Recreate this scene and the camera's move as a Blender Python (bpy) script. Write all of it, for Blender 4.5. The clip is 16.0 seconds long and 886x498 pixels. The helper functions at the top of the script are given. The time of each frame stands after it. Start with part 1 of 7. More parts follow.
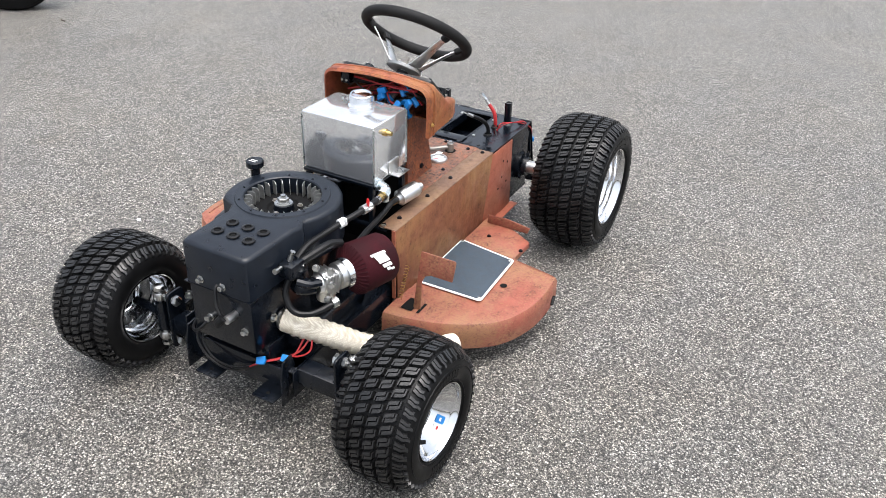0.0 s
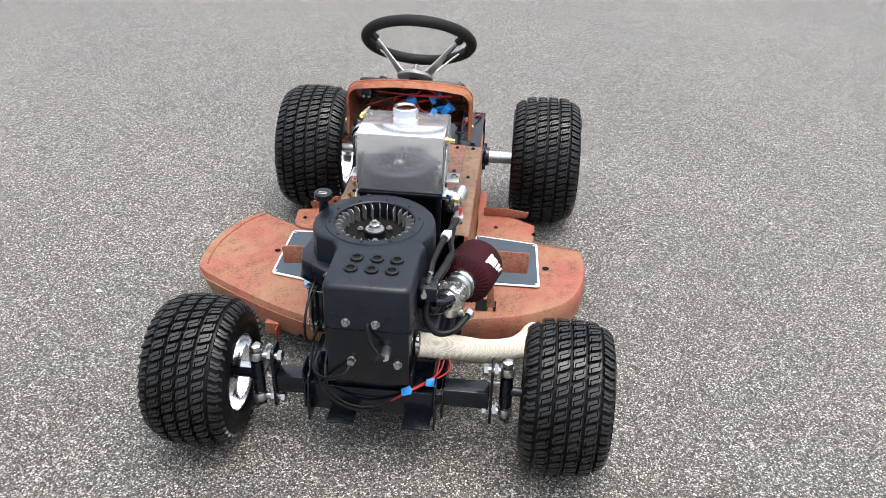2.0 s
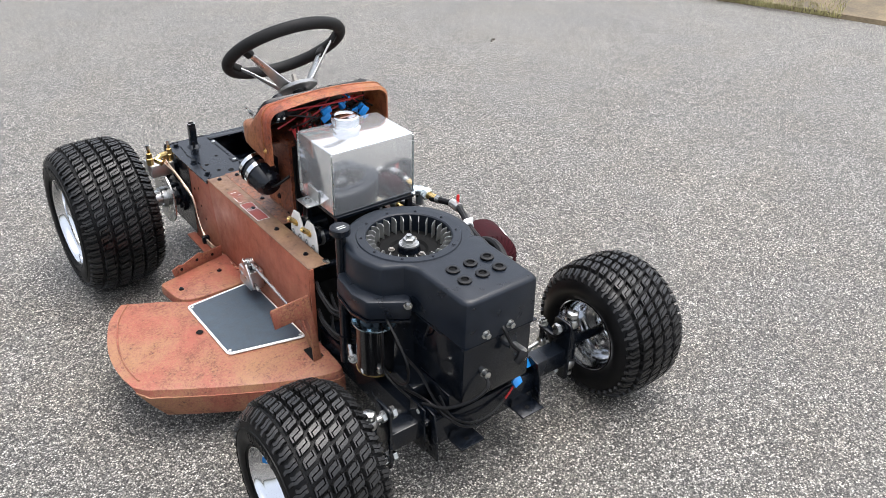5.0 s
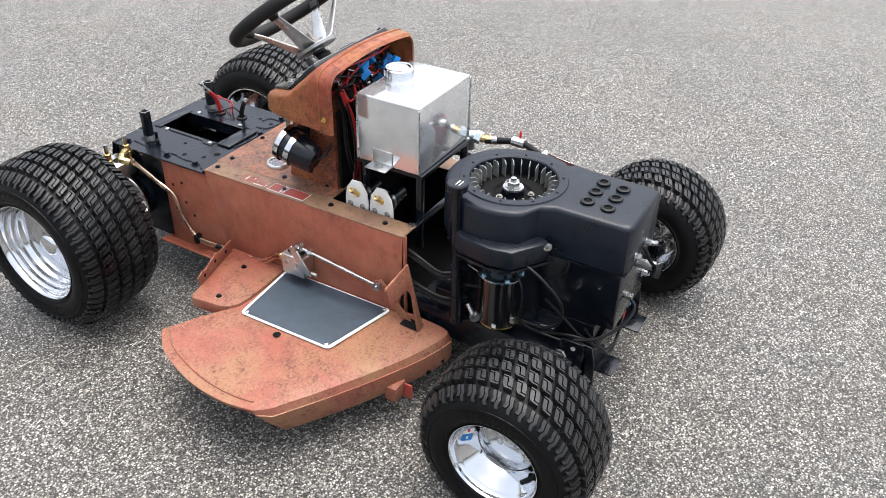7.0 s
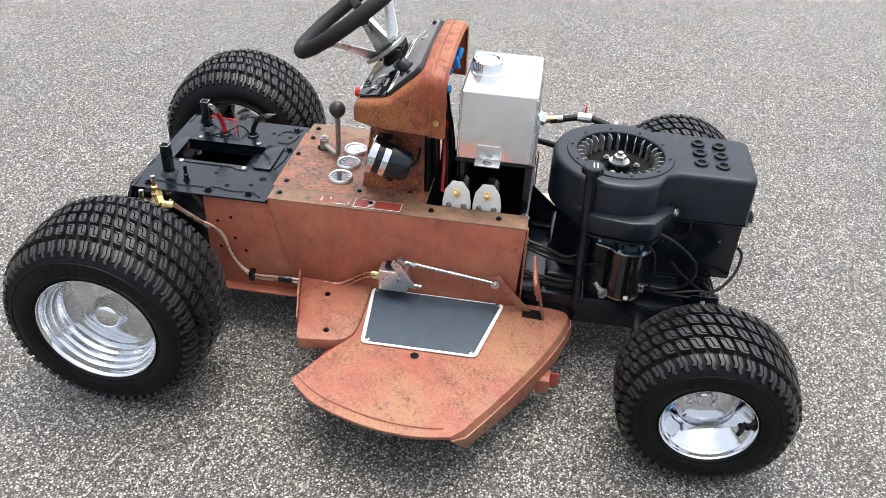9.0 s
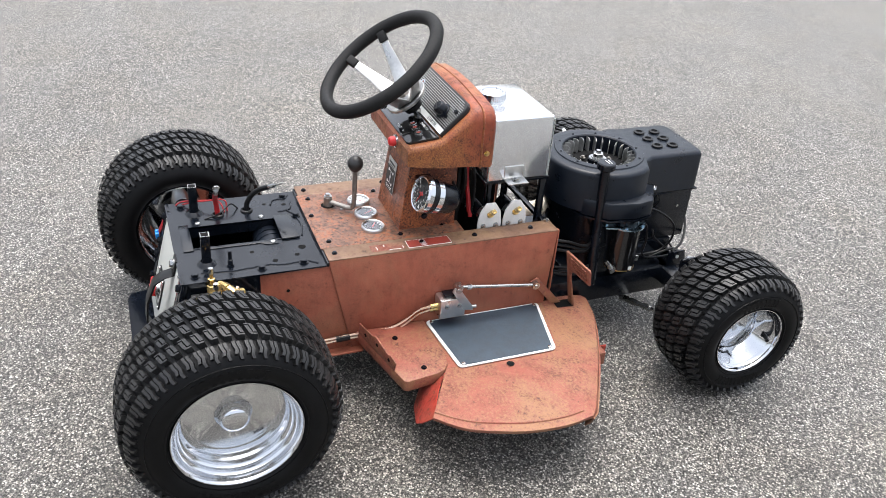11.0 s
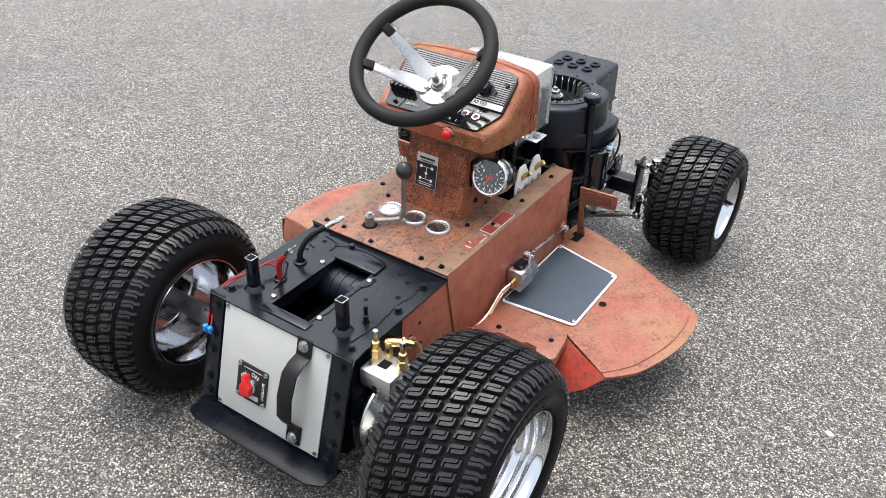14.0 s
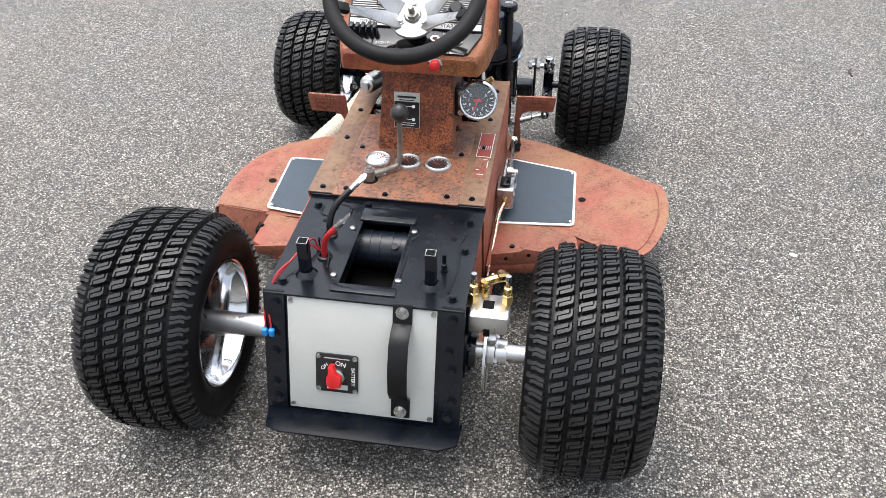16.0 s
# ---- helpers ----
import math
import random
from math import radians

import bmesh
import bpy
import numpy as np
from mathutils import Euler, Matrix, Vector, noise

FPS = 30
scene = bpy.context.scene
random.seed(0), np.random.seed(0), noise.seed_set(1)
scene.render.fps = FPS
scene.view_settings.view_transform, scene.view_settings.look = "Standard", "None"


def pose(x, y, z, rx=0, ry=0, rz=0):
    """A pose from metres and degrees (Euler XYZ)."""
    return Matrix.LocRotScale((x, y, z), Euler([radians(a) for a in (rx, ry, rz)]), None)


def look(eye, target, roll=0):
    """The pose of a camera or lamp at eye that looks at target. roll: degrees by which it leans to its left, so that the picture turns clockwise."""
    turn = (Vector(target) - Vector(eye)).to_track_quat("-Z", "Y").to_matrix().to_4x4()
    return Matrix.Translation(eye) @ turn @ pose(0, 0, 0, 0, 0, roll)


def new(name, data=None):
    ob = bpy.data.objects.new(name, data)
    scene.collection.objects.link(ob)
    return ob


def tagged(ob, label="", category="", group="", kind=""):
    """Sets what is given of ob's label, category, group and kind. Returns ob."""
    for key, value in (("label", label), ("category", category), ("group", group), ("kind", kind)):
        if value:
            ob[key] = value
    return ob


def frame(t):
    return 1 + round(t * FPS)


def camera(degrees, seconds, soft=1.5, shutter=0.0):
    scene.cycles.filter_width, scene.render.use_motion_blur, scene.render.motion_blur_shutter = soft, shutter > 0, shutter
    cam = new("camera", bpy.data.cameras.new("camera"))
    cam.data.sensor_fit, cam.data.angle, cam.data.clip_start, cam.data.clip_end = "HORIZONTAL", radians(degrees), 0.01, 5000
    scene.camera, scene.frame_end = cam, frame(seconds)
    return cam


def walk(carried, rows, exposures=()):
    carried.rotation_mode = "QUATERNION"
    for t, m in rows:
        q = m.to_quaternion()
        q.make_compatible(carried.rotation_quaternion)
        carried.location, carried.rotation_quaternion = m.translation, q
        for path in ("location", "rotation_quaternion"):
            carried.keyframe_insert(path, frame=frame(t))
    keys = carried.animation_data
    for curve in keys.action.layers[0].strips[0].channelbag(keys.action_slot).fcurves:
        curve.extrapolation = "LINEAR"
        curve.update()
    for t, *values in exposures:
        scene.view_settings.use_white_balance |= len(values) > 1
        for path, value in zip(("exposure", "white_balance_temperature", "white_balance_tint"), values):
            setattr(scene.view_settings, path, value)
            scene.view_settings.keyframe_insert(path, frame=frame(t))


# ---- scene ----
cam = camera(55.58, 16.0, soft=0.85)
PATH = [
    (0, (1.2681, -2.0466, 1.5652), (0.4685, -0.5430, 0.5401), 1.82),
    (0.5, (1.0370, -2.1284, 1.5429), (0.3148, -0.5729, 0.5380), 1.31),
    (1, (0.8282, -2.1816, 1.5433), (0.2657, -0.5663, 0.5300), 0.51),
    (1.5, (0.5864, -2.3227, 1.5680), (0.2828, -0.6456, 0.5443), 0.63),
    (2, (0.3095, -2.3628, 1.5661), (0.1564, -0.6599, 0.5518), 1.48),
    (2.5, (0.0532, -2.3426, 1.5546), (0.0528, -0.6233, 0.5565), 0.66),
    (3, (-0.2567, -2.3811, 1.5601), (0.0869, -0.7045, 0.5478), 2.07),
    (3.5, (-0.5094, -2.3441, 1.5461), (-0.0291, -0.6942, 0.5462), 1.66),
    (4, (-0.7027, -2.2159, 1.5429), (-0.0419, -0.6474, 0.5158), 1.38),
    (4.2, (-0.7803, -2.1712, 1.5421), (-0.0391, -0.6359, 0.5198), 1.81),
    (6.3, (-1.4007, -1.4368, 1.4649), (-0.0283, -0.4679, 0.4011), -0.62),
    (6.5, (-1.4821, -1.3726, 1.4635), (-0.0787, -0.4571, 0.3941), -0.23),
    (7, (-1.5839, -1.2026, 1.4650), (-0.1476, -0.3899, 0.3573), 1.28),
    (7.5, (-1.6124, -1.0637, 1.4692), (-0.1691, -0.2952, 0.3388), 1.27),
    (8, (-1.6806, -0.8744, 1.4878), (-0.1702, -0.2804, 0.3398), 2.70),
    (8.5, (-1.8368, -0.5993, 1.4736), (-0.2349, -0.2782, 0.3417), 3.39),
    (9, (-1.8247, -0.3317, 1.4661), (-0.2153, -0.1229, 0.3192), 2.88),
    (9.5, (-1.8643, -0.0830, 1.4766), (-0.2176, -0.0368, 0.3634), 3.60),
    (9.7, (-1.9028, 0.0661, 1.4717), (-0.2391, -0.0359, 0.3875), 5.23),
    (11.8, (-1.7682, 0.9948, 1.4842), (-0.2928, 0.1786, 0.4314), 3.71),
    (12, (-1.7140, 1.0664, 1.4900), (-0.2654, 0.2157, 0.4272), 3.98),
    (12.5, (-1.5427, 1.2394, 1.4736), (-0.2039, 0.2165, 0.4187), 2.84),
    (13, (-1.3904, 1.4277, 1.4787), (-0.1716, 0.2620, 0.4273), 2.78),
    (13.5, (-1.2312, 1.5579, 1.5022), (-0.2183, 0.2189, 0.4386), 3.18),
    (14, (-1.0295, 1.5987, 1.4877), (-0.1282, 0.2107, 0.3862), 1.95),
    (14.5, (-0.9134, 1.6896, 1.4661), (-0.1352, 0.2508, 0.3361), 1.00),
    (15, (-0.7244, 1.8568, 1.4531), (-0.2132, 0.3122, 0.3108), 1.60),
    (15.5, (-0.5401, 1.8680, 1.4229), (-0.1830, 0.3054, 0.2482), 2.24),
    (16, (-0.3500, 1.8268, 1.4328), (-0.1055, 0.2617, 0.2316), 0.03),
]
walk(cam, [(t, look(eye, target, roll)) for t, eye, target, roll in PATH], exposures=((0, 1.33, 6320, 10), (4, 1.35, 6320, 10), (7, 1.46, 6320, 10), (9.7, 1.46, 6320, 10), (12.5, 1.41, 6320, 10), (16, 1.36, 6320, 10)))


# ---- light: a bright overcast sky with a weak, wide sun ----
SUN_AZ, SUN_EL = radians(105), radians(80)
world = bpy.data.worlds.new("overcast_sky")
scene.world = world
world.use_nodes = True
wt = world.node_tree
wt.nodes.clear()
w_out = wt.nodes.new("ShaderNodeOutputWorld")
w_bg = wt.nodes.new("ShaderNodeBackground")
w_sky = wt.nodes.new("ShaderNodeTexSky")
w_sky.sky_type = "NISHITA"
w_sky.sun_disc = False
w_sky.sun_elevation, w_sky.sun_rotation = SUN_EL, SUN_AZ
w_sky.air_density, w_sky.dust_density, w_sky.ozone_density = 1.0, 6.0, 1.0
w_hsv = wt.nodes.new("ShaderNodeHueSaturation")
w_hsv.inputs["Saturation"].default_value = 0.42
w_bg.inputs["Strength"].default_value = 0.15
wt.links.new(w_sky.outputs[0], w_hsv.inputs["Color"])
wt.links.new(w_hsv.outputs[0], w_bg.inputs["Color"])
wt.links.new(w_bg.outputs[0], w_out.inputs["Surface"])
sun_data = bpy.data.lights.new("sun", "SUN")
sun_data.energy, sun_data.angle, sun_data.color = 0.6, radians(90), (1.0, 0.995, 0.985)
sun = new("sun", sun_data)
sun.matrix_world = look((3 * math.sin(SUN_AZ) * math.cos(SUN_EL), 3 * math.cos(SUN_AZ) * math.cos(SUN_EL), 3 * math.sin(SUN_EL)), (0, 0, 0))


# ---- materials ----
def nodes_of(name):
    m = bpy.data.materials.new(name)
    m.use_nodes = True
    t = m.node_tree
    b = t.nodes["Principled BSDF"]
    tc = t.nodes.new("ShaderNodeTexCoord")
    return m, t, b, tc.outputs["Object"]


def noise_tex(t, co, scale, detail=4.0, rough=0.6, dist=0.0):
    n = t.nodes.new("ShaderNodeTexNoise")
    n.inputs["Scale"].default_value = scale
    n.inputs["Detail"].default_value = detail
    n.inputs["Roughness"].default_value = rough
    n.inputs["Distortion"].default_value = dist
    t.links.new(co, n.inputs["Vector"])
    return n.outputs["Fac"]


def ramp(t, fac, stops):
    r = t.nodes.new("ShaderNodeValToRGB")
    e = r.color_ramp.elements
    while len(e) < len(stops):
        e.new(0.5)
    for k, (p, c) in enumerate(stops):
        e[k].position = p
        e[k].color = (*c, 1) if len(c) == 3 else c
    t.links.new(fac, r.inputs["Fac"])
    return r.outputs["Color"]


def grey(v):
    return (v, v, v)


def mix(t, fac, a, b, kind="MIX"):
    m = t.nodes.new("ShaderNodeMix")
    m.data_type = "RGBA"
    m.blend_type = kind
    for sock, v in ((m.inputs["Factor"], fac), (m.inputs[6], a), (m.inputs[7], b)):
        if isinstance(v, (int, float)):
            sock.default_value = v
        elif isinstance(v, tuple):
            sock.default_value = (*v, 1)
        else:
            t.links.new(v, sock)
    return m.outputs[2]


def bump(t, b, height, strength, distance):
    n = t.nodes.new("ShaderNodeBump")
    n.inputs["Strength"].default_value = strength
    n.inputs["Distance"].default_value = distance
    t.links.new(height, n.inputs["Height"])
    t.links.new(n.outputs[0], b.inputs["Normal"])


def plain(name, col, rough, metal=0.0, var=0.15, scale=40.0, bumps=0.0, rvar=0.12, coat=0.0, spec=0.5):
    """A surface of one main colour with fine and broad variation of tone and gloss."""
    m, t, b, co = nodes_of(name)
    fine, broad = noise_tex(t, co, scale * 5, 3), noise_tex(t, co, scale * 0.35, 4)
    dark, light = tuple(c * (1 - var) for c in col), tuple(min(1, c * (1 + var)) for c in col)
    c1 = ramp(t, broad, [(0.3, dark), (0.7, light)])
    c2 = ramp(t, fine, [(0.3, grey(1 - var * 0.6)), (0.7, grey(1.0))])
    t.links.new(mix(t, 1.0, c1, c2, "MULTIPLY"), b.inputs["Base Color"])
    t.links.new(ramp(t, broad, [(0.3, grey(max(0.02, rough - rvar))), (0.7, grey(min(1, rough + rvar)))]), b.inputs["Roughness"])
    b.inputs["Metallic"].default_value = metal
    b.inputs["Coat Weight"].default_value = coat
    b.inputs["Specular IOR Level"].default_value = spec
    if bumps:
        bump(t, b, fine, 0.35, bumps)
    return m


def rusty(name, tones, pits, amount, pit=90.0, rough=0.7, scale=6.0, dust=None, much=0.0, streak=0.0, speck=None, size=170.0, flakes=0.75):
    """Old paint gone to rust. tones: three colours in broad patches; pits: the dark of the pitting, amount of it (0 to 1);
    dust: a pale worn-through colour in fine speckle, much of it."""
    m, t, b, co = nodes_of(name)
    big = noise_tex(t, co, scale, 8, 0.62, 0.5)
    mid = noise_tex(t, co, scale * 5, 6, 0.7, 0.2)
    fine = noise_tex(t, co, pit, 6, 0.75, 0.3)
    grain = noise_tex(t, co, 420, 3, 0.6)
    c = ramp(t, big, [(0.30, tones[0]), (0.50, tones[1]), (0.68, tones[2])])
    c = mix(t, 1.0, c, ramp(t, mid, [(0.28, grey(0.72)), (0.5, grey(1.0)), (0.75, grey(1.18))]), "MULTIPLY")
    if dust:
        where = ramp(t, mix(t, 0.45, big, fine), [(0.46, grey(0)), (0.60, grey(much))])
        c = mix(t, where, c, dust)
    if speck:
        flake = noise_tex(t, co, size, 4, 0.7, 0.4)
        c = mix(t, ramp(t, mix(t, 0.4, flake, big), [(0.505, grey(0)), (0.555, grey(flakes))]), c, speck)
    spots = ramp(t, mix(t, 0.35, fine, mid), [(0.36 + 0.2 * amount, grey(1)), (0.44 + 0.2 * amount, grey(0))])
    c = mix(t, spots, c, pits)
    if streak:
        mp = t.nodes.new("ShaderNodeMapping")
        mp.inputs["Scale"].default_value = (1.0, 1.0, 0.12)
        t.links.new(co, mp.inputs["Vector"])
        c = mix(t, 1.0, c, ramp(t, noise_tex(t, mp.outputs[0], 55, 5, 0.7), [(0.3, grey(1 - streak)), (0.7, grey(1.0 + 0.3 * streak))]), "MULTIPLY")
    c = mix(t, 1.0, c, ramp(t, grain, [(0.3, grey(0.80)), (0.7, grey(1.08))]), "MULTIPLY")
    t.links.new(c, b.inputs["Base Color"])
    t.links.new(ramp(t, mid, [(0.3, grey(min(1, rough + 0.15))), (0.7, grey(rough - 0.14))]), b.inputs["Roughness"])
    b.inputs["Specular IOR Level"].default_value = 0.35
    bump(t, b, mix(t, 0.5, fine, grain), 0.5, 0.0010)
    return m


def asphalt():
    """Worn asphalt: chips of grey and pale stone of two sizes, proud of a dark binder."""
    m, t, b, co = nodes_of("asphalt")

    def chips(scale, stops):
        v = t.nodes.new("ShaderNodeTexVoronoi")
        v.inputs["Scale"].default_value = scale
        v.inputs["Randomness"].default_value = 1.0
        t.links.new(co, v.inputs["Vector"])
        sep = t.nodes.new("ShaderNodeSeparateColor")
        t.links.new(v.outputs["Color"], sep.inputs[0])
        gap = ramp(t, v.outputs["Distance"], [(0.34, grey(1.0)), (0.72, grey(0.10))])
        return mix(t, 1.0, ramp(t, sep.outputs[0], stops), gap, "MULTIPLY"), gap

    fine, gap_fine = chips(340, [(0.0, (0.030, 0.0295, 0.028)), (0.35, (0.115, 0.112, 0.106)), (0.70, (0.26, 0.255, 0.243)), (1.0, (0.62, 0.61, 0.585))])
    big, gap_big = chips(215, [(0.0, (0.026, 0.0255, 0.024)), (0.40, (0.12, 0.117, 0.111)), (0.68, (0.32, 0.313, 0.298)), (0.86, (0.54, 0.53, 0.51)), (1.0, (0.80, 0.79, 0.765))])
    c = mix(t, 0.72, fine, big)
    c = mix(t, 1.0, c, ramp(t, noise_tex(t, co, 0.9, 5, 0.6, 0.3), [(0.3, (0.90, 0.90, 0.91)), (0.7, (1.08, 1.065, 1.04))]), "MULTIPLY")
    c = mix(t, 1.0, c, ramp(t, noise_tex(t, co, 12, 4), [(0.3, grey(0.88)), (0.7, grey(1.12))]), "MULTIPLY")
    c = mix(t, 1.0, c, ramp(t, noise_tex(t, co, 3.2, 5, 0.65, 0.4), [(0.42, grey(1.0)), (0.70, (0.95, 0.92, 0.87))]), "MULTIPLY")
    c = mix(t, 1.0, c, ramp(t, noise_tex(t, co, 60, 3, 0.7), [(0.34, (0.72, 0.71, 0.695)), (0.66, (1.28, 1.27, 1.245))]), "MULTIPLY")
    c = mix(t, 1.0, c, (1.0, 0.985, 0.945), "MULTIPLY")
    t.links.new(c, b.inputs["Base Color"])
    b.inputs["Roughness"].default_value = 0.52
    b.inputs["Specular IOR Level"].default_value = 0.5
    bump(t, b, mix(t, 0.6, gap_fine, gap_big), 0.7, 0.0048)
    return m


M_ASPHALT = asphalt()
M_TYRE = plain("tyre_rubber", (0.0045, 0.0045, 0.0048), 0.46, 0, 0.4, 30, 0.0005, 0.12, 0.0, 0.15)
M_TREAD = plain("dusty_tread_rubber", (0.0142, 0.0140, 0.0140), 0.42, 0, 0.5, 24, 0.0005, 0.22, 0.0, 0.40)
M_CHROME = plain("polished_aluminium_rim", (0.68, 0.69, 0.705), 0.09, 1.0, 0.04, 20, 0, 0.04)


def brushed(name, col, rough):
    """Sheet metal with a fine upright grain and faint cloudy stains."""
    m, t, b, co = nodes_of(name)
    mp = t.nodes.new("ShaderNodeMapping")
    mp.inputs["Scale"].default_value = (1.0, 1.0, 0.04)
    t.links.new(co, mp.inputs["Vector"])
    grain, cloud = noise_tex(t, mp.outputs[0], 420, 3, 0.6), noise_tex(t, co, 14, 5, 0.65, 0.6)
    c = ramp(t, cloud, [(0.3, tuple(v * 0.86 for v in col)), (0.65, col)])
    t.links.new(mix(t, 1.0, c, ramp(t, grain, [(0.3, grey(0.90)), (0.7, grey(1.0))]), "MULTIPLY"), b.inputs["Base Color"])
    t.links.new(ramp(t, mix(t, 0.5, grain, cloud), [(0.35, grey(rough + 0.08)), (0.65, grey(rough - 0.03))]), b.inputs["Roughness"])
    b.inputs["Metallic"].default_value = 0.80
    bump(t, b, grain, 0.12, 0.0002)
    return m


M_TANK = brushed("brushed_aluminium", (0.82, 0.83, 0.84), 0.10)
M_STEEL = plain("zinc_plated_steel", (0.48, 0.48, 0.465), 0.28, 1.0, 0.12, 60, 0, 0.1)
M_ALU = plain("machined_aluminium", (0.64, 0.64, 0.63), 0.34, 1.0, 0.08, 60, 0, 0.1)
M_BLACK = plain("satin_black_paint", (0.0034, 0.0050, 0.0082), 0.22, 0, 0.35, 25, 0.0007, 0.09, 0.0, 0.40)
M_SHROUD = plain("black_shroud_paint", (0.0066, 0.0095, 0.0150), 0.33, 0, 0.25, 60, 0.0006, 0.08, 0.0, 0.32)
M_LIP = plain("worn_black_lip_paint", (0.0032, 0.0046, 0.0078), 0.24, 0, 0.4, 25, 0.0012, 0.10, 0.0, 0.10)
M_GLOSS = plain("gloss_black_paint", (0.006, 0.006, 0.0065), 0.12, 0, 0.2, 20, 0, 0.05, 0.3)
M_RUBBER = plain("black_rubber_hose", (0.007, 0.007, 0.0075), 0.38, 0, 0.3, 60, 0.0003, 0.12, 0.0, 0.22)
M_GRIP = plain("worn_black_rim_foam", (0.012, 0.0118, 0.0116), 0.62, 0, 0.4, 40, 0.0006, 0.12, 0.0, 0.2)
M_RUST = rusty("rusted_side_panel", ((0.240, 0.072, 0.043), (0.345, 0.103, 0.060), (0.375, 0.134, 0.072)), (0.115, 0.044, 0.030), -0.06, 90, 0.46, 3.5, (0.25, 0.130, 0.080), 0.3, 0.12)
M_DECK = rusty("faded_red_deck", ((0.268, 0.068, 0.045), (0.248, 0.084, 0.054), (0.220, 0.100, 0.059)), (0.090, 0.040, 0.028), 0.09, 150, 0.52, 4.0, (0.25, 0.132, 0.078), 0.5, speck=(0.29, 0.148, 0.068), size=150, flakes=0.6)
M_COWL = rusty("rust_pitted_cowl", ((0.25, 0.056, 0.030), (0.28, 0.080, 0.034), (0.33, 0.125, 0.040)), (0.066, 0.023, 0.015), 0.20, 330, 0.42, 7.0, (0.40, 0.19, 0.055), 0.55, speck=(0.14, 0.040, 0.024), size=270, flakes=0.6)
M_PLATE = rusty("rust_brown_top", ((0.090, 0.050, 0.034), (0.155, 0.072, 0.045), (0.225, 0.090, 0.050)), (0.030, 0.020, 0.017), 0.20, 140, 0.42, 16.0, (0.27, 0.165, 0.105), 0.5, speck=(0.29, 0.098, 0.044), size=95, flakes=0.9)
M_STRIP = rusty("brown_top_strip", ((0.125, 0.070, 0.046), (0.165, 0.090, 0.055), (0.195, 0.105, 0.060)), (0.07, 0.040, 0.028), 0.0, 90, 0.5, 8.0, (0.24, 0.160, 0.085), 0.5)
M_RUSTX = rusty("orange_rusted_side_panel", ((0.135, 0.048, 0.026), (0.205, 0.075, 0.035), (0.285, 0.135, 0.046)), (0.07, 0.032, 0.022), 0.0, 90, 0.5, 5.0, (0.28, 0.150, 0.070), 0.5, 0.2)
M_GRIT = plain("charcoal_grip_sheet", (0.037, 0.054, 0.072), 0.55, 0, 0.35, 90, 0.0016)
M_WHITE = plain("white_edge", (0.74, 0.74, 0.72), 0.5, 0, 0.08, 40)
M_GREY = plain("grey_back_panel", (0.425, 0.43, 0.40), 0.5, 0, 0.05, 20)
M_BRASS = plain("brass_fitting", (0.62, 0.44, 0.18), 0.3, 1.0, 0.15, 60)
M_RED = plain("red_plastic", (0.55, 0.015, 0.015), 0.35, 0, 0.1, 40)
M_REDWIRE = plain("red_wire", (0.36, 0.014, 0.016), 0.45, 0, 0.1, 40)
M_BLUE = plain("blue_connector", (0.01, 0.20, 0.55), 0.45, 0, 0.1, 40)
M_FILTER = plain("dark_red_filter_cover", (0.030, 0.0035, 0.006), 0.8, 0, 0.45, 30, 0.0008, 0.1, 0.0, 0.15)
M_HUB = plain("brushed_hub_disc", (0.46, 0.455, 0.44), 0.42, 1.0, 0.30, 50, 0.0010, 0.12)
M_SPOKE = plain("brushed_steel_spoke", (0.54, 0.535, 0.52), 0.32, 1.0, 0.2, 30, 0, 0.1)
M_COPPER = plain("copper_nickel_pipe", (0.85, 0.64, 0.48), 0.3, 1.0, 0.1, 60)
# black tachometer face lifted to grey: glare off the glass put into its colour
M_DIAL = plain("glare_grey_dial_face", (0.032, 0.039, 0.042), 0.35, 0, 0.15, 40)
M_FACE = plain("black_dial_face", (0.008, 0.008, 0.0085), 0.4, 0, 0.2, 40)
# flat black of inner parts; also painted shade for holes and gaps
M_INSIDE = plain("dark_parts_and_shade", (0.006, 0.006, 0.006), 0.8, 0, 0.3, 20, 0, 0.1, 0.0, 0.1)
M_DECAL = plain("worn_red_decal", (0.26, 0.035, 0.02), 0.5, 0, 0.35, 50)
M_FADED = rusty("faded_decal", ((0.22, 0.042, 0.026), (0.20, 0.058, 0.034), (0.17, 0.075, 0.045)), (0.10, 0.045, 0.030), 0.1, 120, 0.45, 20.0, (0.40, 0.26, 0.17), 0.4)
M_COWL2 = rusty("dark_rust_pillar", ((0.105, 0.036, 0.024), (0.165, 0.052, 0.030), (0.25, 0.072, 0.034)), (0.034, 0.019, 0.016), 0.26, 210, 0.36, 9.0, speck=(0.36, 0.118, 0.044), size=210, flakes=0.9)
M_WORN = plain("worn_grey_steel", (0.30, 0.28, 0.25), 0.45, 0.8, 0.3, 60, 0.0003)
M_KNOB = plain("worn_black_ball", (0.022, 0.021, 0.02), 0.38, 0, 0.3, 60)
M_RIB = plain("grey_ribs", (0.32, 0.32, 0.31), 0.4, 0.5, 0.1, 40)


def glass():
    m, t, b, co = nodes_of("clear_glass")
    b.inputs["Base Color"].default_value = (1, 1, 1, 1)
    b.inputs["Roughness"].default_value = 0.02
    b.inputs["Transmission Weight"].default_value = 1.0
    b.inputs["IOR"].default_value = 1.5
    return m


M_GLASS = glass()


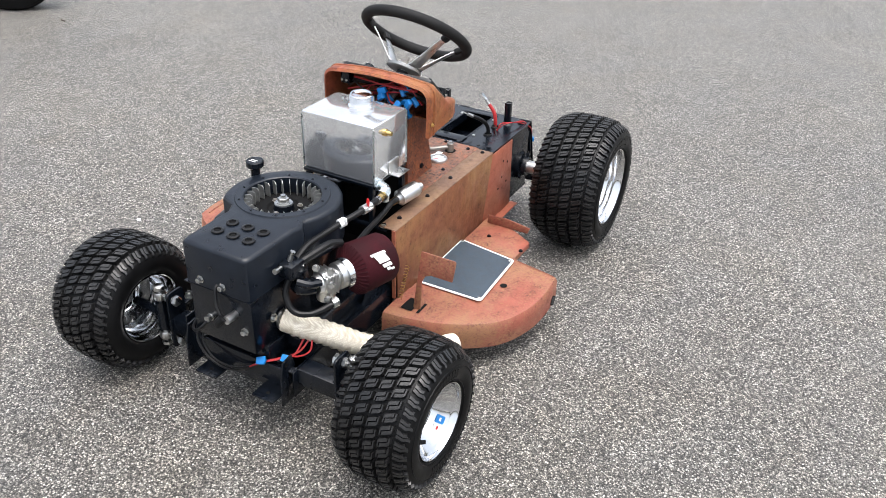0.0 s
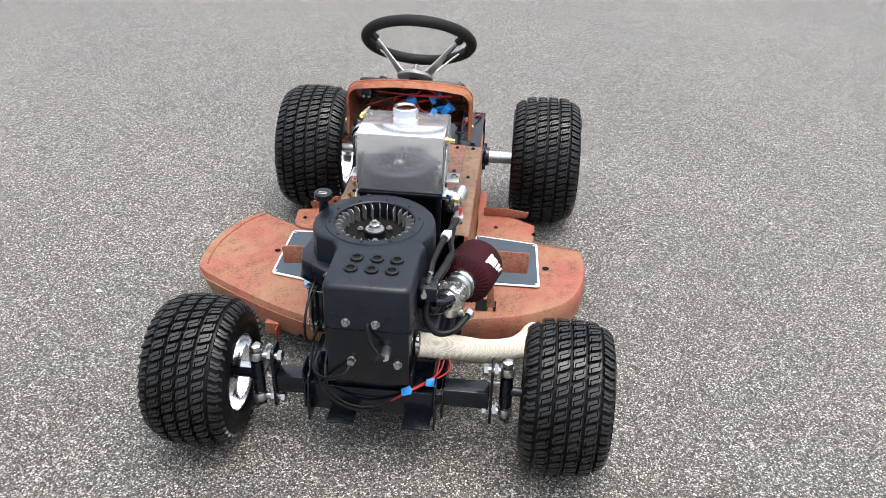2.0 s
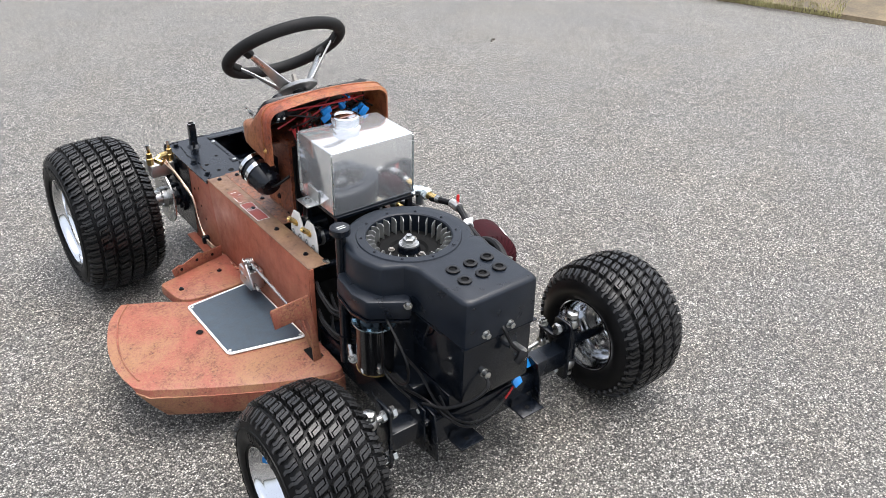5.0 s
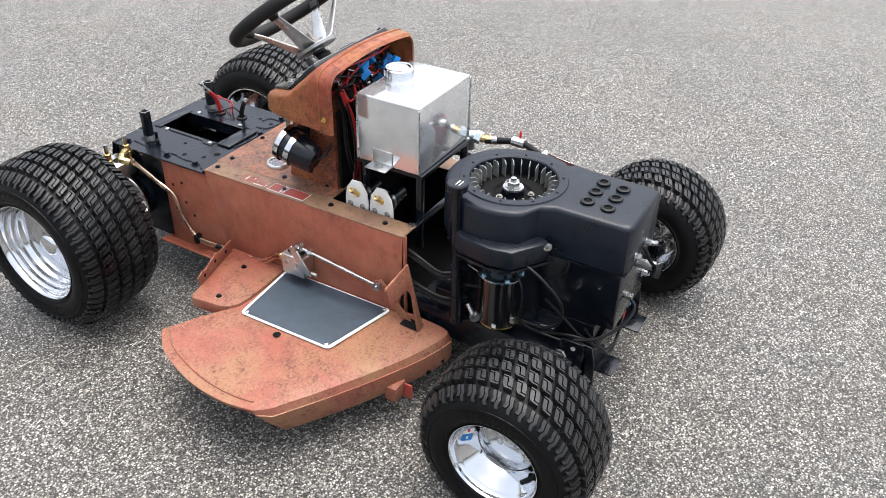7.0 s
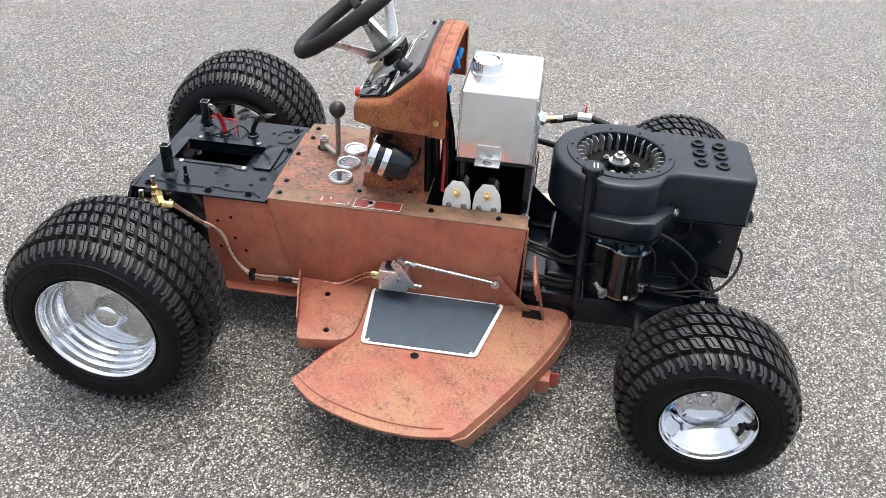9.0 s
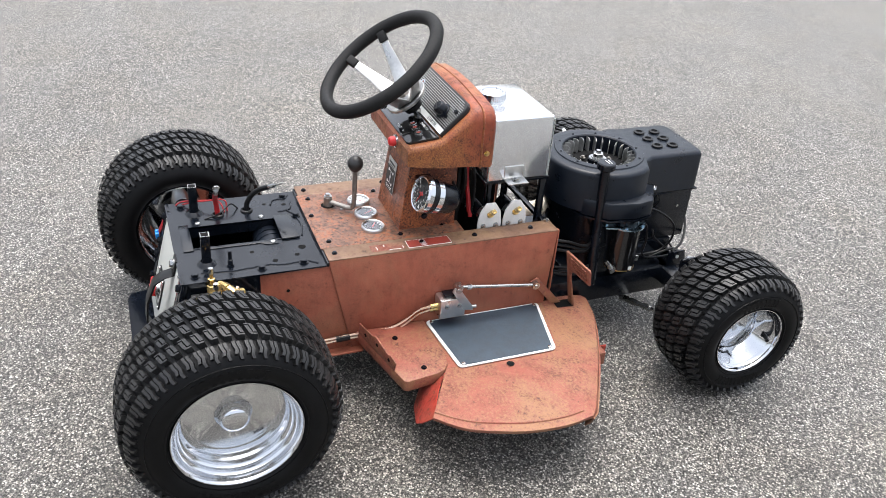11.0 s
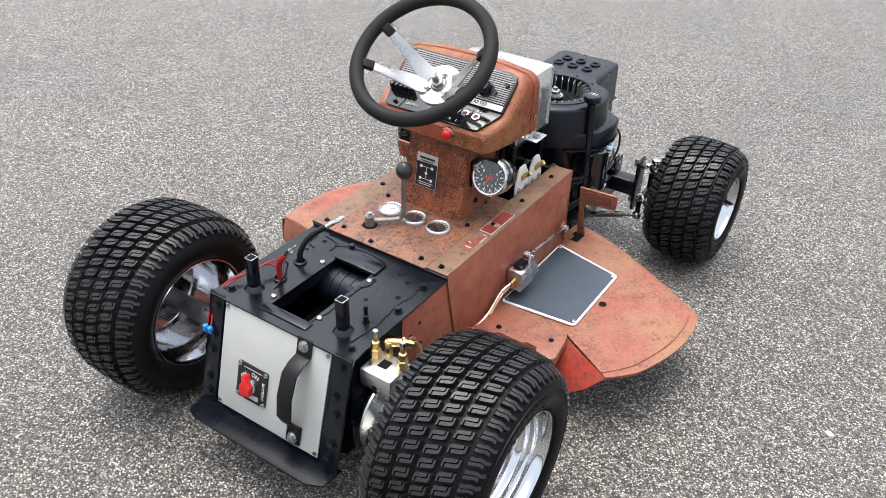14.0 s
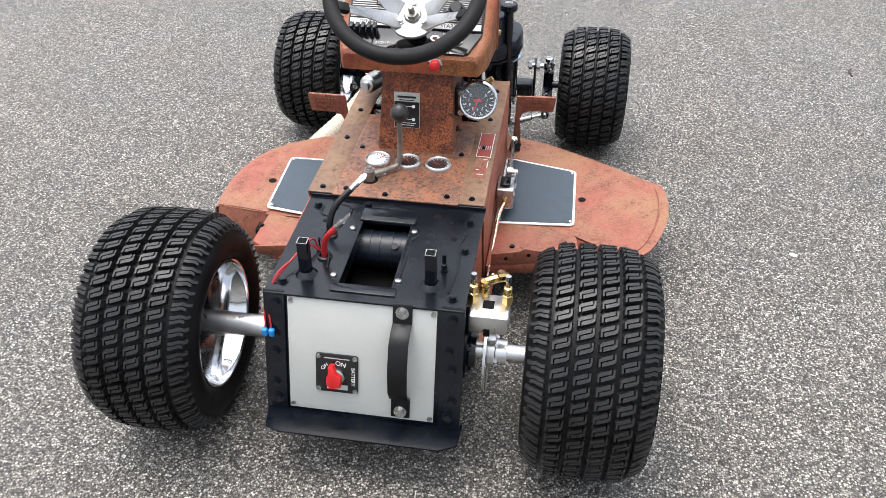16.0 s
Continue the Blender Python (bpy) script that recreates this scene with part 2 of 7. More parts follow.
def wrapping():
    """Woven glass tape wound round a pipe: a fine cross weave, soiled in patches."""
    m, t, b, co = nodes_of("heat_wrap")
    weave = []
    for turn in ((0.6, 0.5, 0.9), (-0.7, 0.6, -0.8)):
        mp = t.nodes.new("ShaderNodeMapping")
        mp.inputs["Rotation"].default_value = turn
        t.links.new(co, mp.inputs["Vector"])
        w = t.nodes.new("ShaderNodeTexWave")
        w.inputs["Scale"].default_value = 90
        w.inputs["Distortion"].default_value = 2.5
        w.inputs["Detail"].default_value = 2
        t.links.new(mp.outputs[0], w.inputs["Vector"])
        weave.append(w.outputs["Fac"])
    h = mix(t, 1.0, weave[0], weave[1], "MULTIPLY")
    c = ramp(t, h, [(0.05, (0.50, 0.45, 0.36)), (0.55, (0.80, 0.76, 0.66))])
    c = mix(t, 1.0, c, ramp(t, noise_tex(t, co, 22, 5, 0.7), [(0.3, (0.74, 0.70, 0.62)), (0.6, grey(1.02))]), "MULTIPLY")
    t.links.new(c, b.inputs["Base Color"])
    b.inputs["Roughness"].default_value = 0.92
    bump(t, b, h, 0.4, 0.0010)
    return m


M_WRAP = wrapping()
M_PUMP = plain("white_plastic", (0.66, 0.65, 0.62), 0.45, 0, 0.1, 40)
M_FIN = plain("dull_cast_fins", (0.48, 0.48, 0.46), 0.40, 0.8, 0.25, 60)
M_FITTING = plain("pale_zinc_fitting", (0.72, 0.78, 0.78), 0.3, 1.0, 0.1, 60)
M_ZINC = plain("blue_zinc", (0.42, 0.55, 0.62), 0.25, 1.0, 0.1, 40)
M_DECKRED = rusty("bright_red_paint", ((0.38, 0.030, 0.020), (0.35, 0.05, 0.032), (0.29, 0.085, 0.05)), (0.15, 0.05, 0.035), 0.15, 80, 0.5, 8.0)
M_GREYRIM = plain("dark_silver_rim", (0.16, 0.17, 0.19), 0.35, 0.8, 0.1, 30)
M_TURF = plain("dry_turf", (0.13, 0.10, 0.06), 0.9, 0, 0.5, 12, 0.004)
M_GRASS = plain("dry_grass_blades", (0.30, 0.275, 0.125), 0.8, 0, 0.45, 3)
M_TWIG = plain("dark_twig", (0.06, 0.045, 0.035), 0.8, 0, 0.3, 60)


# ---- mesh helpers ----
PLACE = {}


def thing(name, label, category, at=(0, 0, 0), group="", kind=""):
    ob = new(name)
    ob.empty_display_size = 0.05
    ob.location = at
    PLACE[ob] = Vector(at)
    return tagged(ob, label, category, group, kind)


def part(name, bm, material, parent, label="", bevel=0.0, smooth=35, seg=2):
    """One bmesh, drawn in world places, as a mesh object under a thing or a part."""
    if bevel:
        sharp = [e for e in bm.edges if len(e.link_faces) == 2 and e.calc_face_angle(0) > radians(40)]
        bmesh.ops.bevel(bm, geom=sharp, offset=bevel, segments=seg, affect="EDGES", profile=0.5, clamp_overlap=True)
    me = bpy.data.meshes.new(name)
    co = [v.co for v in bm.verts]
    mid = Vector([(min(c[k] for c in co) + max(c[k] for c in co)) / 2 for k in range(3)])
    bmesh.ops.translate(bm, verts=bm.verts, vec=-mid)
    bm.normal_update()
    bm.to_mesh(me)
    bm.free()
    for m in material if isinstance(material, (list, tuple)) else [material]:
        me.materials.append(m)
    if smooth:
        me.shade_smooth()
        me.set_sharp_from_angle(angle=radians(smooth))
    ob = new(name, me)
    PLACE[ob] = mid
    if parent:
        ob.parent = parent
        ob.location = mid - PLACE[parent]
    else:
        ob.location = mid
    if label:
        ob["label"] = label
    return ob


def box(x0, x1, y0, y1, z0, z1, bm=None, m=None, mat=0):
    bm = bm or bmesh.new()
    vs = [bm.verts.new(Vector((x, y, z)) if m is None else m @ Vector((x, y, z))) for x in (x0, x1) for y in (y0, y1) for z in (z0, z1)]
    for q in ((0, 1, 3, 2), (4, 6, 7, 5), (0, 4, 5, 1), (2, 3, 7, 6), (0, 2, 6, 4), (1, 5, 7, 3)):
        bm.faces.new([vs[k] for k in q]).material_index = mat
    bmesh.ops.recalc_face_normals(bm, faces=bm.faces)
    return bm


def basis(axis):
    n = Vector(axis).normalized()
    u = n.cross(Vector((0, 0, 1)) if abs(n.z) < 0.9 else Vector((1, 0, 0))).normalized()
    return n, u, n.cross(u)


def lathe(at, axis, prof, seg=32, bm=None, closed=False, mat=0):
    """Turn (along axis, radius) pairs round the axis through at. Radius 0 closes an end."""
    bm = bm or bmesh.new()
    n, u, v = basis(axis)
    at = Vector(at)
    rings = []
    for h, r in prof:
        if r < 1e-6:
            rings.append([bm.verts.new(at + n * h)])
        else:
            rings.append([bm.verts.new(at + n * h + (u * math.cos(a) + v * math.sin(a)) * r) for a in (2 * math.pi * k / seg for k in range(seg))])
    pairs = list(zip(rings, rings[1:])) + ([(rings[-1], rings[0])] if closed else [])
    for a, b in pairs:
        for k in range(seg):
            q = [a[k % len(a)], a[(k + 1) % len(a)], b[(k + 1) % len(b)], b[k % len(b)]]
            q = [w for i, w in enumerate(q) if w not in q[:i]]
            if len(q) > 2:
                bm.faces.new(q).material_index = mat
    bmesh.ops.recalc_face_normals(bm, faces=bm.faces)
    return bm


def rod(a, b, r, seg=12, bm=None, r2=None, mat=0):
    a, b = Vector(a), Vector(b)
    r2 = r if r2 is None else r2
    return lathe(a, b - a, [(0, 0), (0, r), ((b - a).length, r2), ((b - a).length, 0)], seg, bm, mat=mat)


def spline(pts, n=8):
    """A smooth line through the given points."""
    p = [Vector(q) for q in pts]
    p = [2 * p[0] - p[1]] + p + [2 * p[-1] - p[-2]]
    out = []
    for i in range(1, len(p) - 2):
        for k in range(n):
            t = k / n
            out.append(0.5 * (2 * p[i] + (p[i + 1] - p[i - 1]) * t + (2 * p[i - 1] - 5 * p[i] + 4 * p[i + 1] - p[i + 2]) * t * t + (3 * p[i] - p[i - 1] - 3 * p[i + 1] + p[i + 2]) * t ** 3))
    out.append(p[-2])
    return out


def tube(pts, r, seg=8, n=8, bm=None, mat=0, radii=None, hard=False):
    """A round pipe along a smooth line."""
    bm = bm or bmesh.new()
    path = [Vector(q) for q in pts] if hard else spline(pts, n)
    n0, u, v = basis(path[1] - path[0])
    rings = []
    for i, c in enumerate(path):
        d = (path[min(i + 1, len(path) - 1)] - path[max(i - 1, 0)]).normalized()
        u = (u - d * u.dot(d)).normalized()
        v = d.cross(u)
        rr = r if radii is None else radii[0] + (radii[1] - radii[0]) * i / (len(path) - 1)
        rings.append([bm.verts.new(c + (u * math.cos(a) + v * math.sin(a)) * rr) for a in (2 * math.pi * k / seg for k in range(seg))])
    for a, b in zip(rings, rings[1:]):
        for k in range(seg):
            bm.faces.new((a[k], a[(k + 1) % seg], b[(k + 1) % seg], b[k])).material_index = mat
    for ring in (rings[0][::-1], rings[-1]):
        bm.faces.new(ring).material_index = mat
    bmesh.ops.recalc_face_normals(bm, faces=bm.faces)
    return bm


def prism(pts, z0, z1, bm=None, m=None, mat=0):
    """A flat outline (x, y) raised from z0 to z1; m turns it into place."""
    bm = bm or bmesh.new()
    f = (lambda c: Vector(c)) if m is None else (lambda c: m @ Vector(c))
    lo = [bm.verts.new(f((x, y, z0))) for x, y in pts]
    hi = [bm.verts.new(f((x, y, z1))) for x, y in pts]
    bm.faces.new(hi).material_index = mat
    bm.faces.new(lo[::-1]).material_index = mat
    for k in range(len(pts)):
        j = (k + 1) % len(pts)
        bm.faces.new((lo[k], lo[j], hi[j], hi[k])).material_index = mat
    bmesh.ops.recalc_face_normals(bm, faces=bm.faces)
    return bm


def ngon(n, r, at=(0, 0), turn=0.0):
    return [(at[0] + r * math.cos(turn + 2 * math.pi * k / n), at[1] + r * math.sin(turn + 2 * math.pi * k / n)) for k in range(n)]


def rounded(x0, x1, y0, y1, r, n=5):
    out = []
    for cx, cy, a0 in ((x1 - r, y1 - r, 0), (x0 + r, y1 - r, 90), (x0 + r, y0 + r, 180), (x1 - r, y0 + r, 270)):
        out += [(cx + r * math.cos(radians(a0 + 90 * k / n)), cy + r * math.sin(radians(a0 + 90 * k / n))) for k in range(n + 1)]
    return out


ALONG_X = Matrix(((0, 0, 1, 0), (1, 0, 0, 0), (0, 1, 0, 0), (0, 0, 0, 1)))   # (y, z, x) outlines
ALONG_Y = Matrix(((1, 0, 0, 0), (0, 0, 1, 0), (0, 1, 0, 0), (0, 0, 0, 1)))   # (x, z, y) outlines


def bolt(at, axis, r, parent, mat=None, h=None, name="bolt", washer=True):
    """A hexagon bolt head on its washer."""
    h = h or r * 0.75
    n, u, v = basis(axis)
    m = Matrix.Translation(at) @ Matrix((u, v, n)).transposed().to_4x4()
    bm = prism(ngon(6, r), r * 0.22, r * 0.22 + h, m=m)
    prism(ngon(6, r * 0.8), r * 0.22 + h, r * 0.22 + h * 1.12, bm, m)
    if washer:
        prism(ngon(14, r * 1.45), 0, r * 0.24, bm, m)
    return part(name, bm, mat or M_STEEL, parent)


# ---- ground ----
def make_ground():
    bm = bmesh.new()
    for x0, x1, y0, y1 in ((-400, 400, -400, 400),):
        bm.faces.new([bm.verts.new(c) for c in ((x0, y0, 0), (x1, y0, 0), (x1, y1, 0), (x0, y1, 0))])
    g = part("ground", bm, M_ASPHALT, None, smooth=0)
    tagged(g, "grey asphalt with pale exposed stone chips", "ground", kind="structure")


make_ground()


# ---- the mower and its wheels ----
LIFT = 0.0078
mower = thing("riding_mower", "stripped-down rusty red racing lawn mower with fat black turf tyres", "riding mower")


class Tyre:
    """A section across half the tyre, from the crown down to the bead, walked by its length."""

    def __init__(self, big, half, rim):
        high = big - rim
        raw = [(x * half, rim + f * high) for x, f in ((0, 1.0), (0.35, 0.985), (0.62, 0.94), (0.80, 0.865), (0.92, 0.755), (1.0, 0.61), (1.045, 0.44), (1.045, 0.27), (0.995, 0.11), (0.92, 0.01))]
        pts = spline([(x, 0, r) for x, r in raw], 4)
        self.line = [(p.x, p.z) for p in pts]
        self.far = [0]
        for a, b in zip(self.line, self.line[1:]):
            self.far.append(self.far[-1] + math.hypot(b[0] - a[0], b[1] - a[1]))

    def at(self, s, h=0.0):
        """(x, r) at the length s from the crown, raised by h along the normal."""
        sign, s = (-1 if s < 0 else 1), abs(s)
        k = max(i for i, f in enumerate(self.far[:-1]) if f <= s + 1e-9)
        (x0, r0), (x1, r1) = self.line[k], self.line[k + 1]
        f = (s - self.far[k]) / (self.far[k + 1] - self.far[k])
        dx, dr = x1 - x0, r1 - r0
        d = math.hypot(dx, dr)
        return sign * (x0 + dx * f - dr / d * h), r0 + dr * f + dx / d * h


def tyre_mesh(big, half, rim, count, columns, lug, high, turn):
    t = Tyre(big - high, half, rim)
    body = bmesh.new()
    bm = bmesh.new()
    full = [(-x, r) for x, r in t.line[::-1]] + t.line[1:]
    inner = [(0.86 * half, rim - 0.004), (-0.86 * half, rim - 0.004)]
    lathe((0, 0, 0), (1, 0, 0), full + inner, 72, body, True)
    step = 2 * math.pi / count
    wide = 0.37 if count < 50 else 0.34     # half a lug's length round the tyre

    def spot(a, s, h):
        x, r = t.at(s, h)
        return bm.verts.new((x, r * math.cos(a + turn), r * math.sin(a + turn)))

    def block(cells, h, taper, ends=(1, 1)):
        """A raised block over a strip of (angle0, angle1, s) stations."""
        lo = [[spot(a0, s, -0.001), spot(a1, s, -0.001)] for a0, a1, s in cells]
        hi = []
        for k, (a0, a1, s) in enumerate(cells):
            da = (a1 - a0) * taper
            ds = 0.0022 * (ends[0] if k == 0 else -ends[1] if k == len(cells) - 1 else 0) * (1 if cells[-1][2] > cells[0][2] else -1)
            hi.append([spot(a0 + da, s + ds, h), spot(a1 - da, s + ds, h)])
        for k in range(len(cells) - 1):
            bm.faces.new((hi[k][0], hi[k][1], hi[k + 1][1], hi[k + 1][0]))
            bm.faces.new((lo[k][0], hi[k][0], hi[k + 1][0], lo[k + 1][0]))
            bm.faces.new((lo[k][1], lo[k + 1][1], hi[k + 1][1], hi[k][1]))
        for k in (0, len(cells) - 1):
            bm.faces.new((lo[k][0], lo[k][1], hi[k][1], hi[k][0]))

    arc = max(f for f, (x, r) in zip(t.far, t.line) if x <= 0.70 * half)
    pitch = 2 * arc / columns
    for c in range(columns):
        mid = -arc + pitch * (c + 0.5)
        shift = 0.32 * (c % 2) - 0.06 * c
        for k in range(count):
            a = (k + shift) * step
            w, skew = pitch * lug, -step * 0.45
            lo_a, hi_a, cut = a - step * wide, a + step * wide, step * 0.026
            edge, slit = w * 0.16, w * 0.08
            lean = lambda s: skew * (s - mid) / w
            for p, q, s0, s1 in ((lo_a, hi_a, mid - w / 2, mid - w / 2 + edge), (lo_a, a - cut, mid - w / 2 + edge, mid + w / 2 - edge - slit), (a + cut, hi_a, mid - w / 2 + edge + slit, mid + w / 2 - edge), (lo_a, hi_a, mid + w / 2 - edge, mid + w / 2)):
                near, far = step * 0.05 * (s0 < mid - w * 0.4), step * 0.05 * (s1 > mid + w * 0.4)
                block([(p + lean(s0) + near, q + lean(s0) - near, s0), (p + lean(s1) + far, q + lean(s1) - far, s1)], high, 0.06, (s0 < mid - w * 0.4, s1 > mid + w * 0.4))
    # hooked shoulder lugs that run out above the plain side walls
    end = max(f for f, (x, r) in zip(t.far, t.line) if r > rim + 0.66 * (big - high - rim))
    for side in (-1, 1):
        for k in range(count):
            a = (k + (0.25 if side > 0 else 0.7)) * step
            g = (end - arc - 0.003) / 4
            wave = (0.0, 0.05, 0.20, 0.12, 0.24)
            for lo_f, hi_f, last in ((-0.36, -0.04, 4), (-0.01, 0.31, 5)):
                block([(a + (wave[i] + lo_f) * step, a + (wave[i] + hi_f) * step, side * (arc + 0.003 + g * i)) for i in range(last)], high * 0.62, 0.08)
    bmesh.ops.recalc_face_normals(bm, faces=bm.faces)
    return body, bm


def wheel(name, x, y, z, side, big, half, rim, count, columns, lug, depth, label, turn=0.0, toe=0.0):
    """side: +1 or -1, where the outer face looks along x."""
    put = Matrix.Translation((x, y, z)) @ Matrix.Rotation(toe, 4, "Z")

    def done(nm, bm, mat, parent, lab="", smooth=35):
        bmesh.ops.transform(bm, matrix=put, verts=bm.verts)
        return part(nm, bm, mat, parent, lab, smooth=smooth)

    w = half * 0.93
    # the centre disc carries the rim and the tyre
    d = w - depth
    small = rim < 0.12
    q = rim * (0.625 if small else 0.83)
    disc = [(d + 0.014, 0.0), (d + 0.014, q * 0.22), (d + 0.011, q * 0.27), (d - 0.002, q * 0.30), (d - 0.003, q * 0.42), (d + 0.001, q * 0.44), (d + 0.002, q * 0.70), (d + 0.004, q * 0.86), (d + 0.004, q * 0.95),
            (d - 0.002, q * 0.95), (d - 0.008, q * 0.70), (d - 0.012, q * 0.42), (d - 0.010, q * 0.30), (d - 0.006, 0)]
    if not small:   # a polished dish with a raised dome over the hub
        disc = [(d + 0.034, 0.0), (d + 0.034, 0.018), (d + 0.032, 0.026), (d + 0.027, 0.031), (d + 0.012, 0.035), (d + 0.004, 0.040)] + disc[6:]
    hub = done(name, lathe((0, 0, 0), (side, 0, 0), disc, 48), M_CHROME, mower, label)
    body, tread = tyre_mesh(big, half, rim, count, columns, lug, 0.0130, turn)
    done("tyre", body, M_TYRE, hub, "black turf tyre carcass with plain side walls", 30)
    # raised lettering round the side wall, too worn to read
    marks = bmesh.new()
    t = Tyre(big - 0.0130, half, rim)
    for a0, n in ((1.1, 9), (4.3, 11)):
        for k in range(n):
            a = a0 + k * 0.105
            x0, r0 = t.at(t.far[-1] * 0.755, 0.0012)
            x1, r1 = t.at(t.far[-1] * 0.88, 0.0012)
            for wide, q in ((0.030, (0.0, 0.25)), (0.012, (0.25, 0.8)), (0.030, (0.8, 1.0))):
                v = [marks.verts.new((side * (x0 + (x1 - x0) * f + h), (r0 + (r1 - r0) * f) * math.cos(a + s * wide), (r0 + (r1 - r0) * f) * math.sin(a + s * wide))) for h in (-0.003, 0.0008) for f, s in ((q[0], -1), (q[0], 1), (q[1], 1), (q[1], -1))]
                for f in ((4, 5, 6, 7), (0, 1, 5, 4), (1, 2, 6, 5), (2, 3, 7, 6), (3, 0, 4, 7)):
                    marks.faces.new([v[i] for i in f])
    for f in (0.70, 0.925):
        x0, r0 = t.at(t.far[-1] * f, -0.001)
        x1, r1 = t.at(t.far[-1] * (f + 0.012), 0.0022)
        x2, r2 = t.at(t.far[-1] * (f + 0.024), -0.001)
        lathe((0, 0, 0), (side, 0, 0), [(x0, r0), (x1, r1), (x2, r2)], 72, marks)
    bmesh.ops.recalc_face_normals(marks, faces=marks.faces)
    tagged(done("raised_lettering", marks, M_TYRE, hub, "worn raised marks and ribs on the side wall", 30), kind="stuff")
    tagged(done("tread", tread, M_TREAD, hub, "angled black rubber lugs", 30), kind="stuff")
    # outer lip, a step, the cone that runs in to the well, and the plain inner half
    lip = [(w - 0.003, rim * 0.955), (w + 0.001, rim * 0.965), (w + 0.004, rim * 0.985), (w + 0.004, rim * 1.0), (w - 0.004, rim * 1.02), (w - 0.016, rim * 1.0)]
    back = [(w - 0.030, rim * 0.95), (0.0, rim * 0.90), (-w + 0.020, rim * 0.95), (-w + 0.016, rim * 1.0), (-w + 0.002, rim * 1.02), (-w - 0.003, rim * 1.0), (-w - 0.002, rim * 0.97), (-w + 0.012, rim * 0.955), (-w + 0.022, rim * 0.90), (-0.3 * w, rim * 0.86), (d - 0.016, rim * 0.84)]
    if small:   # a smooth bowl that runs in to a deep eye
        well = [(d - 0.006, 0.595), (d + 0.010, 0.590), (w - 0.056, 0.590), (w - 0.050, 0.612), (w - 0.034, 0.755), (w - 0.020, 0.850), (w - 0.016, 0.880), (w - 0.013, 0.900), (w - 0.010, 0.935)]
    else:       # three stepped rings round a deep straight well
        well = [(d - 0.006, 0.795), (d + 0.008, 0.785), (w - 0.060, 0.790), (w - 0.052, 0.805), (w - 0.048, 0.835), (w - 0.042, 0.848), (w - 0.036, 0.852), (w - 0.033, 0.880), (w - 0.028, 0.893), (w - 0.021, 0.897), (w - 0.018, 0.922), (w - 0.013, 0.935), (w - 0.008, 0.940)]
    well = [(h, r * rim) for h, r in well]
    shell = lip + back + well
    done("rim", lathe((0, 0, 0), (side, 0, 0), shell, 64, closed=True), M_CHROME, hub, "mirror-polished aluminium rim")
    if small:
        for k in range(4):
            a = math.pi / 4 + k * math.pi / 2
            c = Vector((0, math.cos(a), math.sin(a))) * rim * 0.36
            done("lug_nut", lathe(c + Vector((side * (d - 0.014), 0, 0)), (side, 0, 0), [(0, 0.011), (0.004, 0.011), (0.004, 0.0085), (0.016, 0.0085), (0.018, 0.006), (0.018, 0)], 6), M_STEEL, hub)
        a = radians(192)
        c = Vector((side * (w - 0.030), rim * 0.76 * math.cos(a), rim * 0.76 * math.sin(a)))
        stem = [c, c + Vector((side * 0.012, 0, 0)), c + Vector((side * 0.030, -0.010 * math.cos(a), -0.010 * math.sin(a)))]
        done("valve_stem", tube(stem, 0.0055, 8, 4, radii=(0.0075, 0.0050)), M_RUBBER, hub, "black rubber valve stem")
        # two small round-cornered stickers inside the bright rim
        a = radians(10) if side < 0 else radians(-46)
        out, r = w - 0.0310, rim * 0.775
        n = Vector((0.66 * side, -0.75 * math.cos(a), -0.75 * math.sin(a))).normalized()
        e = Vector((0, -math.sin(a), math.cos(a)))
        f = n.cross(e)
        for k, mat, ink in ((0, M_BLUE, M_WHITE), (1, M_WHITE, M_RED)):
            m = Matrix.Translation(Vector((side * out, r * math.cos(a), r * math.sin(a))) + e * (0.004 - 0.0220 * k) * side + n * 0.0025) @ Matrix((e, f, n)).transposed().to_4x4()
            done("sticker", prism(rounded(-0.010, 0.010, -0.0115, 0.0115, 0.003, 3), -0.0004, 0.0004, m=m), mat, hub, "small coloured sticker")
            done("sticker_print", box(-0.0045, 0.0045, -0.0025, 0.0025, 0.0004, 0.0007, m=m), ink, hub)
    return hub


# heights in the mower's own frame, which rides LIFT above the ground
REAR_Y, REAR_Z, FRONT_Y, FRONT_Z = 0.588, 0.2258, -0.730, 0.1827
wheel("rear_wheel", -0.4495, 0.585, REAR_Z, -1, 0.2352, 0.1176, 0.136, 56, 4, 0.85, 0.072, "wide rear wheel with polished rim", 0.3, 0.007)
wheel("rear_wheel", 0.420, 0.591, REAR_Z, 1, 0.2352, 0.1176, 0.136, 56, 4, 0.85, 0.072, "wide rear wheel with polished rim", 0.1, 0.007)
wheel("front_wheel", -0.4433, -0.735, FRONT_Z, -1, 0.192, 0.103, 0.099, 41, 4, 0.89, 0.086, "small front wheel with polished rim", 0.5, -0.009)
wheel("front_wheel", 0.476, -0.724, FRONT_Z, 1, 0.192, 0.103, 0.099, 41, 4, 0.89, 0.086, "small front wheel with polished rim", 0.2, -0.017)


# ---- chassis box ----
def outline(name, pts, x0, x1, mat, parent, label="", bevel=0.0012):
    """A side sheet: (y, z) outline between x0 and x1."""
    return part(name, prism(pts, x0, x1, m=ALONG_X), mat, parent, label, bevel)


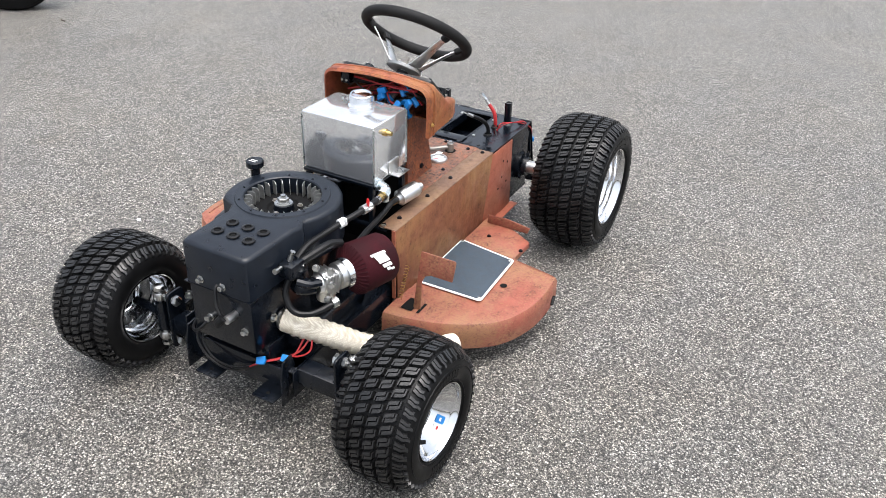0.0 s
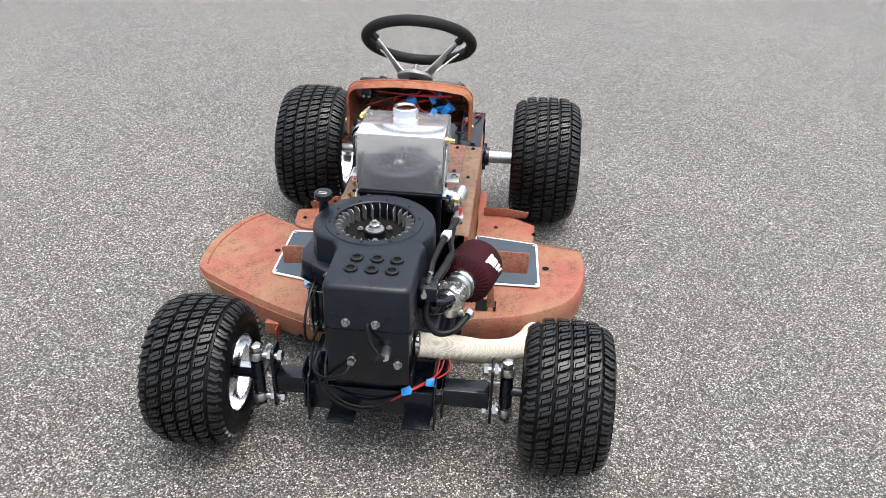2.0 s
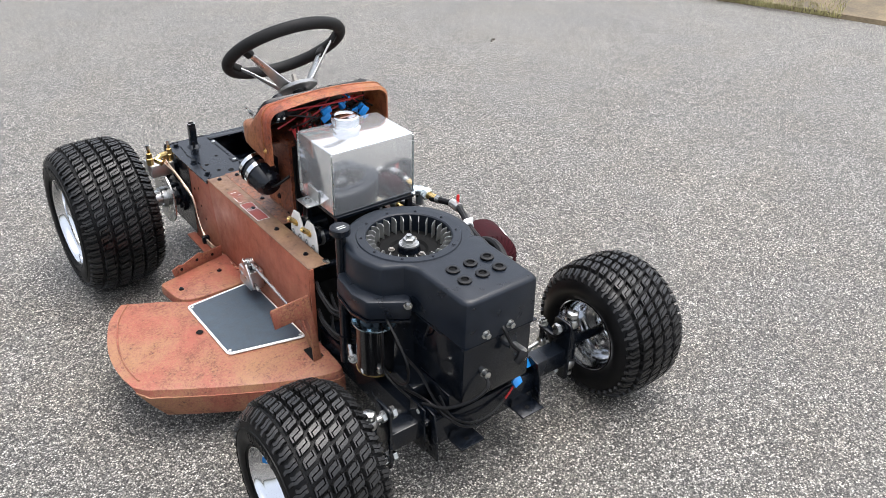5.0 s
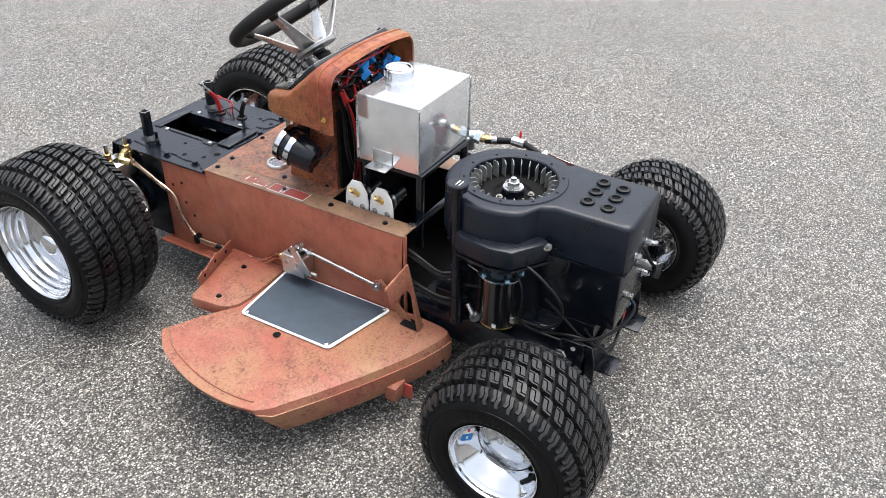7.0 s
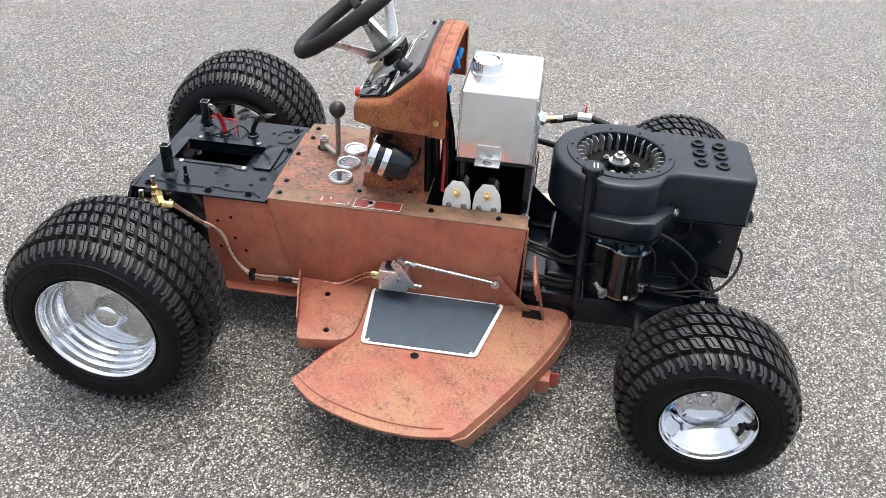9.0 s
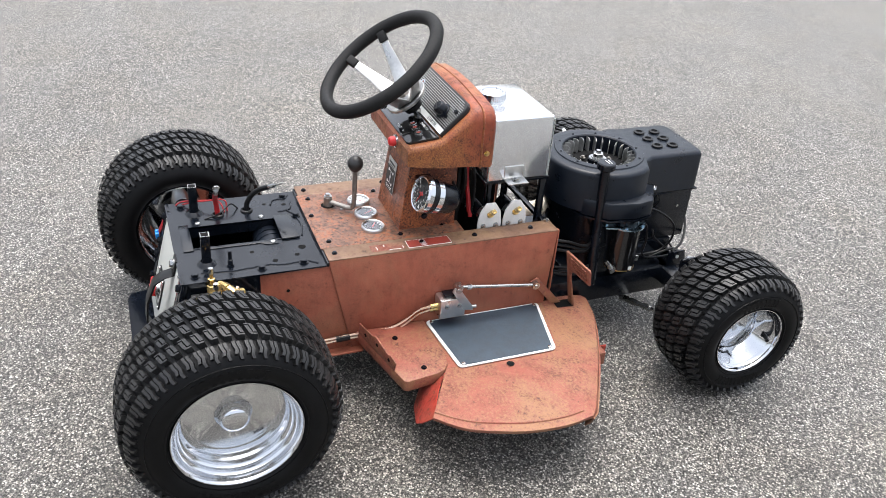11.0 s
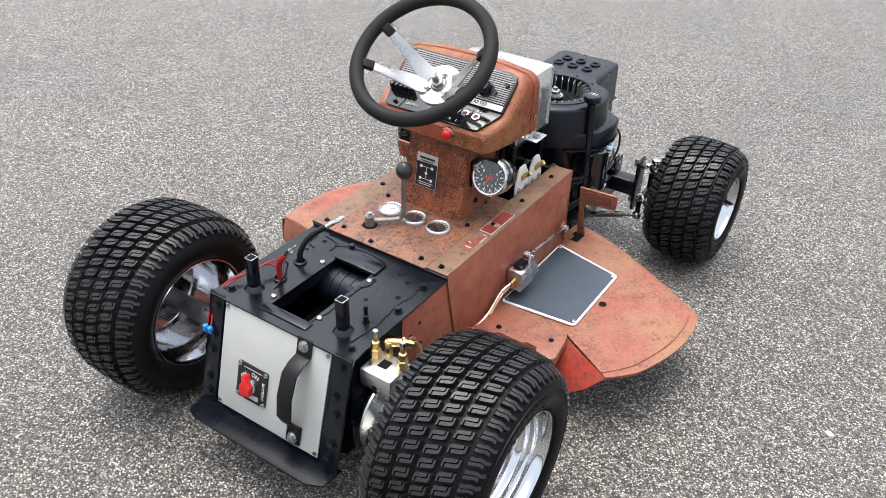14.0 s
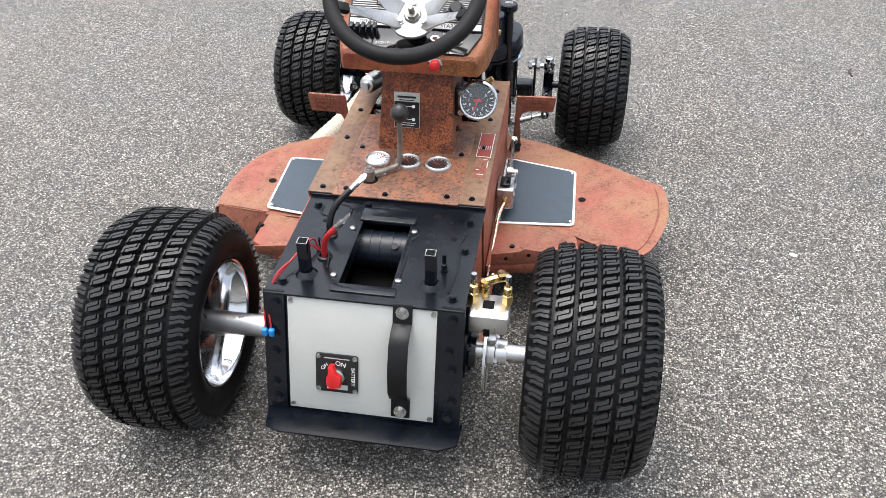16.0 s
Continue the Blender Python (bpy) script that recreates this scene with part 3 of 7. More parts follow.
TOP = 0.384
chassis = part("chassis_floor", box(-0.196, 0.188, -0.305, 0.30, 0.150, 0.156), M_INSIDE, mower, "dark steel tray between the side panels")
for side, xs in ((-1, -0.204), (1, 0.196)):
    a, b = sorted((xs, xs - side * 0.004))
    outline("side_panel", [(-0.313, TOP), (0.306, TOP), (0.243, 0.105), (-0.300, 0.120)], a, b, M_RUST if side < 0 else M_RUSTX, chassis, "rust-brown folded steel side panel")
    a, b = sorted((xs - side * 0.005, xs - side * 0.008))
    rear = outline("rear_side_panel", [(0.235, 0.374), (0.474, 0.372), (0.486, 0.115), (0.235, 0.105)], a, b, M_RUST, chassis, "rust-brown rear side panel with drilled holes")
    f0, f1 = sorted((xs - side * 0.006, xs + side * 0.022))
    part("bottom_flange", box(f0, f1, 0.22, 0.50, 0.112, 0.116), M_RUST, rear, bevel=0.001)
    for yy, zz in ((0.405, 0.315), (0.44, 0.30), (0.40, 0.255), (0.375, 0.22), (0.44, 0.225)):
        part("drilled_hole", rod((xs - side * 0.004, yy, zz), (xs - side * 0.0056, yy, zz), 0.0042, 10), M_INSIDE, rear)
    # folded top strips
    t0, t1 = sorted((xs, xs - side * 0.058))
    strip = part("top_strip", box(t0, t1, -0.314, 0.306, TOP, TOP + 0.003), M_STRIP, chassis, "brown rusted top strip of the chassis", 0.001)
    e0, e1 = sorted((xs - side * 0.0002, xs - side * 0.012))
    part("front_fold", box(e0, e1, -0.318, -0.3142, 0.16, TOP + 0.002), M_RUST, chassis, bevel=0.001)
    for yy in (0.285, 0.06, -0.085, -0.245):
        bolt((xs - side * 0.03, yy, TOP + 0.003), (0, 0, 1), 0.005, strip, M_BLACK)
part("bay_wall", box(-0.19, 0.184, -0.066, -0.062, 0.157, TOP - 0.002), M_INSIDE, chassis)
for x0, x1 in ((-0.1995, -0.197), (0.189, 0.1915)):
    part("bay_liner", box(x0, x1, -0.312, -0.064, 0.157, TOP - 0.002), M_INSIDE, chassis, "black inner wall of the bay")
dash_floor = part("gauge_plate", box(-0.146, 0.138, -0.068, 0.312, TOP + 0.0002, TOP + 0.0035), M_PLATE, chassis, "rust-pitted plate with three round gauges", 0.001)
for xx, yy in ((-0.118, 0.285), (0.112, 0.285), (-0.125, 0.10), (0.118, 0.10), (-0.10, -0.02), (0.02, 0.297)):
    bolt((xx, yy, TOP + 0.0035), (0, 0, 1), 0.0048, dash_floor, M_BLACK)

# warning label on the strip
label_m = part("decal", box(-0.195, -0.160, -0.014, 0.100, TOP + 0.003, TOP + 0.0036), M_WHITE, chassis, "worn red and white warning decal")
part("decal_field", box(-0.1937, -0.1613, -0.0127, 0.0987, TOP + 0.0036, TOP + 0.0040), M_DECAL, label_m)
for k in range(6):
    part("print_line", box(-0.190 + k * 0.005, -0.1888 + k * 0.005, 0.050, 0.066, TOP + 0.0040, TOP + 0.0043), M_WHITE, label_m)
old = part("decal", box(-0.192, -0.162, 0.108, 0.195, TOP + 0.003, TOP + 0.0034), M_FADED, chassis, "scratched remains of a red decal")
for k, (a, b, c, d) in enumerate(((-0.190, -0.180, 0.112, 0.1135), (-0.186, -0.170, 0.178, 0.180), (-0.192, -0.1905, 0.118, 0.150), (-0.174, -0.166, 0.158, 0.160))):
    part("torn_edge", box(a, b, c, d, TOP + 0.0034, TOP + 0.0038), M_WHITE, old)


# ---- gauges, shifter ----
def gauge(x, y, z, r, parent, axis=(0, 0, 1), face=None, name="gauge", label="round black gauge with a chrome bezel", needle=0.6, depth=0.006, ticks=11):
    n, u, v = basis(axis)
    at = Vector((x, y, z))
    g = part(name, lathe(at, axis, [(0, r), (depth, r), (depth + 0.002, r * 0.97), (depth + 0.004, r * 0.90), (depth + 0.003, r * 0.83), (depth - 0.002, r * 0.80), (depth - 0.002, 0)], 40), M_CHROME if name == "tachometer" else M_ALU, parent, label)
    part("dial", lathe(at, axis, [(depth - 0.0016, 0.0), (depth - 0.0016, r * 0.80)], 32), M_DIAL if name == "tachometer" else face or M_FACE, g)
    m = Matrix.Translation(at) @ Matrix((u, v, n)).transposed().to_4x4()
    bm = bmesh.new()
    for k in range(ticks):
        a = radians(-40 + 260 * k / (ticks - 1))
        box(r * 0.60, r * 0.76, -r * 0.028, r * 0.028, depth - 0.0014, depth - 0.001, bm, m @ Matrix.Rotation(a, 4, "Z"))
    for k in range(ticks * 2):
        a = radians(-40 + 260 * k / (ticks * 2 - 1))
        box(r * 0.72, r * 0.79, -r * 0.012, r * 0.012, depth - 0.0014, depth - 0.001, bm, m @ Matrix.Rotation(a, 4, "Z"))
    part("dial_marks", bm, M_WHITE if face is None else M_FACE, g)
    part("needle", box(-r * 0.15, r * 0.62, -r * 0.03, r * 0.03, depth - 0.001, depth - 0.0003, m=m @ Matrix.Rotation(needle, 4, "Z")), M_RED, g, "red needle")
    gl = part("glass", lathe(at, axis, [(depth + 0.0004, 0), (depth + 0.0004, r * 0.81), (depth + 0.0012, r * 0.81), (depth + 0.0012, 0)], 32), M_GLASS, g, "clear gauge glass")
    gl.visible_shadow = False
    return g


G = TOP + 0.0035
# this dial is coloured white in place of the sky's reflection on its glass
gauge(0.067, 0.157, G, 0.031, dash_floor, needle=2.5, face=M_WHITE, label="round gauge with a dial whitened for the glass's reflection and chrome bezel")
gauge(-0.006, 0.157, G, 0.031, dash_floor, needle=3.6)
gauge(-0.078, 0.159, G, 0.031, dash_floor, needle=4.2)

shifter = part("gear_shifter", lathe((0.067, 0.241, G - 0.004), (0, 0, 1), [(0, 0), (0, 0.0115), (0.030, 0.0115), (0.032, 0.0095), (0.032, 0)], 20), M_WORN, mower, "bent steel gear lever with a black ball knob")
bolt((0.067, 0.241, G + 0.028), (0, 0, 1), 0.007, shifter)
part("collar_hole", lathe((0.067, 0.241, G), (0, 0, 1), [(0.0003, 0.0), (0.0003, 0.019)], 20), M_INSIDE, dash_floor)
part("lever", tube([(0.067, 0.241, 0.401), (0.045, 0.222, 0.400), (0.018, 0.196, 0.400), (0.009, 0.188, 0.410), (0.006, 0.186, 0.44), (0.006, 0.185, 0.52)], 0.0065, 10, 6), M_WORN, shifter, "worn grey bent lever")
part("knob", lathe((0.005, 0.185, 0.512), (0, 0, 1), [(0, 0), (0.001, 0.009), (0.008, 0.016), (0.018, 0.0205), (0.028, 0.0200), (0.038, 0.014), (0.043, 0.006), (0.044, 0)], 24), M_KNOB, shifter, "worn black ball knob")
part("clevis_tag", box(0.036, 0.054, 0.196, 0.214, G, G + 0.002), M_WHITE, dash_floor)


# ---- steering pillar, cowl, dash ----
bm = bmesh.new()
lo = [(-0.104, -0.055), (0.080, -0.055), (0.078, 0.098), (-0.102, 0.098)]
hi = [(-0.104, -0.05), (0.068, -0.05), (0.062, 0.068), (-0.100, 0.068)]
lo = [bm.verts.new((x, y, G - 0.002)) for x, y in lo]
hi = [bm.verts.new((x, y, 0.612)) for x, y in hi]
for k in range(4):
    bm.faces.new((lo[k], lo[(k + 1) % 4], hi[(k + 1) % 4], hi[k]))
bm.faces.new(hi)
bm.faces.new(lo[::-1])
pillar = part("steering_pillar", bm, M_COWL2, mower, "rust-pitted steering pillar", 0.006)
for xx, yy in ((-0.10, 0.03), (0.075, 0.03)):
    bolt((xx + (0.002 if xx > 0 else -0.002), yy, 0.42), (1 if xx > 0 else -1, 0, 0.05), 0.006, pillar, M_BLACK)
# gear diagram plate, lying on the sloping rear face
slope = Matrix.Translation((0.008, 0.0865, 0.490)) @ Matrix.Rotation(math.atan2(0.03, 0.225), 4, "X") @ Matrix(((-1, 0, 0, 0), (0, 0, 1, 0), (0, 1, 0, 0), (0, 0, 0, 1)))
gear = part("gear_plate", box(-0.0305, 0.0305, -0.0435, 0.0435, 0, 0.0015, m=slope), M_GREY, pillar, "black and silver gear pattern plate")
part("plate_field", box(-0.0295, 0.0295, -0.0425, 0.021, 0.0015, 0.002, m=slope), M_FACE, gear)
for k, (dx, dy) in enumerate(((-0.016, 0.010), (0.016, 0.010), (0, -0.006), (-0.016, -0.022), (0.016, -0.022))):
    part("gear_mark", prism(ngon(14, 0.0040, (dx, dy)), 0.002, 0.0025, m=slope), M_WHITE, gear)
for a, b, c, d in ((-0.013, 0.013, 0.0095, 0.0105), (-0.013, 0.013, -0.0225, -0.0215), (-0.0005, 0.0005, -0.020, 0.008), (-0.022, 0.022, -0.032, -0.0308), (-0.018, 0.018, -0.0372, -0.036), (-0.022, 0.022, 0.030, 0.035), (-0.018, 0.018, 0.024, 0.026)):
    part("print_bar", box(a, b, c, d, 0.002, 0.0025, m=slope), M_WHITE if c < 0.02 else M_FACE, gear)


def arch(y, half, z0, z1, crown, r, n=6):
    """An arch across x at the depth y: up one side, over the top, down the other."""
    out = [Vector((-half, y, z0)), Vector((-half, y, (z0 + z1 - r) / 2)), Vector((-half, y, z1 - r))]
    for k in range(1, n + 1):
        a = radians(90 * k / n)
        out.append(Vector((-half + r - r * math.cos(a), y, z1 - r + r * math.sin(a))))
    for f in (0.33, 0.66, 1.0):
        x = (-half + r) * (1 - f)
        out.append(Vector((x, y, z1 + crown * (1 - (x / half) ** 2) - crown * (1 - ((half - r) / half) ** 2))))
    return out + [Vector((-p.x, p.y, p.z)) for p in out[-2::-1]]


def make_cowl():
    cx = -0.003
    rows = [arch(-0.110, 0.175, 0.586, 0.726, 0.016, 0.034), arch(-0.103, 0.181, 0.583, 0.733, 0.016, 0.036), arch(-0.080, 0.180, 0.585, 0.735, 0.016, 0.036),
            arch(-0.064, 0.179, 0.587, 0.735, 0.014, 0.034), arch(-0.054, 0.178, 0.588, 0.730, 0.012, 0.028)]
    for f in (0.25, 0.5, 0.75, 1.0):   # the steep ribbed part
        rows.append(arch(-0.054 + 0.076 * f, 0.178 - 0.004 * f, 0.588 + 0.002 * f, 0.730 - 0.070 * f, 0.012 - 0.011 * f, 0.028 - 0.012 * f))
    for f in (0.5, 1.0):               # the flatter switch part
        rows.append(arch(0.022 + 0.073 * f, 0.174 - 0.016 * f * f, 0.590 + 0.003 * f, 0.660 - 0.022 * f, 0.001, 0.016 - 0.004 * f))
    rows.append(arch(0.102, 0.153, 0.593, 0.630, 0.0, 0.010))
    bm = bmesh.new()
    vs = [[bm.verts.new(p + Vector((cx, 0, 0))) for p in row] for row in rows]
    for a, b in zip(vs, vs[1:]):
        for k in range(len(a) - 1):
            bm.faces.new((a[k], a[k + 1], b[k + 1], b[k]))
    last = vs[-1]
    bm.faces.new(last)
    bmesh.ops.recalc_face_normals(bm, faces=bm.faces)
    if bm.faces[0].normal.x > 0:
        bmesh.ops.reverse_faces(bm, faces=bm.faces)
    bmesh.ops.solidify(bm, geom=bm.faces, thickness=0.004)
    return part("dash_cowl", bm, M_COWL, mower, "rust-pitted red dash cowl, open at the front", smooth=27)


cowl = make_cowl()
part("pressed_bead", tube([p + Vector((-0.003, 0, 0)) for p in arch(-0.076, 0.1803, 0.585, 0.7352, 0.016, 0.036)], 0.003, 6, 1, hard=True), M_COWL, cowl, "raised bead pressed round the cowl")
part("cowl_floor", box(-0.150, 0.144, 0.0, 0.098, 0.592, 0.596), M_COWL2, cowl)
for xx, s in ((-0.186, -1), (0.180, 1)):
    bolt((xx, -0.089, 0.622), (s, 0, 0), 0.005, cowl, M_BRASS)


def dash_frame(y0, z0, y1, z1):
    """A frame on the slope from the lower rear (y0, z0) to the upper front (y1, z1): x to the mower's right side, y up the slope."""
    return Matrix.Translation((-0.003, (y0 + y1) / 2, (z0 + z1) / 2)) @ Matrix.Rotation(math.atan2(z0 - z1, y0 - y1), 4, "X") @ Matrix.Rotation(math.pi, 4, "Z") @ Matrix.Translation((0, 0, -0.003))


UP, LOW = dash_frame(0.026, 0.664, -0.052, 0.740), dash_frame(0.098, 0.641, 0.026, 0.664)
ribbed = part("instrument_panel", prism([(-0.156, -0.052), (0.156, -0.052), (0.156, 0.030), (0.150, 0.044), (0.136, 0.050), (-0.136, 0.050), (-0.150, 0.044), (-0.156, 0.030)], -0.006, 0.006, m=UP), M_FACE, cowl, "ribbed black instrument panel with a white band", 0.001)
for k in range(15):
    y = -0.032 + k * 0.0053
    w = 0.151 if k < 12 else 0.151 - 0.006 * (k - 11)
    part("rib", box(-w, w, y, y + 0.0024, 0.006, 0.0078, m=UP), M_RIB, ribbed)
part("name_band", box(-0.152, 0.152, -0.050, -0.036, 0.006, 0.0072, m=UP), M_WHITE, ribbed, "white band with printed names")
panel = part("switch_panel", prism([(-0.122, -0.037), (0.122, -0.037), (0.132, -0.032), (0.152, 0.022), (0.156, 0.036), (-0.156, 0.036), (-0.152, 0.022), (-0.132, -0.032)], -0.006, 0.0055, m=LOW), M_GLOSS, cowl, "gloss black switch panel", 0.001)
for x in (0.088, -0.090):
    part("seam", box(x, x + 0.0022, -0.036, 0.034, 0.0055, 0.0062, m=LOW), M_INSIDE, panel)


def words(text, size, m, mat, parent, name="lettering"):
    cu = bpy.data.curves.new(name, "FONT")
    cu.body, cu.size, cu.align_x, cu.align_y, cu.extrude = text, size, "CENTER", "CENTER", 0.0002
    tmp = bpy.data.objects.new("tmp", cu)
    scene.collection.objects.link(tmp)
    bpy.context.view_layer.update()
    me = bpy.data.meshes.new_from_object(tmp.evaluated_get(bpy.context.evaluated_depsgraph_get()))
    bpy.data.objects.remove(tmp)
    bm = bmesh.new()
    bm.from_mesh(me)
    bmesh.ops.transform(bm, matrix=m, verts=bm.verts)
    return part(name, bm, mat, parent, "printed word " + text, smooth=0)


for text, x, y, mat, size, at, owner in (("GENERATOR", -0.095, -0.043, M_FACE, 0.012, UP, ribbed), ("STARTER", 0.085, -0.043, M_FACE, 0.013, UP, ribbed), ("LIGHTS", -0.062, -0.018, M_WHITE, 0.011, LOW, panel), ("IGNITION", 0.048, -0.026, M_WHITE, 0.010, LOW, panel), ("THROTTLE", 0.088, 0.024, M_WHITE, 0.009, LOW, panel)):
    words(text, size, at @ Matrix.Translation((x, y, 0.0076)), mat, owner)


def on_dash(at, name, x, y, z, prof, seg, mat, owner, label=""):
    return part(name, lathe(at @ Vector((x, y, z)), at.to_3x3() @ Vector((0, 0, 1)), prof, seg), mat, owner, label)


for x, y, at, owner in ((0.052, 0.006, LOW, panel), (0.076, 0.004, LOW, panel), (0.106, 0.002, LOW, panel), (-0.085, 0.006, UP, ribbed)):
    on_dash(at, "chrome_ring", x, y, 0.0065, [(0, 0.0105), (0.003, 0.010), (0.003, 0.0062), (0.0005, 0.0056), (0.0005, 0)], 20, M_CHROME, owner)
    on_dash(at, "ring_centre", x, y, 0.0076, [(0, 0), (0, 0.0056)], 12, M_DECAL, owner)
on_dash(UP, "switch_knob", 0.092, -0.006, 0.0075, [(0, 0.020), (0.003, 0.020), (0.004, 0.016), (0.022, 0.0145), (0.025, 0.012), (0.025, 0)], 24, M_BLACK, ribbed, "round black ignition knob")
for x, y in ((0.066, -0.010), (0.118, -0.010), (0.140, 0.014), (-0.138, 0.030)):
    on_dash(UP, "panel_screw", x, y, 0.0072, [(0, 0.0058), (0.007, 0.005), (0.007, 0)], 12, M_BLACK, ribbed)
for x, y in ((0.062, -0.028), (-0.110, -0.022)):
    on_dash(LOW, "panel_screw", x, y, 0.0055, [(0, 0.0055), (0.006, 0.005), (0.006, 0)], 12, M_BLACK, panel)
for k in range(5):
    x = -0.146 + k * 0.0135
    part("toggle_switch", box(x, x + 0.009, 0.010, 0.028, 0.005, 0.026, m=LOW), M_BLACK, panel, "black rocker switch", 0.002)
button = part("push_button", lathe((-0.063, 0.101, 0.619), (0, 1, 0), [(0, 0.0165), (0.005, 0.0165), (0.006, 0.013), (0.006, 0)], 28), M_CHROME, cowl, "red push button in a chrome ring")
part("red_cap", lathe((-0.063, 0.105, 0.619), (0, 1, 0), [(0, 0.0125), (0.010, 0.0125), (0.015, 0.010), (0.017, 0.005), (0.0175, 0)], 28), M_RED, button)

# wiring seen through the open front of the cowl
loom = part("wiring_loom", tube([(-0.15, -0.02, 0.66), (-0.10, -0.05, 0.69), (-0.02, -0.03, 0.68), (0.06, -0.05, 0.69), (0.14, -0.03, 0.66)], 0.008, 8, 6), M_RUBBER, mower, "tangle of red and black wires with blue connectors behind the dash")
random.seed(7)
for k in range(28):
    a = Vector((random.uniform(-0.14, 0.15), random.uniform(-0.07, -0.02), random.uniform(0.64, 0.71)))
    b = Vector((random.uniform(-0.05, 0.16), random.uniform(-0.08, -0.02), random.uniform(0.62, 0.72)))
    c = (a + b) / 2 + Vector((random.uniform(-0.03, 0.03), random.uniform(-0.03, 0.0), random.uniform(-0.02, 0.035)))
    part("wire", tube([a, c, b], 0.0024, 6, 6), M_REDWIRE if k % 2 == 0 else M_RUBBER, loom)
for k in range(13):
    c = Vector((random.uniform(-0.03, 0.155), random.uniform(-0.098, -0.05), random.uniform(0.62, 0.71)))
    m = Matrix.Translation(c) @ Euler((random.uniform(-1, 1), random.uniform(-1, 1), random.uniform(-1, 1))).to_matrix().to_4x4()
    part("blue_connector", box(-0.014, 0.014, -0.006, 0.006, -0.009, 0.009, m=m), M_BLUE, loom, bevel=0.002)
for k in range(14):
    x, y = random.uniform(-0.095, 0.060), random.uniform(-0.100, -0.066)
    part("hanging_wire", tube([(x + random.uniform(-0.02, 0.02), y + 0.015, 0.655), (x, y, 0.585), (x + random.uniform(-0.02, 0.02), y - random.uniform(0.0, 0.02), 0.500), (x + random.uniform(-0.03, 0.03), y - 0.010, 0.400)], 0.0034 if k % 4 else 0.006, 6, 6), M_REDWIRE if k % 5 == 0 else M_RUBBER, loom, "thin red wire" if k % 5 == 0 else "")
# no real part: a black sheet for the shadow behind the hanging wires
part("pillar_shade", box(-0.098, 0.062, -0.066, -0.058, 0.392, 0.600), M_INSIDE, loom, "added black sheet standing in for the shade before the steering pillar")
relay = part("relay_block", box(-0.145, -0.115, -0.075, -0.045, 0.68, 0.72), M_BLACK, loom, "", 0.004)
for xx in (-0.138, -0.122):
    part("relay_screw", lathe((xx, -0.0755, 0.692), (0, -1, 0), [(0, 0.004), (0.002, 0.004), (0.002, 0)], 10), M_STEEL, loom)

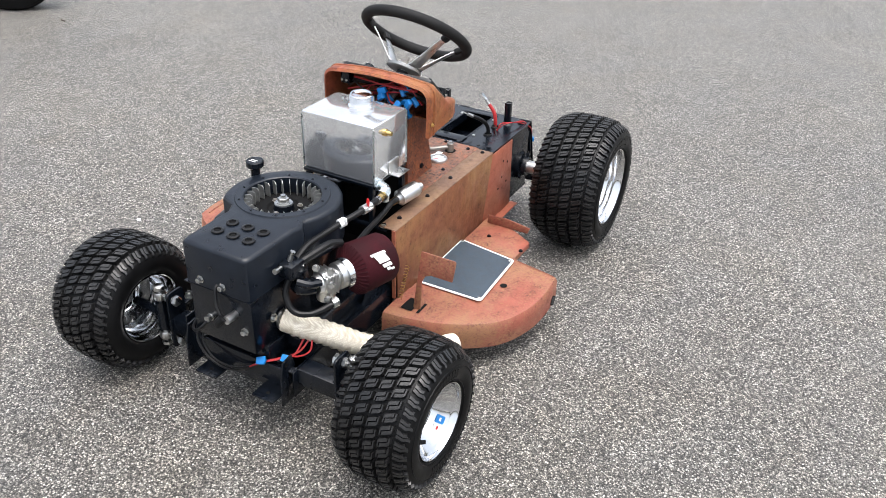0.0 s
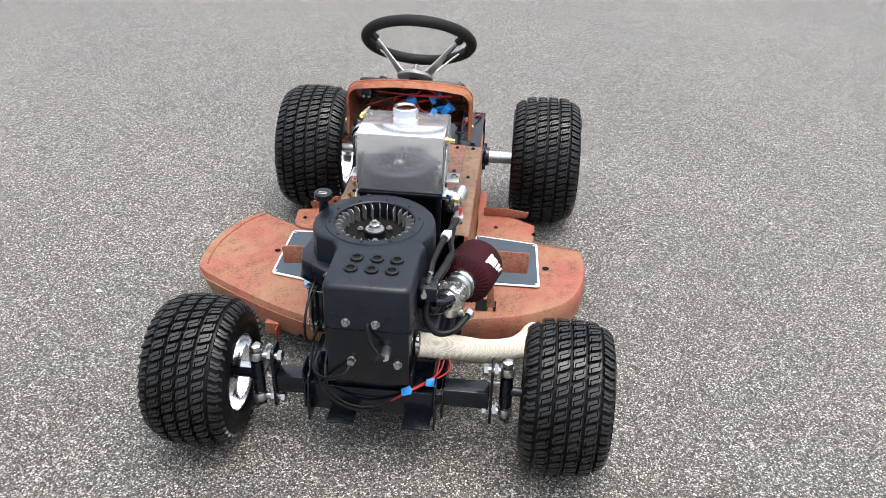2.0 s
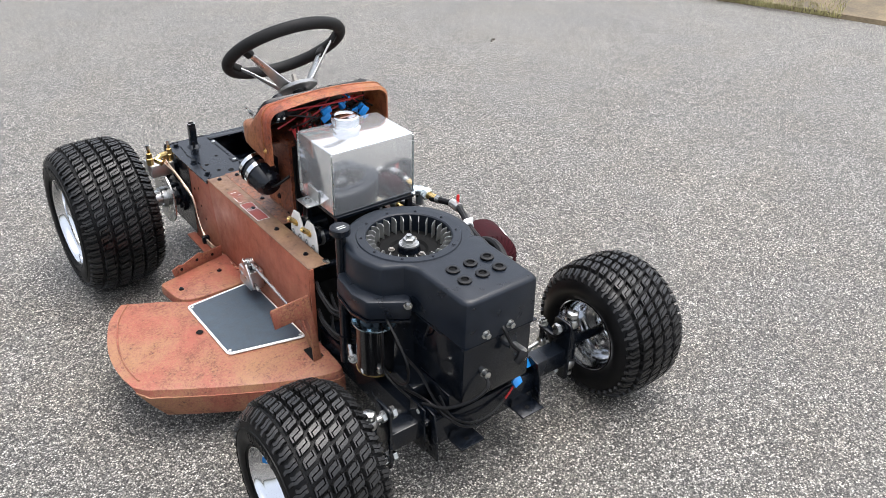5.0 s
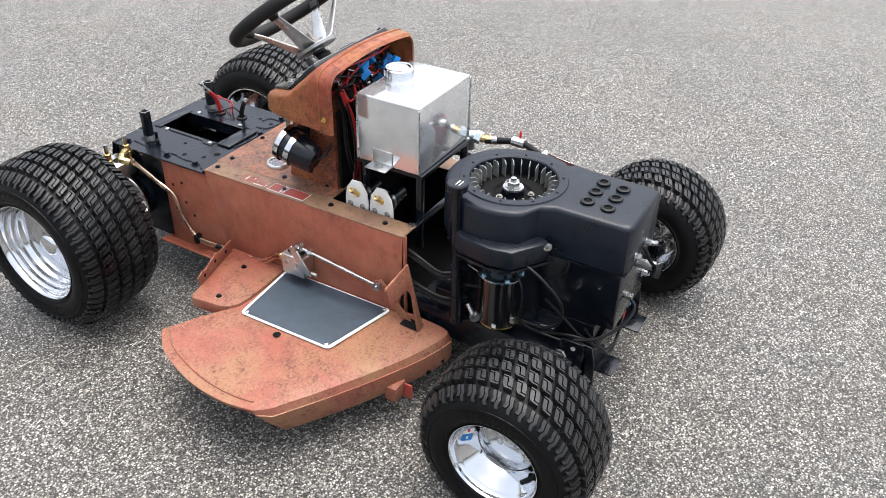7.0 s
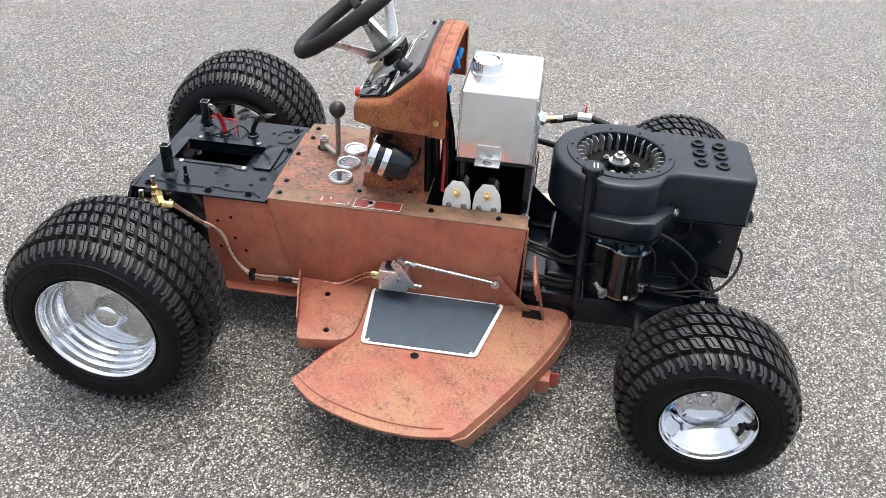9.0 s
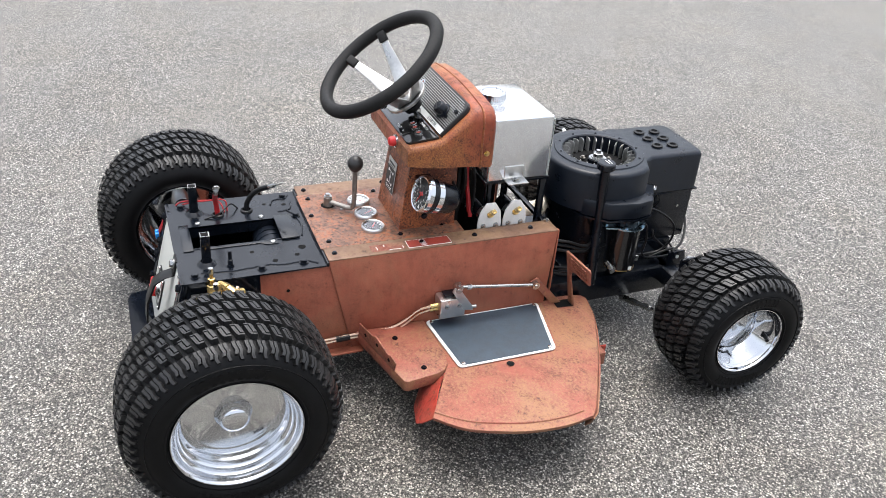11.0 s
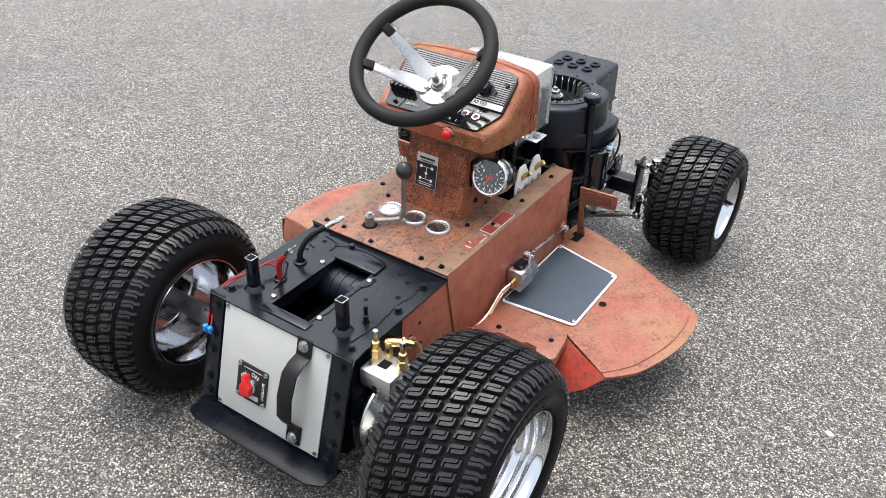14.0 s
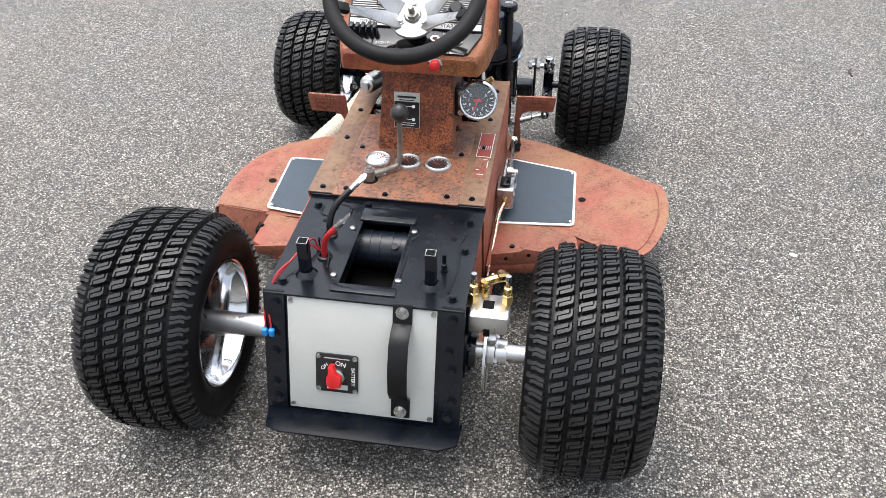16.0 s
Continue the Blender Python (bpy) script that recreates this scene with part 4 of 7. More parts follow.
# column and wheel
AX = Vector((0.03, 0.614, 0.789)).normalized()
HUB = Vector((-0.007, 0.061, 0.709))
column = part("steering_column", rod(HUB - AX * 0.12, HUB + AX * 0.0, 0.011, 16), M_STEEL, mower, "steel steering column")
part("column_boot", lathe(HUB - AX * 0.035, AX, [(0, 0.024), (0.012, 0.026), (0.02, 0.018), (0.026, 0.018)], 24), M_RUBBER, column)
def make_steering_wheel():
    u, v = Vector((1, 0, 0)), AX.cross(Vector((1, 0, 0)))
    if v.z < 0:
        v = -v
    c = HUB + AX * 0.113
    hub = part("steering_wheel", lathe(HUB - AX * 0.006, AX, [(0, 0), (0, 0.050), (0.002, 0.054), (0.009, 0.055), (0.011, 0.053), (0.011, 0.020), (0.016, 0.016), (0.016, 0)], 40), M_HUB, mower, "three-spoke style racing steering wheel with a black padded rim")
    bm = bmesh.new()
    seg, sides = 64, 14
    rings = []
    for k in range(seg):
        a = 2 * math.pi * k / seg
        d = u * math.cos(a) + v * math.sin(a)
        rings.append([bm.verts.new(c + d * (0.1595 + 0.0165 * math.cos(b)) + AX * 0.0165 * math.sin(b)) for b in (2 * math.pi * j / sides for j in range(sides))])
    for k in range(seg):
        a, b = rings[k], rings[(k + 1) % seg]
        for j in range(sides):
            bm.faces.new((a[j], a[(j + 1) % sides], b[(j + 1) % sides], b[j]))
    bmesh.ops.recalc_face_normals(bm, faces=bm.faces)
    part("rim", bm, M_GRIP, hub, "thick worn black foam rim")
    for sx in (-1, 1):
        for sy in (-1, 1):
            d = u * sx * math.cos(radians(21)) + v * sy * math.sin(radians(21))
            side = AX.cross(d)
            bm = bmesh.new()
            path = [(0.030, 0.004, 0.021), (0.048, 0.012, 0.0205), (0.076, 0.042, 0.0160), (0.110, 0.078, 0.0115), (0.140, 0.106, 0.008), (0.147, 0.110, 0.008)]
            rows = []
            for r, h, w in path:
                p = HUB + d * r + AX * h
                rows.append([bm.verts.new(p + side * w + AX * 0.0025), bm.verts.new(p - side * w + AX * 0.0025), bm.verts.new(p - side * w - AX * 0.0025), bm.verts.new(p + side * w - AX * 0.0025)])
            for a, b in zip(rows, rows[1:]):
                for k in range(4):
                    bm.faces.new((a[k], a[(k + 1) % 4], b[(k + 1) % 4], b[k]))
            bm.faces.new(rows[0])
            bm.faces.new(rows[-1])
            bmesh.ops.recalc_face_normals(bm, faces=bm.faces)
            part("spoke", bm, M_SPOKE, hub, "bright brushed metal spoke", 0.001)
            a = HUB + d * 0.131 + AX * 0.098
            m = Matrix.Translation(a) @ Matrix((d * 0.74 + AX * 0.67, side, AX * 0.74 - d * 0.67)).transposed().to_4x4()
            part("spoke_sleeve", box(-0.006, 0.022, -0.0115, 0.0115, -0.008, 0.008, m=m), M_GRIP, hub, "black rubber spoke sleeve", 0.004)
    part("shaft_nut", lathe(HUB + AX * 0.010, AX, [(0, 0.0145), (0.010, 0.0145), (0.011, 0.0075), (0.028, 0.0070), (0.030, 0.005), (0.030, 0)], 6), M_WORN, hub, "dark shaft end with nut")
    for k in range(3):
        a = math.pi / 2 + k * 2 * math.pi / 3
        bolt(HUB + AX * 0.006 + (u * math.cos(a) + v * math.sin(a)) * 0.029, AX, 0.0065, hub, M_STEEL)


make_steering_wheel()

# ---- tachometer on the side of the pillar ----
TA = Vector((-0.06, 0.86, 0.30)).normalized()
TP = Vector((-0.155, 0.038, 0.507))
tach = gauge(*(TP + TA * 0.014), 0.047, pillar, axis=TA, name="tachometer", label="large round tachometer with chrome rim and black can", needle=1.2, depth=0.012, ticks=10)
TM = Matrix.Translation(TP + TA * 0.0244) @ Matrix((basis(TA)[1], basis(TA)[2], TA)).transposed().to_4x4()
for k in range(9):
    a = radians(215 - 250 * k / 8)
    words(str(k), 0.0095, TM @ Matrix.Translation((0.0215 * math.cos(a), 0.0215 * math.sin(a), 0)), M_WHITE, tach)
part("can", lathe(TP - TA * 0.070, TA, [(0, 0), (0, 0.028), (0.012, 0.037), (0.062, 0.0425), (0.084, 0.0430)], 32), M_BLACK, pillar, "black tachometer can", smooth=50)
part("clamp_band", lathe(TP - TA * 0.016, TA, [(0, 0.0430), (0, 0.0450), (0.014, 0.0450), (0.014, 0.0430)], 36, closed=True), M_CHROME, pillar, "chrome clamp band")
part("brand_bar", box(-0.010, 0.010, -0.0028, 0.0028, 0.0, 0.0004, m=Matrix.Translation(TP + TA * 0.0255) @ Matrix((basis(TA)[1], basis(TA)[2], TA)).transposed().to_4x4()), M_RED, pillar)
part("bracket", box(-0.125, -0.098, 0.022, 0.060, 0.470, 0.540), M_BLACK, pillar, "black tachometer bracket", 0.002)
for zz in (0.480, 0.530):
    bolt((-0.117, 0.060, zz), (0, 1, 0), 0.0055, pillar)
part("cable", tube([TP - TA * 0.068, TP - TA * 0.085 + Vector((0.01, 0, 0.015)), TP - TA * 0.08 + Vector((0.05, -0.005, 0.03))], 0.004, 8, 5), M_RUBBER, pillar)


# ---- fuel tank on its stand ----
tank = part("fuel_tank", box(-0.118, 0.121, -0.305, -0.133, 0.505, 0.676), M_TANK, mower, "square polished aluminium fuel tank with screw cap", 0.005, seg=3)
rndw = random.Random(11)
for xx, yy in ((-0.1175, -0.3045), (0.1205, -0.3045), (-0.1175, -0.1335), (0.1205, -0.1335)):
    part("weld_seam", tube([(xx + rndw.uniform(-0.0005, 0.0005), yy + rndw.uniform(-0.0005, 0.0005), 0.509 + 0.004 * k) for k in range(41)], 0.0024, 6, 1), M_FITTING, tank, "bright weld seam")
part("neck", lathe((-0.001, -0.177, 0.675), (0, 0, 1), [(0, 0.039), (0.004, 0.039), (0.006, 0.034), (0.012, 0.034)], 36), M_TANK, tank)
cap = part("cap", lathe((-0.001, -0.177, 0.685), (0, 0, 1), [(0, 0.031), (0.002, 0.035), (0.020, 0.035), (0.023, 0.032), (0.0225, 0.028), (0.019, 0.026), (0.019, 0)], 40), M_CHROME, tank, "round knurled aluminium screw cap")
for k in range(40):
    a = 2 * math.pi * k / 40
    part("knurl", rod((-0.001 + 0.035 * math.cos(a), -0.177 + 0.035 * math.sin(a), 0.688), (-0.001 + 0.035 * math.cos(a), -0.177 + 0.035 * math.sin(a), 0.703), 0.0009, 5), M_CHROME, cap)
part("brass_nipple", lathe((0.121, -0.252, 0.645), (1, 0, 0), [(0, 0.010), (0.008, 0.010), (0.009, 0.007), (0.024, 0.006), (0.024, 0)], 14), M_BRASS, tank, "brass hose nipple")
for sx, xx in ((-1, -0.118), (1, 0.121)):
    a, b = sorted((xx, xx + sx * 0.003))
    br = part("mounting_bracket", box(a, b, -0.232, -0.178, 0.512, 0.545), M_ALU, tank, "bare aluminium mounting tab", 0.0008)
    a, b = sorted((xx, xx + sx * 0.036))
    part("tab", box(a, b, -0.234, -0.176, 0.509, 0.512), M_ALU, br, bevel=0.0008)
    bolt((xx + sx * 0.020, -0.205, 0.512), (0, 0, 1), 0.008, br)
stand = part("tank_stand", box(-0.116, 0.118, -0.312, -0.128, 0.496, 0.5045), M_BLACK, mower, "black steel stand under the tank", 0.001)
for xx in (-0.112, 0.102):
    for yy in (-0.308, -0.150):
        part("leg", box(xx, xx + 0.014, yy, yy + 0.016, 0.30, 0.496), M_BLACK, stand, bevel=0.001)
part("back_sheet", box(-0.112, 0.114, -0.140, -0.136, 0.36, 0.496), M_INSIDE, stand)
for yy in (-0.300, -0.14):
    a, b = (-0.312, -0.298) if yy < -0.2 else (-0.138, -0.124)
    part("cross_bar", box(-0.17, 0.165, a, b, 0.372, 0.382), M_BLACK, stand, bevel=0.001)
bolt((-0.150, -0.304, 0.384), (0, 0, 1), 0.008, stand)
bolt((0.150, -0.304, 0.384), (0, 0, 1), 0.008, stand)

# pumps with white mounting flanges in the open bay
for k, yy in enumerate((-0.140, -0.212)):
    pts = [(yy - 0.033, 0.366), (yy + 0.033, 0.366), (yy + 0.034, 0.398), (yy + 0.029, 0.430), (yy + 0.013, 0.455), (yy - 0.013, 0.455), (yy - 0.029, 0.430), (yy - 0.034, 0.398)]
    pump = part("fuel_pump", prism(pts, -0.142, -0.136, m=Matrix.Translation((0, 0, 0)) @ ALONG_X), M_PUMP, mower, "small electric pump with a white flange and brass nipple", 0.002)
    part("pump_body", rod((-0.136, yy, 0.408), (-0.060, yy, 0.408), 0.023, 18), M_BLACK, pump)
    part("nipple", lathe((-0.138, yy, 0.420), (-0.75, 0.0, 0.66), [(0, 0.0095), (0.008, 0.0095), (0.008, 0.0065), (0.016, 0.0065), (0.018, 0.0075), (0.034, 0.0065), (0.034, 0.004), (0.030, 0)], 14), M_BRASS, pump, "brass nipple")
    for dy in (-0.018, 0.018):
        bolt((-0.142, yy + dy, 0.390), (-1, 0, 0), 0.005, pump)
    part("clamp", lathe((-0.110, yy, 0.408), (-1, 0, 0), [(0, 0.024), (0, 0.026), (0.010, 0.026), (0.010, 0.024)], 20, closed=True), M_STEEL, pump)

# fuel line from the tank to the carburettor
line = part("fuel_line", tube([(0.158, -0.335, 0.490), (0.166, -0.375, 0.497), (0.172, -0.425, 0.503), (0.163, -0.465, 0.498), (0.149, -0.503, 0.490), (0.136, -0.56, 0.482), (0.128, -0.62, 0.476), (0.127, -0.665, 0.460)], 0.0085, 10, 8), M_RUBBER, mower, "black rubber fuel hose with alloy fittings and a red-handled tap")
part("tee_body", tube([(0.119, -0.285, 0.500), (0.140, -0.290, 0.500), (0.156, -0.300, 0.497), (0.159, -0.322, 0.492)], 0.0135, 12, 5), M_FITTING, line, "pale zinc tee fitting")
part("tee_nut", rod((0.119, -0.285, 0.500), (0.131, -0.287, 0.500), 0.0175, 6), M_FITTING, line)
part("tee_nut", rod((0.157, -0.306, 0.496), (0.159, -0.322, 0.492), 0.0170, 6), M_FITTING, line)
part("tee_branch", rod((0.150, -0.296, 0.498), (0.149, -0.296, 0.462), 0.0120, 12), M_FITTING, line)
part("hose_tail", rod((0.159, -0.320, 0.4925), (0.164, -0.350, 0.4935), 0.0105, 10), M_BRASS, line, "brass hose tail")
part("clip_band", rod((0.1635, -0.352, 0.4935), (0.166, -0.366, 0.4955), 0.0115, 12), M_STEEL, line)
part("tap_body", rod((0.1735, -0.405, 0.5015), (0.170, -0.440, 0.5025), 0.0125, 10), M_ALU, line, "alloy tap body")
part("tap_ear", box(0.160, 0.186, -0.428, -0.414, 0.500, 0.506), M_WHITE, line, "", 0.002)
part("handle", prism([(-0.003, 0.0), (0.003, 0.0), (0.0042, 0.018), (0.003, 0.026), (-0.003, 0.026), (-0.0042, 0.018)], -0.0022, 0.0022, m=Matrix.Translation((0.178, -0.423, 0.506)) @ ALONG_Y), M_RED, line, "small red tap handle", 0.001)
part("clamp", rod((0.152, -0.494, 0.4915), (0.146, -0.512, 0.4885), 0.0125, 14), M_WHITE, line, "white plastic hose clamp")
part("clamp_ear", box(0.148, 0.164, -0.506, -0.498, 0.490, 0.506), M_WHITE, line, "", 0.002)
part("hose", tube([(0.135, -0.19, 0.42), (0.150, -0.26, 0.440), (0.155, -0.32, 0.430), (0.155, -0.40, 0.415), (0.165, -0.47, 0.41)], 0.008, 8, 6), M_RUBBER, line)
filt = part("fuel_filter", lathe((0.137, -0.215, 0.425), (0.25, 0.95, 0.12), [(0, 0), (0, 0.013), (0.008, 0.018), (0.012, 0.0235), (0.078, 0.0235), (0.082, 0.019), (0.086, 0.018), (0.088, 0.012), (0.1, 0.011), (0.1, 0)], 28), M_ALU, mower, "silver inline fuel filter canister")
part("hex_end", lathe((0.137, -0.215, 0.425), (0.25, 0.95, 0.12), [(-0.018, 0), (-0.018, 0.011), (0.001, 0.011)], 6), M_BRASS, filt)


# ---- engine ----
EX, EY, ET = -0.034, -0.508, 0.522


def keyhole(r, half, front, grow=0.0):
    """The blower housing's outline: a round drum that runs into a square nose."""
    r, half = r + grow, half + grow
    out = []
    a0 = math.acos((half - 0.004) / r)
    n = 40
    start, sweep = -a0 * 0.62, math.pi + 2 * a0 * 0.62
    for k in range(n + 1):
        a = start + sweep * k / n
        out.append((EX + r * math.cos(a), EY + r * math.sin(a)))
    left = [(-0.122 - grow, EY - 0.105), (-0.106 - grow, EY - 0.135), (-0.105 - grow, front + 0.02 - grow)]
    nose = [(-0.100 - grow, front + 0.006 - grow), (-0.088 - grow, front - grow), (0.088 + grow, front - grow), (0.098 + grow, front + 0.006 - grow), (0.102 + grow, front + 0.02 - grow), (0.104 + grow, EY - 0.135), (0.112 + grow, EY - 0.105)]
    return out + left + nose


def make_engine():
    FRONT = -0.818
    bm = bmesh.new()
    loops = []
    for z, g in ((0.405, 0.0), (ET - 0.011, -0.001), (ET - 0.006, -0.003), (ET - 0.002, -0.007), (ET, -0.013)):
        loops.append([bm.verts.new((x, y, z)) for x, y in keyhole(0.158, 0.1, FRONT, g)])
    for a, b in zip(loops, loops[1:]):
        for k in range(len(a)):
            bm.faces.new((a[k], a[(k + 1) % len(a)], b[(k + 1) % len(b)], b[k]))
    bm.faces.new(loops[0][::-1])
    # the top, round the fan's opening
    n, ro = 48, 0.102
    hole = [[bm.verts.new((EX + r * math.cos(2 * math.pi * k / n), EY + r * math.sin(2 * math.pi * k / n), z)) for k in range(n)] for r, z in ((ro + 0.024, ET), (ro + 0.022, ET + 0.003), (ro + 0.003, ET + 0.003), (ro, ET + 0.0005), (ro, ET - 0.052), (0.1021, ET - 0.0521))]
    edges = []
    for ring in (loops[-1], hole[0]):
        for k in range(len(ring)):
            e = bm.edges.get((ring[k], ring[(k + 1) % len(ring)])) or bm.edges.new((ring[k], ring[(k + 1) % len(ring)]))
            edges.append(e)
    bmesh.ops.triangle_fill(bm, use_beauty=True, use_dissolve=False, edges=edges)
    for a, b in zip(hole[:5], hole[1:5]):
        for k in range(n):
            bm.faces.new((a[k], a[(k + 1) % n], b[(k + 1) % n], b[k]))
    bm.faces.new(hole[4])
    bmesh.ops.delete(bm, geom=hole[5], context="VERTS")
    bmesh.ops.recalc_face_normals(bm, faces=bm.faces)
    sh = part("engine", bm, M_SHROUD, mower, "black vertical-shaft engine with an open finned fan in its shroud", smooth=32)
    for yy in (-0.693, -0.742):
        for xx in (-0.047, 0.002, 0.050):
            part("grommet", lathe((xx + (yy + 0.715) * 0.1, yy, ET), (0, 0, 1), [(0.002, 0.0165), (0.0045, 0.016), (0.0058, 0.0125), (0.0058, 0.0095), (0.004, 0.0085), (-0.006, 0.0085), (-0.006, 0)], 24), M_RUBBER, sh, "black rubber grommet round an open hole")
            part("grommet_hole", lathe((xx + (yy + 0.715) * 0.1, yy, ET), (0, 0, 1), [(0.0025, 0), (0.0025, 0.0085)], 16), M_INSIDE, sh)
    for k in range(10):
        a = 2 * math.pi * k / 10 + 0.2
        part("ring_screw", lathe((EX + 0.114 * math.cos(a), EY + 0.114 * math.sin(a), ET + 0.003), (0, 0, 1), [(0, 0.0036), (0.002, 0.003), (0.002, 0)], 8), M_BLACK, sh)
    # fan
    fan = part("fan", lathe((EX, EY, ET - 0.046), (0, 0, 1), [(0, 0), (0, 0.100), (0.003, 0.100), (0.004, 0.078), (0.012, 0.070), (0.012, 0.046), (0.006, 0.040), (0.006, 0)], 40), M_INSIDE, mower, "cast fan with dull swept fins and a centre nut")
    for k in range(28):
        a = 2 * math.pi * k / 28
        rows = []
        b2 = bmesh.new()
        for r, da in ((0.082, 0.0), (0.088, 0.012), (0.095, 0.030), (0.101, 0.052)):
            d, e = Vector((math.cos(a + da), math.sin(a + da), 0)), Vector((-math.sin(a + da), math.cos(a + da), 0))
            p = Vector((EX, EY, ET - 0.042)) + d * r
            top = 0.040 if r > 0.085 else 0.034
            rows.append([b2.verts.new(p + e * 0.0007), b2.verts.new(p - e * 0.0007), b2.verts.new(p - e * 0.0007 + Vector((0, 0, top))), b2.verts.new(p + e * 0.0007 + Vector((0, 0, top)))])
        for r0, r1 in zip(rows, rows[1:]):
            for j in range(4):
                b2.faces.new((r0[j], r0[(j + 1) % 4], r1[(j + 1) % 4], r1[j]))
        b2.faces.new(rows[0])
        b2.faces.new(rows[-1])
        bmesh.ops.recalc_face_normals(b2, faces=b2.faces)
        part("fin", b2, M_FIN, fan, "dull cast fin")
    part("boss", lathe((EX, EY, ET - 0.046), (0, 0, 1), [(0, 0.030), (0.016, 0.026), (0.022, 0.026), (0.022, 0)], 32), M_BLACK, fan)
    part("washer", lathe((EX, EY, ET - 0.024), (0, 0, 1), [(0, 0.024), (0.003, 0.024), (0.003, 0.018), (0.006, 0.018), (0.006, 0)], 32), M_STEEL, fan)
    part("centre_nut", lathe((EX, EY, ET - 0.018), (0, 0, 1), [(0, 0.0155), (0.010, 0.0155), (0.012, 0.013), (0.012, 0.0075), (0.019, 0.0075), (0.019, 0)], 6), M_STEEL, fan, "zinc centre nut")
    for k in range(3):
        a = 0.7 + k * 2.094
        bolt((EX + 0.043 * math.cos(a), EY + 0.043 * math.sin(a), ET - 0.034), (0, 0, 1), 0.0055, fan, M_WORN)
    # crankcase and lower covers
    part("nose_cover", box(-0.100, 0.096, -0.810, -0.58, 0.244, 0.406), M_BLACK, sh, "black lower engine cover", 0.006)
    low = part("base_cover", box(-0.104, 0.100, -0.768, -0.60, 0.193, 0.2435), M_BLACK, sh, "black engine base behind the cradle plate", 0.004)
    for xx in (-0.060, -0.012, 0.034, 0.080):
        bolt((xx, -0.768, 0.228), (0, -1, 0), 0.007, low, M_BLACK)
    for yy in (-0.640, -0.745):
        bolt((-0.104, yy, 0.222), (-1, 0, 0), 0.007, low, M_BLACK)
    part("cover_rivet", rod((-0.1005, -0.765, 0.352), (-0.103, -0.765, 0.352), 0.004, 10), M_STEEL, sh)
    part("edge_strip", box(-0.1062, -0.1005, -0.735, -0.625, 0.3975, 0.4005), M_SHROUD, sh)
    part("short_lead", tube([(-0.1055, -0.690, 0.398), (-0.112, -0.690, 0.380), (-0.108, -0.680, 0.362), (-0.101, -0.672, 0.358)], 0.0026, 6, 5), M_RUBBER, sh)
    part("cover_seam", box(-0.1055, 0.1025, -0.8195, -0.60, 0.402, 0.4045), M_BLACK, sh)
    part("crankcase", lathe((EX, EY, 0.190), (0, 0, 1), [(0, 0), (0, 0.13), (0.01, 0.135), (0.16, 0.128), (0.20, 0.145), (0.218, 0.148), (0.218, 0)], 36), M_BLACK, sh, "black crankcase")
    part("sump", box(-0.15, 0.14, -0.69, -0.37, 0.180, 0.235), M_BLACK, sh, bevel=0.008)
    part("cylinder_head", box(-0.08, 0.08, -0.755, -0.66, 0.205, 0.275), M_BLACK, sh, bevel=0.008)
    for xx, zz in ((-0.049, 0.426), (0.020, 0.426), (-0.040, 0.312), (0.070, 0.308)):
        bolt((xx, -0.8185 if zz > 0.4 else -0.8105, zz), (0, -1, 0), 0.0075, sh, h=0.010)
    # spark plug and lead
    part("spark_plug", rod((0.044, -0.808, 0.350), (0.044, -0.845, 0.352), 0.011, 14), M_ALU, sh, "spark plug with black boot and lead")
    part("plug_boot", tube([(0.038, -0.848, 0.360), (0.030, -0.852, 0.350), (0.022, -0.850, 0.338)], 0.011, 10, 5), M_RUBBER, sh)
    part("plug_lead", tube([(0.030, -0.846, 0.362), (0.012, -0.838, 0.385), (0.002, -0.826, 0.415), (0.001, -0.815, 0.425)], 0.0042, 8, 6), M_RUBBER, sh)
    # tin bulge over the starter, and the starter itself
    pts = [(EX - 0.04, EY + 0.13), (-0.160, EY + 0.100), (-0.208, EY + 0.045), (-0.219, -0.545), (-0.209, -0.595), (-0.168, -0.622), (-0.125, -0.650), (-0.10, -0.60)]
    part("starter_tin", prism(pts, 0.396, 0.446), M_SHROUD, sh, "black tin bulge over the starter", 0.008)
    part("tin_flange", prism([(x * 1.0 - 0.003, y) for x, y in pts], 0.391, 0.3965), M_BLACK, sh)
    bolt((-0.132, -0.645, 0.436), (-0.6, -0.8, 0), 0.007, sh)
    bolt((-0.198, -0.468, 0.418), (-0.9, 0.3, 0), 0.007, sh)
    SX, SY = -0.163, -0.552
    part("starter_motor", lathe((SX, SY, 0.218), (0, 0, 1), [(0, 0), (0, 0.041), (0.004, 0.0455), (0.132, 0.0455), (0.136, 0.041), (0.136, 0)], 36), M_GLOSS, sh, "gloss black starter motor")
    part("starter_neck", lathe((SX, SY, 0.354), (0, 0, 1), [(0, 0.036), (0.030, 0.036), (0.034, 0.033), (0.044, 0.033)], 28), M_BLACK, sh)
    part("neck_ring", lathe((SX, SY, 0.3835), (0, 0, 1), [(0, 0.0362), (0, 0.0395), (0.006, 0.0395), (0.006, 0.0362)], 28, closed=True), M_GREYRIM, sh)
    part("starter_flange", prism(ngon(28, 0.054, (SX, SY)), 0.3545, 0.3590), M_ZINC, sh, "blue zinc flange round the starter", 0.0008)
    part("flange_ear", prism([(SX - 0.034, SY + 0.038), (SX - 0.020, SY + 0.076), (SX - 0.004, SY + 0.084), (SX + 0.014, SY + 0.074), (SX + 0.040, SY + 0.034)], 0.3548, 0.3594), M_ZINC, sh, "", 0.0008)
